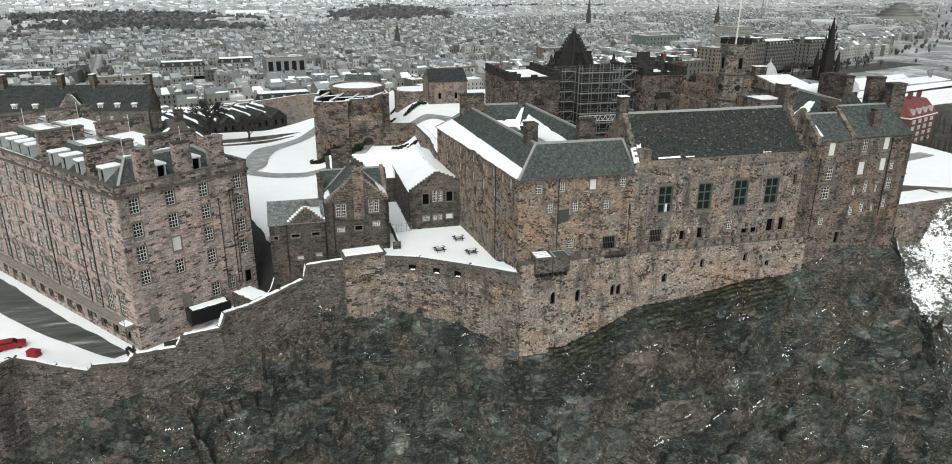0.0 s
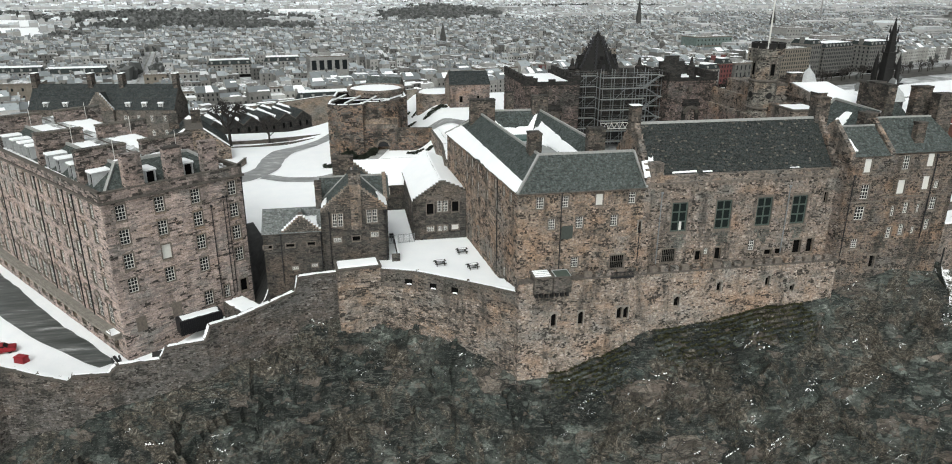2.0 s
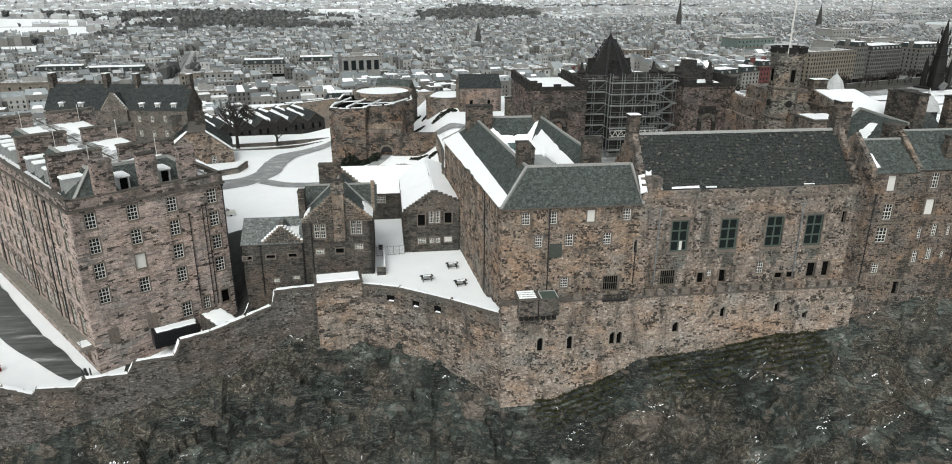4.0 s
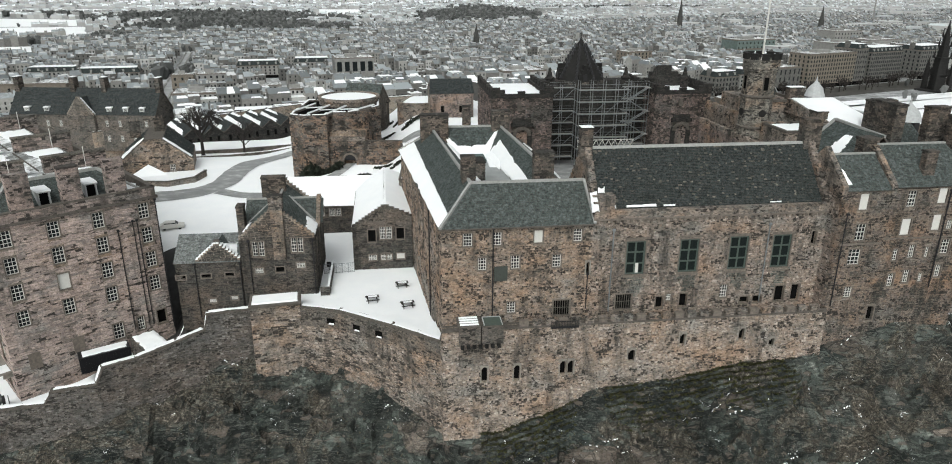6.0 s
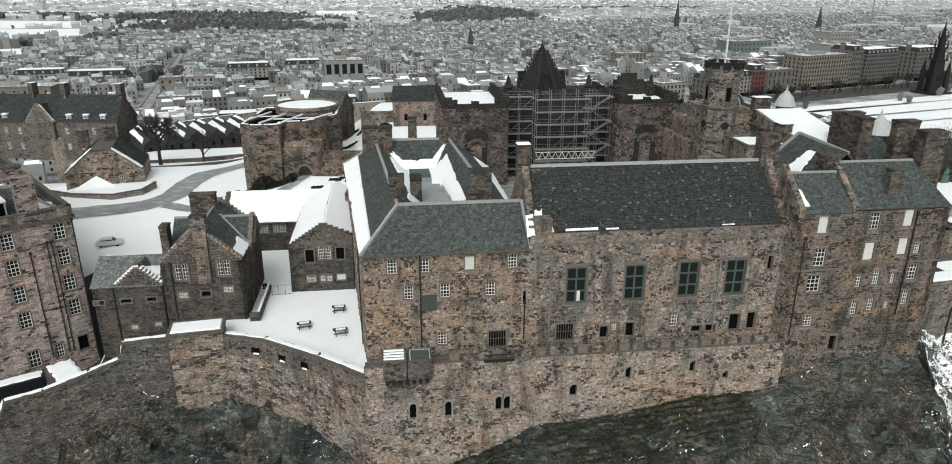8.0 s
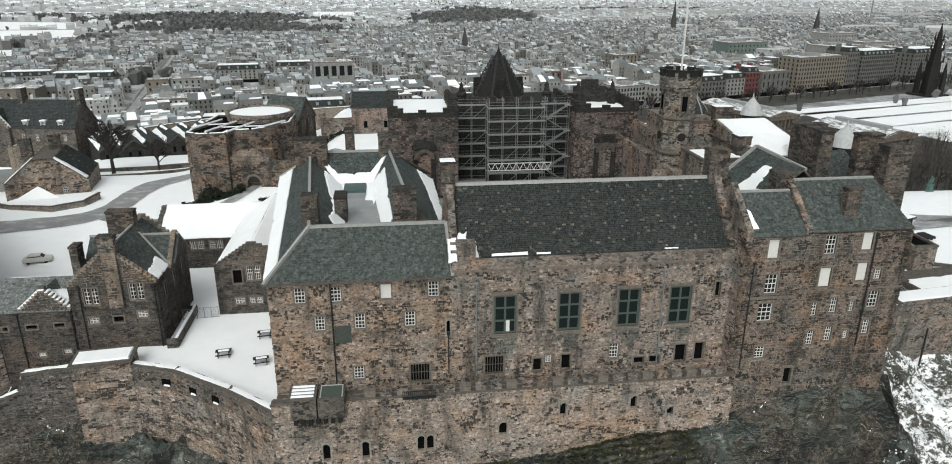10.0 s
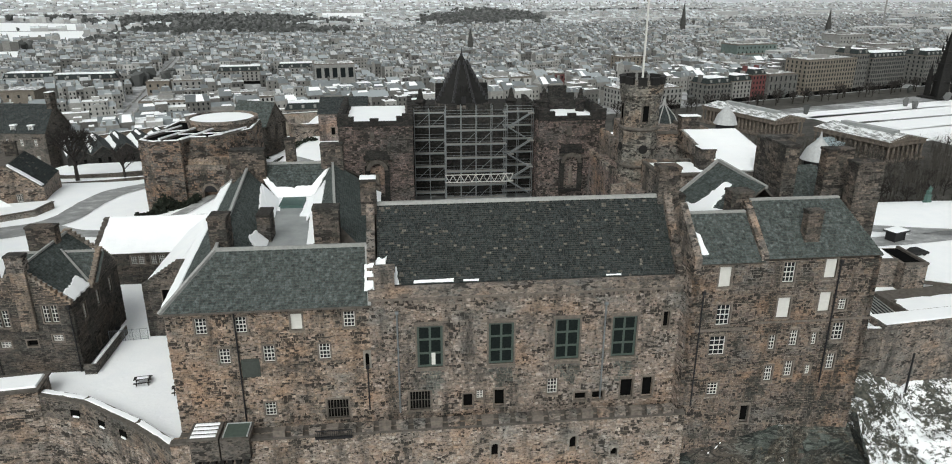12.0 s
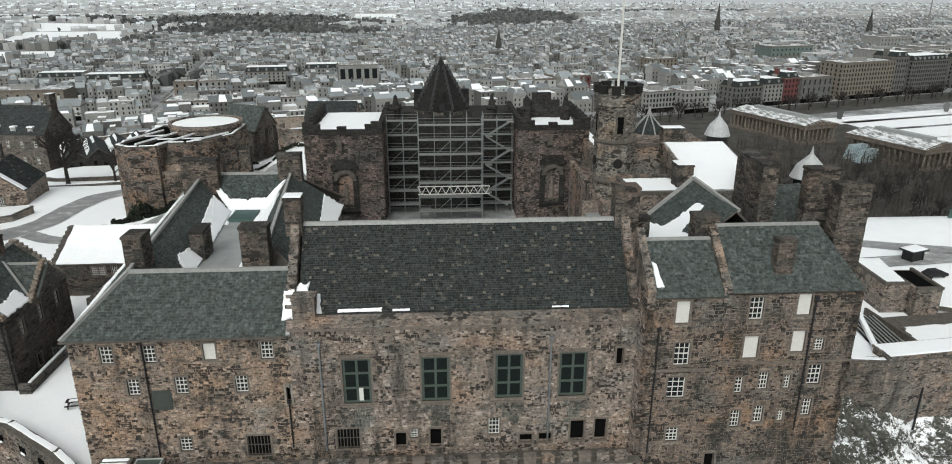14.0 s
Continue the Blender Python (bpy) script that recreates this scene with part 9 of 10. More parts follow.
def city_building(fr, w, d, h, floors, bays, roof="flat", mat="city_wall", label="", snow=True, win=(1.5, 2.3), name="city_building", side=True, cat="building"):
    x, y, _ = fr.p(w / 2, d / 2, 0)
    t = thing(name, x, y, CZ, label or "grey stone city building with rows of windows and a snowy roof", cat, "city buildings")
    part("wall", Mesh(fr).box(0, w, 0, d, CZ - 1, CZ + h), M[mat], t)
    if mat in ("green_glass", "white_wall"):
        part("band", Mesh(fr).box(-0.1, w + 0.1, -0.12, 0, CZ + h * 0.48, CZ + h * 0.56), M["dressed"], t)
    part("cornice", Mesh(fr).box(-0.4, w + 0.4, -0.4, d + 0.4, CZ + h, CZ + h + 0.6), M["dressed"] if mat != "pale_wall" else M["pale_wall"], t)
    fh = h / floors
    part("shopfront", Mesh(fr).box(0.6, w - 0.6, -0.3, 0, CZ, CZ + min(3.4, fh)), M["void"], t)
    faces = [(fr, w, bays)] + ([(fr.sub(0, d, -90), d, max(2, int(bays * d / w * 0.8)))] if side else [])
    for f2, ln, nb_ in faces:
        for i in range(nb_):
            for j in range(floors):
                g, sl = city_window(win[0], min(win[1], fh * 0.62))
                ob = new("window", g)
                under(ob, t)
                ob.matrix_basis = f2.m(ln * (i + 0.5) / nb_, 0, CZ + j * fh + fh * 0.22)
    z = CZ + h + 0.6
    if roof == "flat":
        part("parapet", Mesh(fr).box(0, w, 0, 0.5, z, z + 0.8).box(0, 0.5, 0.5, d, z, z + 0.8), M["dressed"], t)
        part("roof", Mesh(fr).box(0.5, w, 0.5, d, z - 0.3, z + 0.3), M["thaw"] if snow else M["flat_grey"], t, "flat snowy roof" if snow else "")
        part("plant_room", Mesh(fr).box(w * 0.3, w * 0.6, d * 0.4, d * 0.75, z, z + 2.8), M["pale_wall"], t)
    else:
        e = 2.2 if roof == "mansard" else 0
        rz = 4.2 if roof == "mansard" else min(d, w) * 0.32
        slate_part = Mesh(fr)
        if roof == "mansard":
            slate_part.v = []
            i = 0
            slate_part.v += [fr.p(*p) for p in ((0, 0, z), (w, 0, z), (w, d, z), (0, d, z), (e, e, z + rz), (w - e, e, z + rz), (w - e, d - e, z + rz), (e, d - e, z + rz))]
            slate_part.f += [(0, 1, 5, 4), (1, 2, 6, 5), (2, 3, 7, 6), (3, 0, 4, 7), (4, 5, 6, 7)]
            part("roof", slate_part, M["slate_d"], t)
            part("snow", Mesh(fr).box(e, w - e, e, d - e, z + rz, z + rz + 0.25), M["snow"], t)
            for i in range(max(2, bays // 2)):
                u = w * (i + 0.5) / max(2, bays // 2)
                part("dormer", Mesh(fr).box(u - 0.9, u + 0.9, 0.5, 2.6, z + 0.6, z + 2.8).box(u - 1.0, u + 1.0, 0.4, 2.7, z + 2.8, z + 3.0), M["pale_wall"], t)
        else:
            part("roof", Mesh(fr).slab([(-0.3, -0.3, z), (w + 0.3, -0.3, z), (w + 0.3, d / 2, z + rz), (-0.3, d / 2, z + rz)], 0.3), M["city_roof"], t)
            part("roof", Mesh(fr).slab([(w + 0.3, d + 0.3, z), (-0.3, d + 0.3, z), (-0.3, d / 2, z + rz), (w + 0.3, d / 2, z + rz)], 0.3), M["city_roof"], t)
            part("gable", Mesh(fr).slab([(0, 0, z - 0.2), (0, d, z - 0.2), (0, d / 2, z + rz)][::-1], 0.4).slab([(w, 0, z - 0.2), (w, d, z - 0.2), (w, d / 2, z + rz)], 0.4), M[mat], t)
        for u in (1.0, w - 1.0):
            part("chimney", Mesh(fr).box(u - 0.9, u + 0.9, d * 0.4, d * 0.6, z, z + rz + 2.2), M[mat], t)
    return t


def temple(fr, w, d, h, label):
    """A classical gallery: columns all round, a pediment on the near end, low snowy roof."""
    x, y, _ = fr.p(w / 2, d / 2, 0)
    t = thing("columned_gallery", x, y, CZ, label, "gallery", "columned galleries")
    part("plinth", Mesh(fr).box(-1, w + 1, -1, d + 1, CZ - 1, CZ + 1.6), M["warm_stone"], t)
    part("cella", Mesh(fr).box(2.5, w - 2.5, 2.5, d - 2.5, CZ + 1.6, CZ + h), M["warm_stone"], t)
    part("entablature", Mesh(fr).box(-0.3, w + 0.3, -0.3, d + 0.3, CZ + h, CZ + h + 2.2).box(-0.7, w + 0.7, -0.7, d + 0.7, CZ + h + 2.2, CZ + h + 2.7), M["warm_stone"], t)
    cols = [(u, 0.8) for u in np.linspace(0.8, w - 0.8, 8)] + [(0.8, v) for v in np.linspace(0.8, d - 0.8, max(8, int(d / 3.2)))[1:]]
    for u, v in cols:
        part("column", Mesh(fr).lathe(float(u), float(v), [(0.75, CZ + 1.6), (0.68, CZ + h * 0.5), (0.6, CZ + h - 0.5), (0.85, CZ + h)], 8), M["warm_stone"], t)
    z = CZ + h + 2.7
    part("pediment", Mesh(fr).slab([(-0.4, 0, z), (w + 0.4, 0, z), (w / 2, 0, z + w * 0.1)], 1.2), M["warm_stone"], t)
    part("roof", Mesh(fr).slab([(w / 2, 0, z + w * 0.09), (w / 2, d, z + w * 0.09), (-0.5, d, z), (-0.5, 0, z)], 0.3), M["thaw"], t)
    part("roof", Mesh(fr).slab([(w + 0.5, 0, z), (w + 0.5, d, z), (w / 2, d, z + w * 0.09), (w / 2, 0, z + w * 0.09)], 0.3), M["thaw"], t)
    part("rooflight", Mesh(fr).box(w * 0.42, w * 0.58, d * 0.15, d * 0.85, z + 1.0, z + w * 0.09 + 1.4), M["flat_grey"], t)
    return t


M["warm_stone"] = plain("warm_gallery_sandstone", (0.21, 0.175, 0.145), 0.9, 0, 0.6, 0.5)

temple(Frame(291, 455, 19), 26, 66, 9.5, "dark sandstone gallery with a long colonnade and pediment")
temple(Frame(322, 388, 19), 30, 50, 9.5, "warm sandstone gallery with columns and a snowy roof")
single("market_tents", Mesh(Frame(300, 408, 19)).prism([(0, 0), (16, 0), (16, 6), (0, 6)], CZ, CZ + 7, 0.7).prism([(2, 8), (18, 8), (18, 14), (2, 14)], CZ, CZ + 8, 0.7), M["teal_glass"], "pale teal sheeted stalls beside the gallery", "stall")

# tall sooty Gothic spire monument
mon = thing("gothic_monument", 522, 604, CZ, "soot-black Gothic spire monument with buttress pinnacles", "monument")
mx, my = 522, 604


def spire_at(x, y, z0, z1, r, k=4, turn=45):
    return Mesh().prism([(x + r * math.cos(radians(turn + 360 / k * i)), y + r * math.sin(radians(turn + 360 / k * i))) for i in range(k)], z0, z1, 0.06)


for i in range(4):
    a = radians(45 + 90 * i)
    bx, by = mx + 9.5 * math.cos(a), my + 9.5 * math.sin(a)
    part("pier", Mesh().prism([(bx + 2.6 * math.cos(radians(90 * j + 45)), by + 2.6 * math.sin(radians(90 * j + 45))) for j in range(4)], CZ - 1, CZ + 18, 0.8), M["soot"], mon)
    part("pinnacle", spire_at(bx, by, CZ + 18, CZ + 30, 2.2), M["soot"], mon)
    part("flying_buttress", Mesh().beam((bx, by, CZ + 15), (mx, my, CZ + 26), 0.9), M["soot"], mon)
for z0, z1, r0 in ((0, 15, 6.8), (14, 30, 6.4), (30, 40, 4.6), (40, 48, 3.2)):
    part("stage", Mesh().prism([(mx + r0 * math.cos(radians(90 * j + 45)), my + r0 * math.sin(radians(90 * j + 45))) for j in range(4)], CZ + z0, CZ + z1, 0.86), M["soot"], mon)
    part("gallery", Mesh().prism([(mx + r0 * 1.15 * math.cos(radians(90 * j + 45)), my + r0 * 1.15 * math.sin(radians(90 * j + 45))) for j in range(4)], CZ + z1 - 1, CZ + z1), M["soot"], mon)
    for i in range(4):
        a = radians(45 + 90 * i)
        part("pinnacle", spire_at(mx + r0 * math.cos(a), my + r0 * math.sin(a), CZ + z1, CZ + z1 + 7, 0.9), M["soot"], mon)
part("spire", spire_at(mx, my, CZ + 47, CZ + 62, 2.6, 8, 22), M["soot"], mon)
part("plinth", Mesh().prism([(mx + 17 * math.cos(radians(90 * j + 64)), my + 17 * math.sin(radians(90 * j + 64))) for j in range(4)], CZ - 1, CZ + 1.5), M["soot"], mon)

# the street front and the blocks behind it, each a building of its own
rnd = random.Random(77)
LANDMARKS = [
    (0, 0, 62, 24, 30, 8, 18, "flat", "tan_wall", "broad tan stone hotel with a grid of windows"),
    (63, 1, 16, 24, 33, 7, 5, "mansard", "dark_wall", "dark gabled department store"),
    (84, 0, 46, 24, 29, 8, 16, "mansard", "dark_wall", "sooty stone department store with close-set windows"),
    (160, 0, 40, 24, 28, 7, 12, "mansard", "dark_wall", "sooty stone hotel with many windows"),
    (-44, 0, 34, 24, 20, 3, 6, "flat", "dark_wall", "dark modern shop block with tall glazed bays"),
    (-62, 1, 15, 22, 21, 5, 4, "mansard", "red_wall", "narrow red stone building with a snowy roof"),
    (-84, 0, 20, 20, 17, 5, 5, "mansard", "city_wall", "cream tenement with bay windows and dormers"),
    (-112, 0, 26, 20, 16, 4, 7, "mansard", "dark_wall", "grey stone tenement with snowy dormers"),
    (-166, -5, 24, 20, 16, 4, 6, "flat", "pale_wall", "white modern shop block with window bands"),
    (-192, 8, 36, 22, 15, 4, 12, "flat", "pale_wall", "long pale office block with close-set windows"),
]
for u, v, w, d, h, fl, by_, rf_, mt, lab in LANDMARKS:
    city_building(TOWN.sub(u, v), w, d, h, fl, by_, rf_, mt, lab, win=(1.5, 4.2) if fl == 3 else (1.5, 2.3))
# blocks farther in, told apart by their colour or size: x, y, angle, width, depth, height, storeys, bays
BLOCKS = [
    (127, 623, 14, 40, 30, 18, 4, 6, "flat", "white_wall", "large white-roofed block with plain white walls"),
    (170, 668, 14, 36, 24, 15, 3, 7, "flat", "red_wall", "dark brick block with a flat roof"),
    (-131, 556, 8, 36, 30, 13, 4, 10, "flat", "white_wall", "pale low block with ribbon windows and a snowy roof"),
    (-99, 588, 8, 24, 24, 10, 2, 8, "flat", "red_wall", "red-fronted building with a snowy roof"),
    (-158, 656, 10, 18, 16, 14, 3, 3, "flat", "tan_wall", "plain orange-tan gabled block"),
    (-136, 652, 10, 24, 16, 15, 4, 5, "flat", "pale_wall", "grey rendered block beside the tan one"),
    (-92, 612, 10, 32, 18, 10, 3, 9, "flat", "pale_wall", "pale block with a row of small windows"),
    (-60, 592, 10, 30, 16, 10, 3, 9, "flat", "white_wall", "white block with rows of windows and a snowy roof"),
    (-254, 702, 6, 54, 18, 11, 3, 13, "mansard", "dark_wall", "dark terrace with white dormers"),
    (-306, 724, 6, 44, 18, 10, 3, 12, "mansard", "pale_wall", "pale terrace with a grey mansard roof"),
    (-70, 784, 8, 38, 20, 10, 3, 9, "mansard", "pale_wall", "terrace with a broad snowy roof"),
    (-120, 742, 8, 42, 18, 12, 4, 10, "mansard", "city_wall", "stone terrace with snowy dormers"),
    (-18, 655, 10, 34, 26, 27, 2, 5, "flat", "pale_wall", "office block with tall window bays under a flat roof"),
    (-275, 588, 4, 58, 22, 17, 3, 8, "flat", "tan_wall", "long pinkish brick block with a grey flat roof"),
    (-208, 560, 8, 16, 14, 10, 3, 4, "gable", "white_wall", "small white house with a snowy roof"),
    (300, 812, 14, 34, 22, 15, 4, 7, "flat", "tan_wall", "square tan stone office building"),
    (465, 876, 14, 60, 30, 22, 4, 10, "flat", "green_glass", "green glass office block with dark bays"),
    (392, 732, 14, 50, 26, 15, 4, 9, "flat", "dark_wall", "dark office block with a broad snowy roof"),
    (688, 1018, 14, 54, 34, 22, 4, 9, "flat", "pale_wall", "pale square office block"),
    (654, 888, 14, 54, 30, 20, 4, 10, "flat", "pale_wall", "long pale block with window bands"),
    (545, 800, 14, 60, 30, 24, 5, 12, "flat", "pale_wall", "pale stone office block with a snowy roof"),
    (620, 820, 14, 50, 30, 20, 4, 9, "flat", "white_wall", "white shopping block with a flat snowy roof"),
    (-78, 500, 8, 46, 16, 6, 2, 11, "mansard", "city_wall", "grey terrace with steep dormers below the rock"),
    (-24, 520, 8, 40, 16, 12, 4, 10, "mansard", "city_wall", "stone tenement row with pointed dormers"),
]
for x, y, ang, w, d, h, fl, by_, rf_, mt, lab in BLOCKS:
    city_building(Frame(x, y, ang), w, d, h, fl, by_, rf_, mt, lab, win=(4.2, 10) if fl == 2 and h > 20 else (1.5, 2.3), side=w < 45)

red = thing("red_tenement", 366, 338, CZ, "red brick tenement with a red tiled roof and white bay windows", "building", "city buildings")
rf3 = Frame(351, 331, 22)
part("wall", Mesh(rf3).box(0, 36, 0, 22, CZ - 1, CZ + 18), M["brick"], red)
part("cornice", Mesh(rf3).box(-0.4, 36.4, -0.4, 22.4, CZ + 18, CZ + 18.6), M["snow"], red)
part("roof", Mesh(rf3).slab([(-0.2, -0.2, CZ + 18.6), (36.2, -0.2, CZ + 18.6), (32, 6, CZ + 27), (4, 6, CZ + 27)], 0.3).slab([(-0.2, 22, CZ + 18.6), (-0.2, -0.2, CZ + 18.6), (4, 6, CZ + 27), (4, 16, CZ + 27)], 0.3).box(4, 32, 6, 16, CZ + 26, CZ + 27), M["red_tile"], red, "red tiled mansard roof")
for u in (5, 13, 21, 29):
    part("dormer", Mesh(rf3).box(u - 1.4, u + 1.4, 0.6, 4, CZ + 20, CZ + 22.6).box(u - 1.6, u + 1.6, 0.4, 4.2, CZ + 22.6, CZ + 23.0), M["white_wall"], red)
    for j in range(4):
        part("window", Mesh(rf3).box(u - 1.6, u + 1.6, -0.5, 0.1, CZ + 3 + j * 3.9, CZ + 5.4 + j * 3.9), M["white_wall"], red, "white-framed bay window")
        part("window", Mesh(rf3).box(u + 2.6, u + 3.8, -0.06, 0.1, CZ + 3 + j * 3.9, CZ + 5.2 + j * 3.9), M["glass"], red)
for u in (6, 18, 30):
    part("chimney", Mesh(rf3).box(u - 1.2, u + 1.2, 9, 11, CZ + 26, CZ + 31), M["brick"], red)

# church spires and a column over the roofs
for x, y, h in ((560, 1290, 62), (150, 1000, 36), (830, 1280, 50)):
    t = thing("church_spire", x, y, CZ, "dark slender church spire above the roofs", "spire", "church spires")
    part("tower", Mesh().prism([(x + 5 * math.cos(radians(90 * j + 45)), y + 5 * math.sin(radians(90 * j + 45))) for j in range(4)], CZ - 1, CZ + h * 0.5), M["spire"], t)
    part("steeple", spire_at(x, y, CZ + h * 0.5, CZ + h, 4.2, 8, 22), M["spire"], t)
ZX, ZY = 1330, 1345
dome = thing("ziggurat_block", ZX, ZY, CZ, "stepped round glass-and-stone block with snowy ledges", "building")
for i in range(5):
    part("storey", Mesh().lathe(ZX, ZY, [(44 - i * 8, CZ + 18 + i * 6), (44 - i * 8, CZ + 23.5 + i * 6), (47 - i * 8, CZ + 24 + i * 6), (0.1, CZ + 24.2 + i * 6)], 28), M["pale_wall"], dome)
part("base", Mesh().lathe(ZX, ZY, [(60, CZ - 1), (60, CZ + 18), (0.1, CZ + 18.2)], 28), M["pale_wall"], dome)
cr = thing("tower_crane", 1090, 1500, CZ, "pale slender tower crane on the skyline", "crane")
part("mast", Mesh().beam((1090, 1500, CZ), (1090, 1500, CZ + 70), 1.0), M["pale_wall"], cr)
part("jib", Mesh().beam((1090, 1500, CZ + 66), (1070, 1500, CZ + 112), 0.8), M["pale_wall"], cr)


def houses(name, u0, u1, v0, v1, pitch, label, seed, dens=0.9, hmin=8, hmax=15, mats=("city_wall", "city_roof"), flat=0.24, wide=(6, 13), deep=(8, 12), top="town_snow"):
    """Streets of terraced houses, past counting: walls, two roof slopes and chimneys each."""
    rnd = random.Random(seed)
    vs, fs, mi = [], [], []

    def quad(fr, pts, m):
        i = len(vs)
        vs.extend(fr.p(*p) for p in pts)
        fs.append(tuple(range(i, i + len(pts))))
        mi.append(m)

    def patch(fr, w, a, c):
        """Snow left on part of a roof slope between heights a and c, each (v, z)."""
        if rnd.random() < 0.66:
            p = rnd.uniform(0, 0.5)
            q = min(1, p + rnd.uniform(0.3, 0.9))
            lo = rnd.choice((0.0, 0.0, rnd.uniform(0.2, 0.7)))
            hi = 1.0 if rnd.random() < 0.42 else min(1, lo + rnd.uniform(0.15, 0.45))
            e = [(a[0] + (c[0] - a[0]) * t, a[1] + (c[1] - a[1]) * t + 0.14) for t in (lo, hi)]
            quad(fr, [(w * p, *e[0]), (w * q, *e[0]), (w * (q - 0.06), *e[1]), (w * (p + 0.05), *e[1])], 3)
    v = v0
    row = 0
    while v < v1:
        far = v / 1000.0
        u = u0(v) + rnd.uniform(0, 20)
        skew = rnd.uniform(-2, 2)
        end = u1(v)
        while u < end:
            run = rnd.uniform(50, 140)
            stop = min(u + run, end)
            base_h = rnd.uniform(hmin, hmax)
            tilt = rnd.choice((0, 0, 0, 90)) if far > 0.25 else 0
            jog = rnd.uniform(-6, 6)
            while u < stop:
                w = rnd.uniform(*wide) * (1 + max(0, far) * 0.2)
                if rnd.random() < dens and not any(q(*TOWN.p(u, v, 0)[:2]) for q in GAPS):
                    d = rnd.uniform(*deep) * (1 + max(0, far) * 0.1)
                    h = base_h + rnd.uniform(-2.5, 2.5)
                    fr = TOWN.sub(u, v + jog + rnd.uniform(-1.5, 1.5), skew)
                    z0, z1 = CZ - 1, CZ + h
                    quad(fr, [(0, 0, z0), (w, 0, z0), (w, 0, z1), (0, 0, z1)], 0)
                    quad(fr, [(0, d, z0), (0, 0, z0), (0, 0, z1), (0, d, z1)], 0)
                    quad(fr, [(w, 0, z0), (w, d, z0), (w, d, z1), (w, 0, z1)], 0)
                    kind = rnd.random()
                    if kind < flat:
                        quad(fr, [(0, 0, z1), (w, 0, z1), (w, d, z1), (0, d, z1)], 3 if rnd.random() < 0.75 else 1)
                        if rnd.random() < 0.5:
                            a, c = w * rnd.uniform(0.1, 0.5), d * rnd.uniform(0.3, 0.6)
                            quad(fr, [(a, c, z1), (a + w * 0.3, c, z1), (a + w * 0.3, c, z1 + 2.4), (a, c, z1 + 2.4)], 0)
                            quad(fr, [(a, c, z1 + 2.4), (a + w * 0.3, c, z1 + 2.4), (a + w * 0.3, d * 0.9, z1 + 2.4), (a, d * 0.9, z1 + 2.4)], 3)
                    elif kind < flat + 0.22 and far < 1.2:
                        r, e = z1 + 3.4, 1.8
                        quad(fr, [(0, 0, z1), (w, 0, z1), (w - e, e, r), (e, e, r)], 1)
                        quad(fr, [(0, d, z1), (0, 0, z1), (e, e, r), (e, d - e, r)], 1)
                        quad(fr, [(w, 0, z1), (w, d, z1), (w - e, d - e, r), (w - e, e, r)], 1)
                        quad(fr, [(e, e, r), (w - e, e, r), (w - e, d - e, r), (e, d - e, r)], 3 if rnd.random() < 0.7 else 1)
                        nd = max(1, int(w / 4.5))
                        for i in range(nd):
                            a = w * (i + 0.5) / nd
                            quad(fr, [(a - 0.8, 0.3, z1 + 0.5), (a + 0.8, 0.3, z1 + 0.5), (a + 0.8, 0.3, z1 + 2.6), (a - 0.8, 0.3, z1 + 2.6)], 0)
                            quad(fr, [(a - 0.9, 0.2, z1 + 2.6), (a + 0.9, 0.2, z1 + 2.6), (a + 0.9, 1.8, z1 + 2.7), (a - 0.9, 1.8, z1 + 2.7)], 3)
                    else:
                        r = z1 + d * rnd.uniform(0.25, 0.42)
                        quad(fr, [(0, 0, z1), (w, 0, z1), (w, d / 2, r), (0, d / 2, r)], 1)
                        quad(fr, [(w, d, z1), (0, d, z1), (0, d / 2, r), (w, d / 2, r)], 1)
                        patch(fr, w, (0, z1), (d / 2, r))
                        patch(fr, w, (d, z1), (d / 2, r))
                        quad(fr, [(0, d, z1), (0, 0, z1), (0, d / 2, r)], 0)
                        quad(fr, [(w, 0, z1), (w, d, z1), (w, d / 2, r)], 0)
                        if far < 1.6:
                            a, c = w - 1.2, d / 2
                            for q in ([(a, c - 1.4, z1), (w, c - 1.4, z1), (w, c - 1.4, r + 2), (a, c - 1.4, r + 2)], [(a, c + 1.4, z1), (a, c - 1.4, z1), (a, c - 1.4, r + 2), (a, c + 1.4, r + 2)], [(a, c - 1.4, r + 2), (w, c - 1.4, r + 2), (w, c + 1.4, r + 2), (a, c + 1.4, r + 2)]):
                                quad(fr, q, 0)
                    if far < 0.55:
                        nwin = max(2, int(w / 3.2))
                        for i in range(nwin):
                            for j in range(max(2, int(h / 3.6))):
                                a = w * (i + 0.5) / nwin
                                zz = CZ + 1.2 + j * 3.5
                                if zz + 1.9 < z1:
                                    quad(fr, [(a - 0.55, -0.06, zz), (a + 0.55, -0.06, zz), (a + 0.55, -0.06, zz + 1.8), (a - 0.55, -0.06, zz + 1.8)], 2)
                u += w
            u += rnd.uniform(8, 18)
        v += pitch * rnd.uniform(0.75, 1.3) * (1 + max(0, far) * 0.3)
        row += 1
    d = bpy.data.meshes.new(name)
    d.from_pydata(vs, [], fs)
    for key in (*mats, "glass", top):
        d.materials.append(M[key])
    d.polygons.foreach_set("material_index", mi)
    d.update()
    return tagged(new(name, d), label, "houses", kind="stuff")


def oval(cx, cy, rx, ry):
    return lambda x, y: ((x - cx) / rx) ** 2 + ((y - cy) / ry) ** 2 < 1


def quad_area(pts):
    def inside(x, y):
        return all((c[0] - a[0]) * (y - a[1]) - (c[1] - a[1]) * (x - a[0]) > 0 for a, c in zip(pts, pts[1:] + pts[:1]))
    return inside


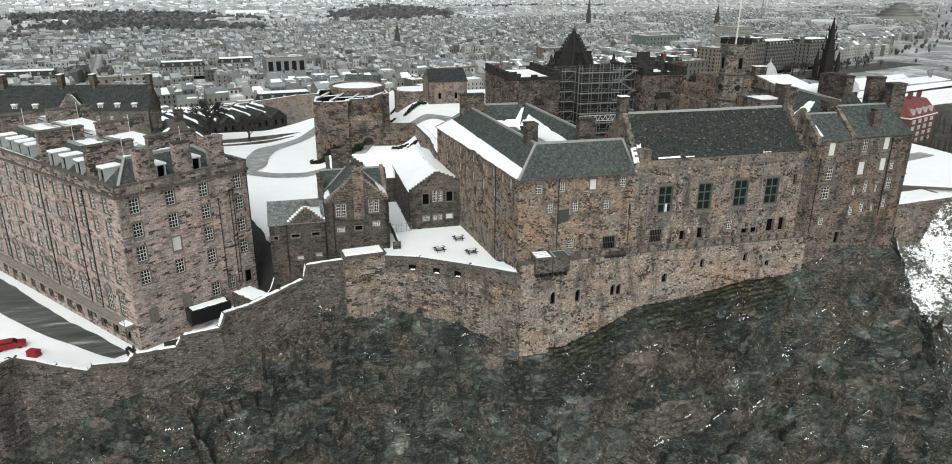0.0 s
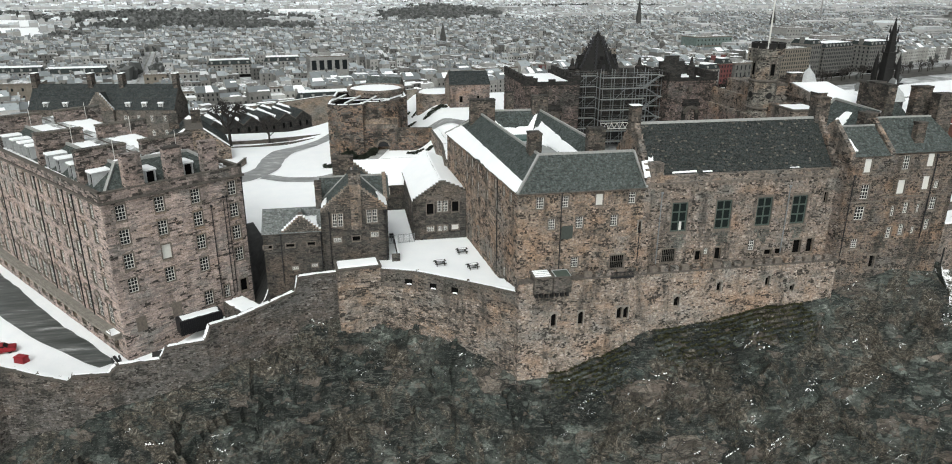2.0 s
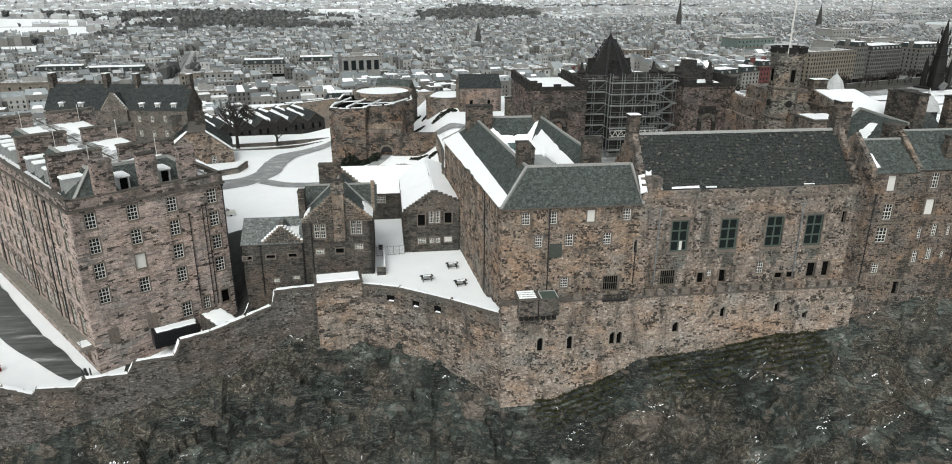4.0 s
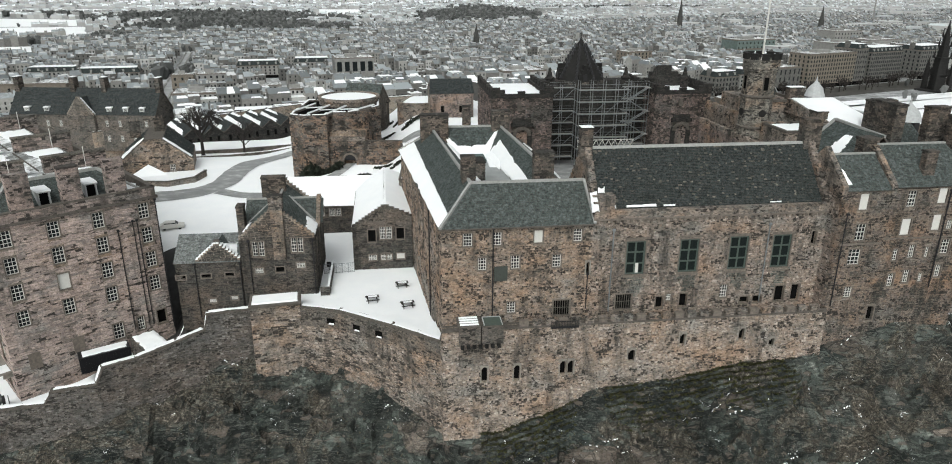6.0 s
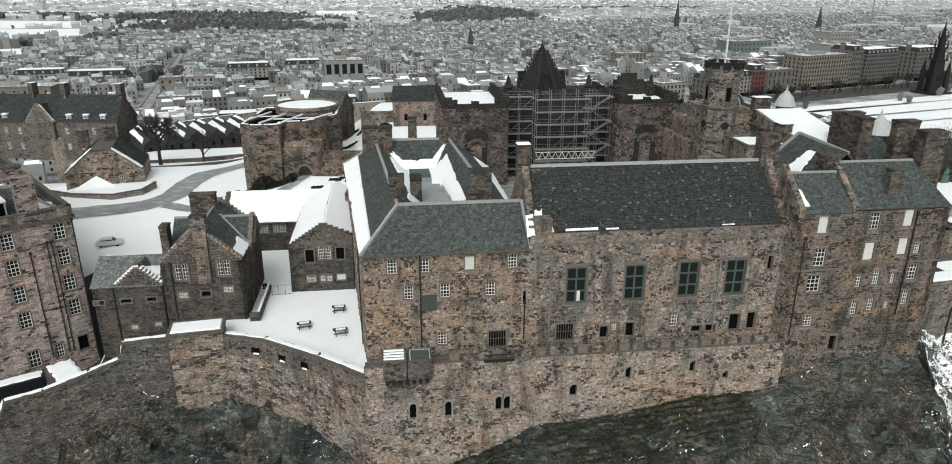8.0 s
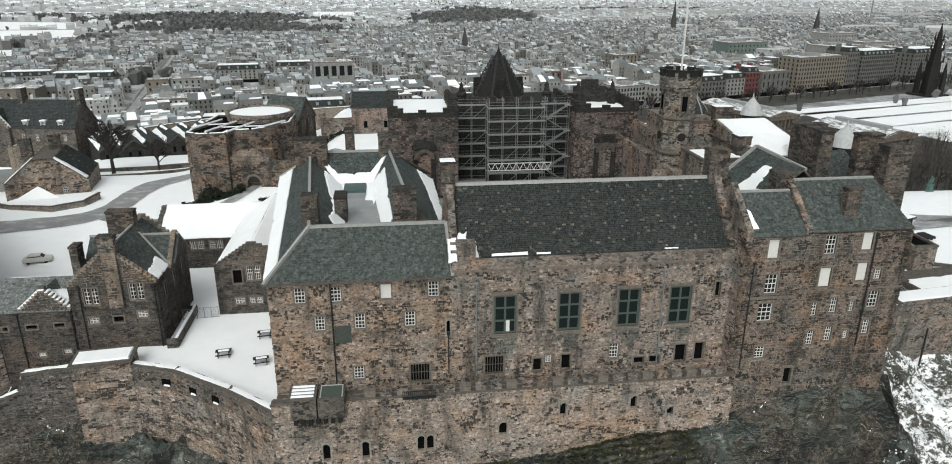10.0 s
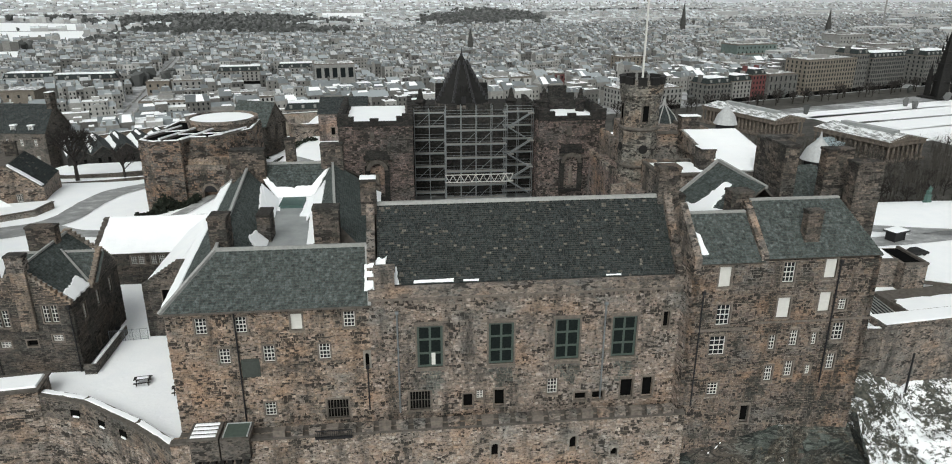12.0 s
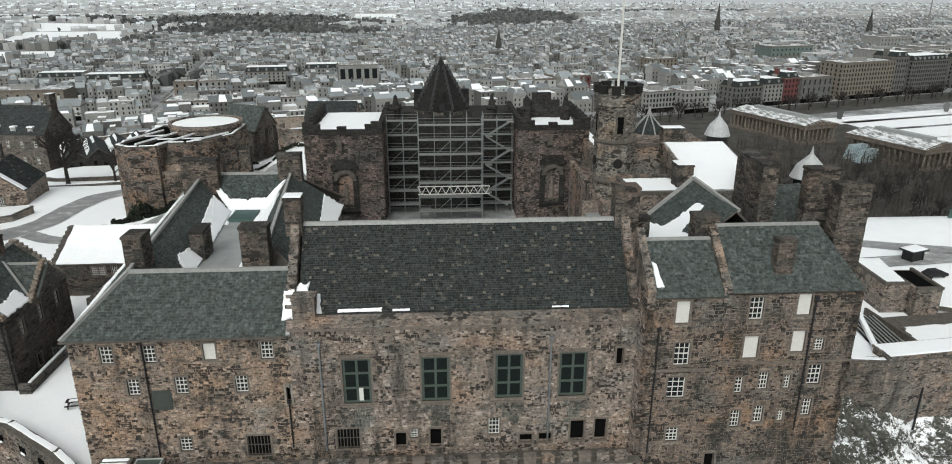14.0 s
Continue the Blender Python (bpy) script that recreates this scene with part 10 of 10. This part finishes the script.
def near_line(a, c, half):
    a, c = Vector(a), Vector(c)

    def close(x, y):
        p = Vector((x, y))
        t = max(0.0, min(1.0, (p - a).dot(c - a) / (c - a).length_squared))
        return (p - a - (c - a) * t).length < half
    return close


FIELDS = [[(-640, 1185), (-440, 1230), (-560, 1540), (-730, 1520)], [(-720, 1545), (-570, 1565), (-640, 1780), (-930, 1860)], [(-600, 930), (-400, 965), (-440, 1110), (-640, 1095)],
          [(-140, 1870), (-30, 1870), (-50, 2340), (-190, 2340)], [(20, 2150), (110, 2140), (120, 2350), (0, 2360)], [(-1150, 2050), (-700, 2150), (-760, 2350), (-1250, 2300)], [(700, 2550), (1150, 2500), (1180, 2680), (720, 2720)]]
WOODS = [(-300, 1480, 150, 190), (-140, 1400, 110, 150), (-400, 1850, 210, 230), (-170, 1720, 120, 110), (210, 1800, 110, 300), (330, 2050, 120, 380), (-580, 1150, 150, 14), (-400, 1210, 30, 60), (-1050, 1400, 200, 90), (-540, 1850, 70, 160), (850, 2350, 300, 70), (-188, 768, 14, 26), (-900, 1990, 260, 60)]
STREETS = [((-137, 520), (-186, 770), 11), ((-186, 770), (-230, 1000), 9), ((-455, 1180), (-470, 1400), 9), ((-470, 1400), (-560, 1900), 9), ((290, 600), (190, 900), 10), ((420, 690), (300, 1100), 10), ((-40, 560), (-120, 830), 8), ((580, 760), (450, 1150), 10), ((90, 560), (0, 840), 9)]
WATER = lambda x, y: y > 3300 - 0.1 * x
GAPS = [quad_area(f) for f in FIELDS] + [oval(*f) for f in WOODS] + [oval(1330, 1345, 70, 70), WATER] + [near_line(a, c, w * 0.5 + 7) for a, c, w in STREETS]
GAPS += [oval(x + w / 2 - 4, y + d / 2, w * 0.5 + 10, d * 0.5 + 13) for x, y, ang, w, d, *_ in BLOCKS]
houses("street_block_roofs", lambda v: -560, lambda v: 330 + 2.0 * v, 34, 150, 24, "tenement and office blocks with snowy roofs and dormers", 4, 0.95, 11, 17, flat=0.4, wide=(7, 16), deep=(9, 14), top="snow")
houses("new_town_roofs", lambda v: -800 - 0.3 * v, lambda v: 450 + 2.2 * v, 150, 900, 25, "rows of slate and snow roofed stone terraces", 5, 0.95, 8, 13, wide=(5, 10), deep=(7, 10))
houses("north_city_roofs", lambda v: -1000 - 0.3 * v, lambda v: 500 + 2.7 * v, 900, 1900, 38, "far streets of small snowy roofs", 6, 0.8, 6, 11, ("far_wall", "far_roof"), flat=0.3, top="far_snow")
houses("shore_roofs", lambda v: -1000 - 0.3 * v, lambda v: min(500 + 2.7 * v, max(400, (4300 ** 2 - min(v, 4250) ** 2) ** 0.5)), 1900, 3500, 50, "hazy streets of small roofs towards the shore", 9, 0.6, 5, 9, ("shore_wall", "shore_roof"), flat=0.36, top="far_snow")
houses("warehouse_roofs", lambda v: 120 + 0.25 * v, lambda v: 420 + 2.2 * v, 190, 1500, 120, "broad flat snow-covered roofs among the streets", 11, 0.45, 12, 18, ("far_wall", "far_roof"), flat=0.92, wide=(26, 60), deep=(16, 30))
houses("west_end_roofs", lambda v: -720, lambda v: -440, -70, 150, 32, "western street blocks with snowy roofs", 7, flat=0.3, wide=(8, 18), top="snow")

for pts in FIELDS:
    k = Mesh()
    ring = []
    for a, c in zip(pts, pts[1:] + pts[:1]):
        for j in range(8):
            x, y = a[0] + (c[0] - a[0]) * j / 8, a[1] + (c[1] - a[1]) * j / 8
            d = 9 * noise.noise(Vector((x * 0.02, y * 0.02, 3)))
            ring.append((x + d, y + d))
    k.prism(ring, CZ - 0.5, CZ + 0.3)
    single("snow_field", k, M["snow"], "open white snow-covered playing field", "field", kind="structure")
for a, c, w in STREETS:
    fr = Frame(a[0], a[1], math.degrees(math.atan2(c[1] - a[1], c[0] - a[0])))
    ln = math.hypot(c[0] - a[0], c[1] - a[1])
    single("street", Mesh(fr).box(0, ln, -w / 2, w / 2, CZ - 0.4, CZ + 0.2), M["slush"], "pale slushy street between the houses", "road", kind="structure")
k = Mesh()
k.prism([(-9000, 4200), (9000, 2400), (9000, 12000), (-9000, 12000)], CZ - 0.5, CZ + 2.0)
single("firth", k, M["firth"], "pale grey open water beyond the city", "water", kind="structure")
# parked cars along the street below
car_rnd = random.Random(4)
cars = Mesh()
for a, c, w in STREETS[:2] + STREETS[4:6]:
    fr = Frame(a[0], a[1], math.degrees(math.atan2(c[1] - a[1], c[0] - a[0])))
    ln = math.hypot(c[0] - a[0], c[1] - a[1])
    for i in range(int(ln / 6)):
        for side in (-1, 1):
            if car_rnd.random() < 0.7:
                u, v = i * 6 + car_rnd.uniform(0, 1), side * (w / 2 - 1.2)
                fr_ = fr.sub(u, v)
                cars.v.extend(fr_.p(*q) for q in ((0, -0.85, CZ + 0.3), (4.2, -0.85, CZ + 0.3), (4.2, 0.85, CZ + 0.3), (0, 0.85, CZ + 0.3), (0, -0.8, CZ + 1.0), (4.2, -0.8, CZ + 1.0), (4.2, 0.8, CZ + 1.0), (0, 0.8, CZ + 1.0), (0.7, -0.65, CZ + 1.6), (3.1, -0.65, CZ + 1.6), (3.1, 0.65, CZ + 1.6), (0.7, 0.65, CZ + 1.6)))
                o = len(cars.v) - 12
                for q in ((0, 1, 5, 4), (1, 2, 6, 5), (2, 3, 7, 6), (3, 0, 4, 7), (4, 5, 9, 8), (5, 6, 10, 9), (6, 7, 11, 10), (7, 4, 8, 11), (8, 9, 10, 11)):
                    cars.f.append(tuple(o + e for e in q))
single("parked_cars", cars, M["pale_wall"], "tiny cars parked along the city streets", "cars", kind="stuff")


OPEN = [quad_area(f) for f in FIELDS] + [near_line(a, c, w * 0.5 + 3) for a, c, w in STREETS]


def wood(name, ovals, count, seed, label, size=(4, 8)):
    """Far bare woods: many small ragged crowns."""
    rnd = random.Random(seed)
    vs, fs = [], []
    for _ in range(count):
        cx, cy, rx, ry = rnd.choice(ovals)
        a, r = rnd.uniform(0, 6.283), rnd.random() ** 0.6 * 1.3
        x, y = cx + rx * r * math.cos(a), cy + ry * r * math.sin(a)
        if any(q(x, y) for q in OPEN):
            continue
        s, z = rnd.uniform(*size), CZ + rnd.uniform(3, 6)
        i = len(vs)
        vs.append((x + s * rnd.uniform(-0.3, 0.3), y, z + s * rnd.uniform(0.7, 1.1)))
        for j in range(6):
            b, q = j * 1.047 + rnd.uniform(-0.3, 0.3), s * rnd.uniform(0.4, 0.9)
            vs.append((x + q * math.cos(b), y + q * math.sin(b), z + s * rnd.uniform(-0.1, 0.9)))
        for j in range(6):
            b, q = j * 1.047, s * rnd.uniform(0.2, 0.5)
            vs.append((x + q * math.cos(b), y + q * math.sin(b), z - s * rnd.uniform(0.5, 1.0)))
        for j in range(6):
            e = (j + 1) % 6
            fs += [(i, i + 1 + j, i + 1 + e), (i + 1 + j, i + 7 + j, i + 7 + e, i + 1 + e)]
    d = bpy.data.meshes.new(name)
    d.from_pydata(vs, [], fs)
    d.materials.append(M["wood_far"])
    d.update()
    return tagged(new(name, d), label, "trees", kind="stuff")


wood("far_woods", [w for w in WOODS for _ in range(max(1, int(w[2] * w[3] / 4000)))], 6000, 15, "dark bare woods among the far streets", (4, 9))
wood("street_trees", [(0, 1400, 1100, 700), (200, 2400, 1800, 1100), (300, 1050, 700, 250)], 3500, 16, "scattered bare trees between the houses", (2.5, 5))

def twig_wood(name, ovals, count, seed, label, base):
    """Leafless trees seen from afar: short trunks and clouds of fine twigs."""
    rnd = random.Random(seed)
    k = Mesh()
    for _ in range(count):
        cx, cy, rx, ry = rnd.choice(ovals)
        a, r = rnd.uniform(0, 6.283), rnd.random() ** 0.5
        x, y = cx + rx * r * math.cos(a), cy + ry * r * math.sin(a)
        h, w = rnd.uniform(8, 14), rnd.uniform(2.5, 4.5)
        k.beam((x, y, base - 0.5), (x, y, base + h * 0.6), 0.2)
        for _ in range(110):
            d = Vector((rnd.gauss(0, 1), rnd.gauss(0, 1), rnd.gauss(0.3, 0.8)))
            p = Vector((x, y, base + h * 0.55)) + Vector((d.x * w * 0.5, d.y * w * 0.5, d.z * h * 0.22))
            q = p + Vector((d.x * 0.5, d.y * 0.5, rnd.uniform(0.2, 1.1)))
            e = Vector((rnd.uniform(-0.12, 0.12), rnd.uniform(-0.12, 0.12), 0.03))
            k.face(tuple(p - e), tuple(p + e), tuple(q))
    return single(name, k, M["twigs"], label, "trees", kind="stuff")


twig_wood("garden_woods", [(250, 330, 75, 50), (330, 300, 60, 60), (190, 420, 80, 30), (230, 260, 60, 50), (290, 280, 90, 60), (300, 370, 60, 40), (250, 400, 60, 60), (390, 380, 50, 40)], 1150, 17, "brown leafless garden wood below the rock", CZ)

single("garden_ground", Mesh().prism([(130, 215), (470, 215), (520, 400), (520, 470), (300, 545), (60, 470)], CZ - 0.5, CZ + 0.12), M["garden"], "dark trodden garden ground with melting snow", "ground", kind="structure")
# snowy gardens beside the street
for pts in ([(352, 520), (620, 598), (640, 626), (345, 540)], [(372, 468), (640, 540), (640, 566), (366, 496)], [(395, 425), (560, 470), (560, 490), (392, 445)], [(380, 440), (680, 525), (680, 560), (376, 470)], [(360, 500), (650, 575), (660, 606), (356, 528)]):
    single("garden_lawn", Mesh().prism(pts, CZ - 0.5, CZ + 0.25), M["snow"], "white snow-covered garden lawn below the street", "lawn", kind="structure")
single("main_street", Mesh(TOWN).box(-640, 330, -42, -4, CZ - 0.4, CZ + 0.15), M["garden"], "dark wet main street in front of the shops", "road", kind="structure")
for i in range(64):
    a = -260 + i * 8.3 + rnd.uniform(-3, 3)
    p = TOWN.p(a, -21 + rnd.uniform(-7, 4), CZ)
    tagged(copy_thing(TREE_B, Matrix.Translation(p) @ Matrix.Rotation(i * 1.3, 4, "Z") @ Matrix.Scale(rnd.uniform(1.0, 1.6), 4)), "leafless winter tree with dark twigs along the street", group="street trees")
for i in range(60):
    p = (rnd.uniform(205, 330), rnd.uniform(270, 380), CZ)
    o2 = copy_thing(TREE_B, Matrix.Translation(p) @ Matrix.Rotation(i * 1.7, 4, "Z"))
    tagged(o2, "leafless winter tree with dark twigs in the gardens", "tree", "garden trees")
